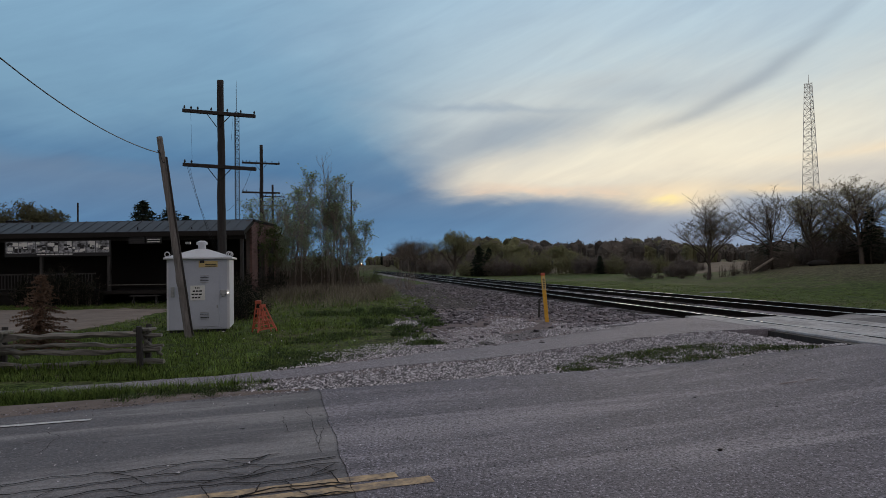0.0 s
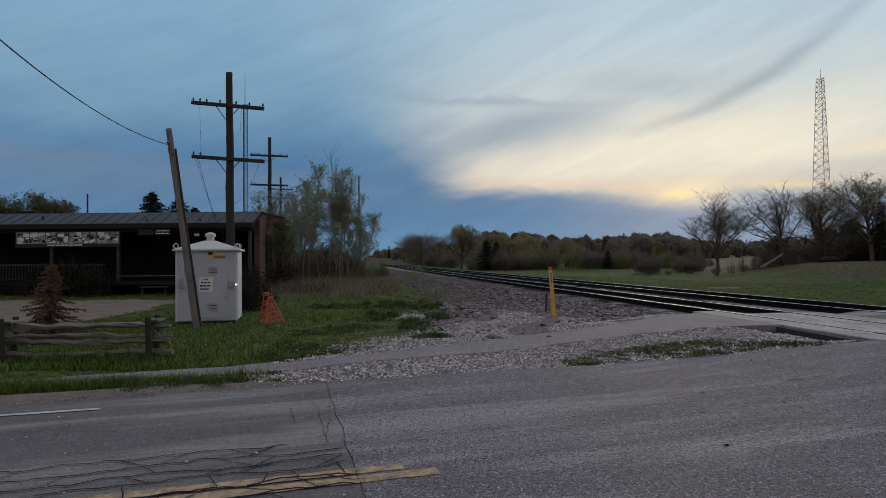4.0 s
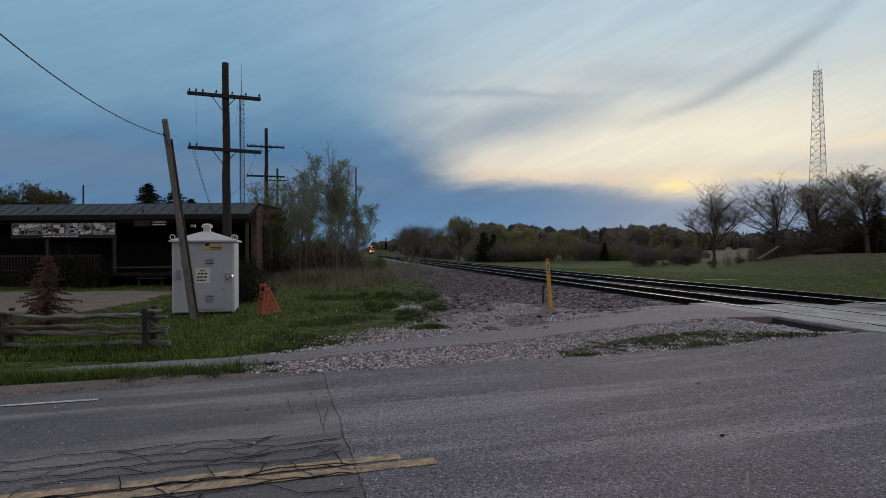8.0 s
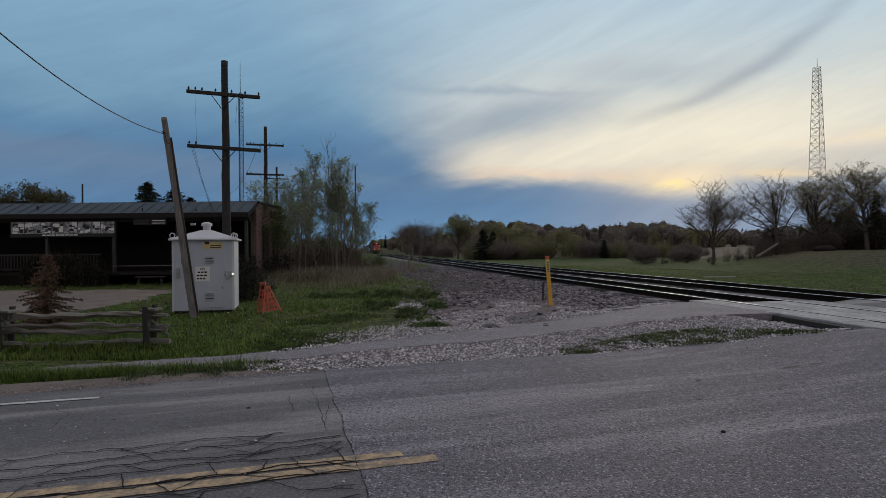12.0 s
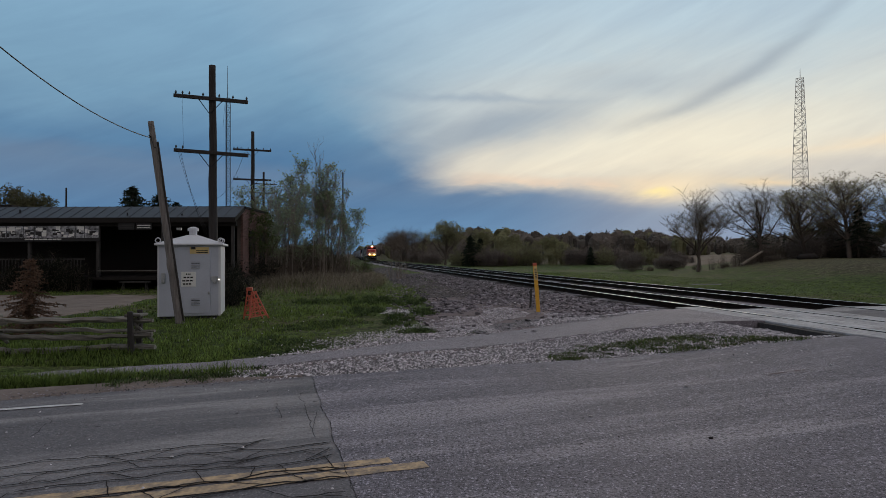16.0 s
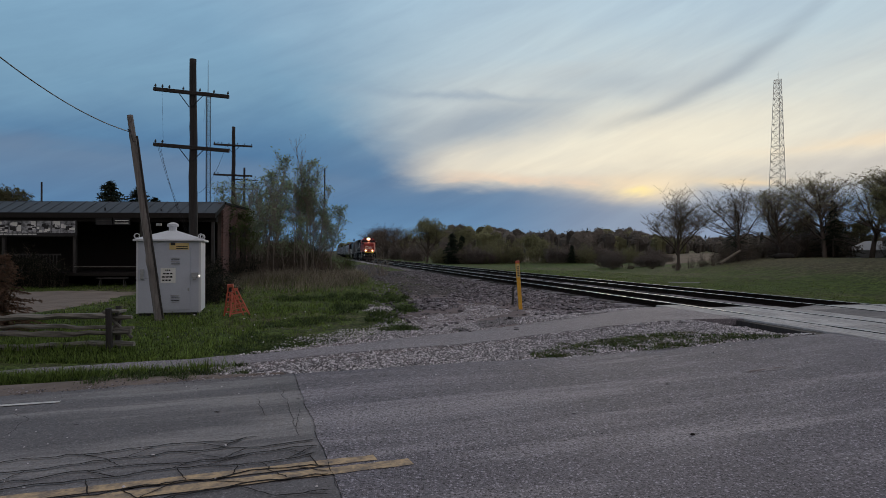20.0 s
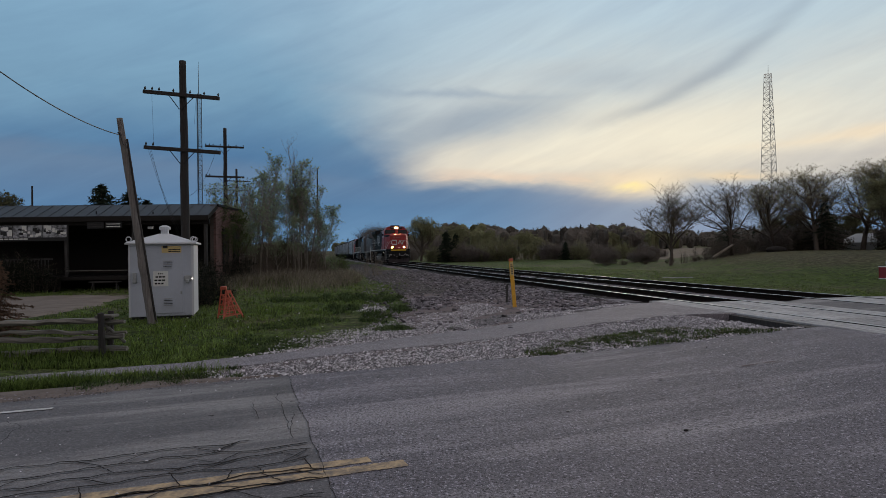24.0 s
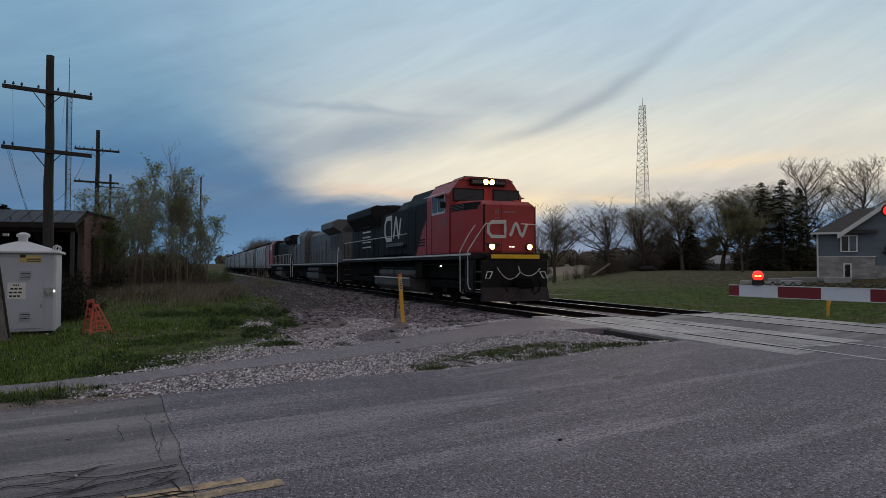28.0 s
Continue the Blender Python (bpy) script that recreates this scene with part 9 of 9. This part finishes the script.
    # small worn hollow: a dusty rim round two dark broken spots
    def spot(name, cx, cy, rx, ry, mat, lift, label, seed):
        m, n = Mesh(), 30
        for i in range(n):
            a = 2 * math.pi * i / n
            rr = 1 + 0.45 * noise.noise(Vector((math.cos(a) * 1.5, math.sin(a) * 1.5, seed))) + 0.25 * noise.noise(Vector((math.cos(a) * 5, math.sin(a) * 5, seed)))
            x, y = cx + rx * rr * math.cos(a), cy + ry * rr * math.sin(a) + 0.3 * rx * math.cos(a)
            m.v.append((x, y, surf_z(x, y) + lift))
        m.f = [tuple(range(n))]
        single(name, m, mat, label, "road patch", kind="structure")

    spot("road_patch", 4.50, 8.22, 0.36, 0.085, PATH, 0.006, "pale dusty rim of a hollow in the asphalt", 3)
    spot("road_hollow", 4.34, 8.16, 0.15, 0.030, DIRT_PLAIN, 0.0095, "small dark broken hollow in the asphalt", 5)
    spot("road_hollow", 4.68, 8.26, 0.10, 0.020, DIRT_PLAIN, 0.0095, "small dark broken hollow in the asphalt", 8)
    for k, (x, y, w) in enumerate(((-2.05, 6.55, 0.030), (-3.2, 6.1, 0.024), (-1.35, 7.1, 0.026), (0.4, 7.3, 0.022), (2.6, 6.7, 0.03), (1.2, 5.4, 0.02), (3.6, 7.0, 0.028))):
        spot("tar_spot", x, y, w, w * 0.45, CRACK, 0.0095, "small dark tar spot on the asphalt", k)

cracks()
patch("gravel_verge", [road_xy(q, r) for q, r in ((-0.6, 8.95), (2, 8.95), (4, 8.85), (6, 8.75), (8, 8.6), (9.6, 8.5), (10.4, 8.45), (10.85, 10.55), (9.6, 11.05), (8.3, 11.18), (6.4, 11.2), (4.3, 10.8), (2.1, 10.5), (0.6, 10.0), (-0.6, 9.8))], PALE_GRAVEL, 0.045, "pale fine gravel between road and footpath", "gravel", 0.12, 4, hz=verge_z)
patch("gravel_verge", [road_xy(q, r) for q, r in ((0.8, 10.95), (2.1, 11.4), (4.3, 12.3), (6.4, 12.9), (8.3, 13.2), (10.2, 13.8), (9.8, 15.4), (7, 15.4), (5.0, 14.6), (3.4, 13.2), (2.0, 12.4))], PALE_GRAVEL, 0.045, "pale fine gravel behind the footpath", "gravel", 0.35, 4, hz=verge_z)


def dirt_verge():
    """Dust and fine soil that spills over the road's edge, thinning out towards the gravel."""
    m = Mesh()
    n, k = 190, 9
    for i in range(n + 1):
        q = -14.0 + 15.0 * i / n
        a = 8.50 + 0.36 * smoothstep(q, -3.5, 0.9) + 0.10 * noise.noise(Vector((q * 1.1, 4, 0))) + 0.07 * noise.noise(Vector((q * 3.7, 4, 2))) + 0.04 * noise.noise(Vector((q * 11, 4, 5)))
        b = 9.22 - 0.30 * smoothstep(q, -1.0, 1.0)
        for j in range(k):
            x, y = road_xy(q, a + (max(b, a + 0.01) - a) * j / (k - 1))
            m.v.append((x, y, max(surf_z(x, y) + 0.0012 + 0.006 * min(j, 3), land_z(x, y) + 0.03)))
    m.f = [(i * k + j, (i + 1) * k + j, (i + 1) * k + j + 1, i * k + j + 1) for i in range(n) for j in range(k - 1)]
    single("dirt_verge", m, DUST, "bare dusty verge spilling over the road's edge", "verge", kind="structure")


dirt_verge()
stones("verge_chips", BALLAST, "small chips in the dust along the road", 1500, lambda r: (lambda q, e: (*road_xy(q, e), surf_z(*road_xy(q, e)) + 0.016))(r.uniform(-8, 1.0), 8.5 + 0.5 * r.random()), 0.009, 17)


def chip(rnd):
    q, r = rnd.uniform(-4, 9), rnd.uniform(2.5, 8.4)
    if rnd.random() > 0.2 + 0.8 * smoothstep(r, 7.2, 8.4):
        return None
    x, y = road_xy(q, r)
    return x, y, surf_z(x, y) + 0.006


stones("road_chips", STONE, "loose stone chips scattered on the asphalt", 1100, chip, 0.010, 7)
for _u, _v in ((2.351, 5.528),):
    single("clod", Mesh().ball((0, 0, 0.008), 0.019, 8, 5, 1.2, 0.8, 0.6), CRACK, "small dark clod lying on the asphalt", "debris", pose(_u, _v, surf_z(_u, _v) + 0.004), "clods")

motions()
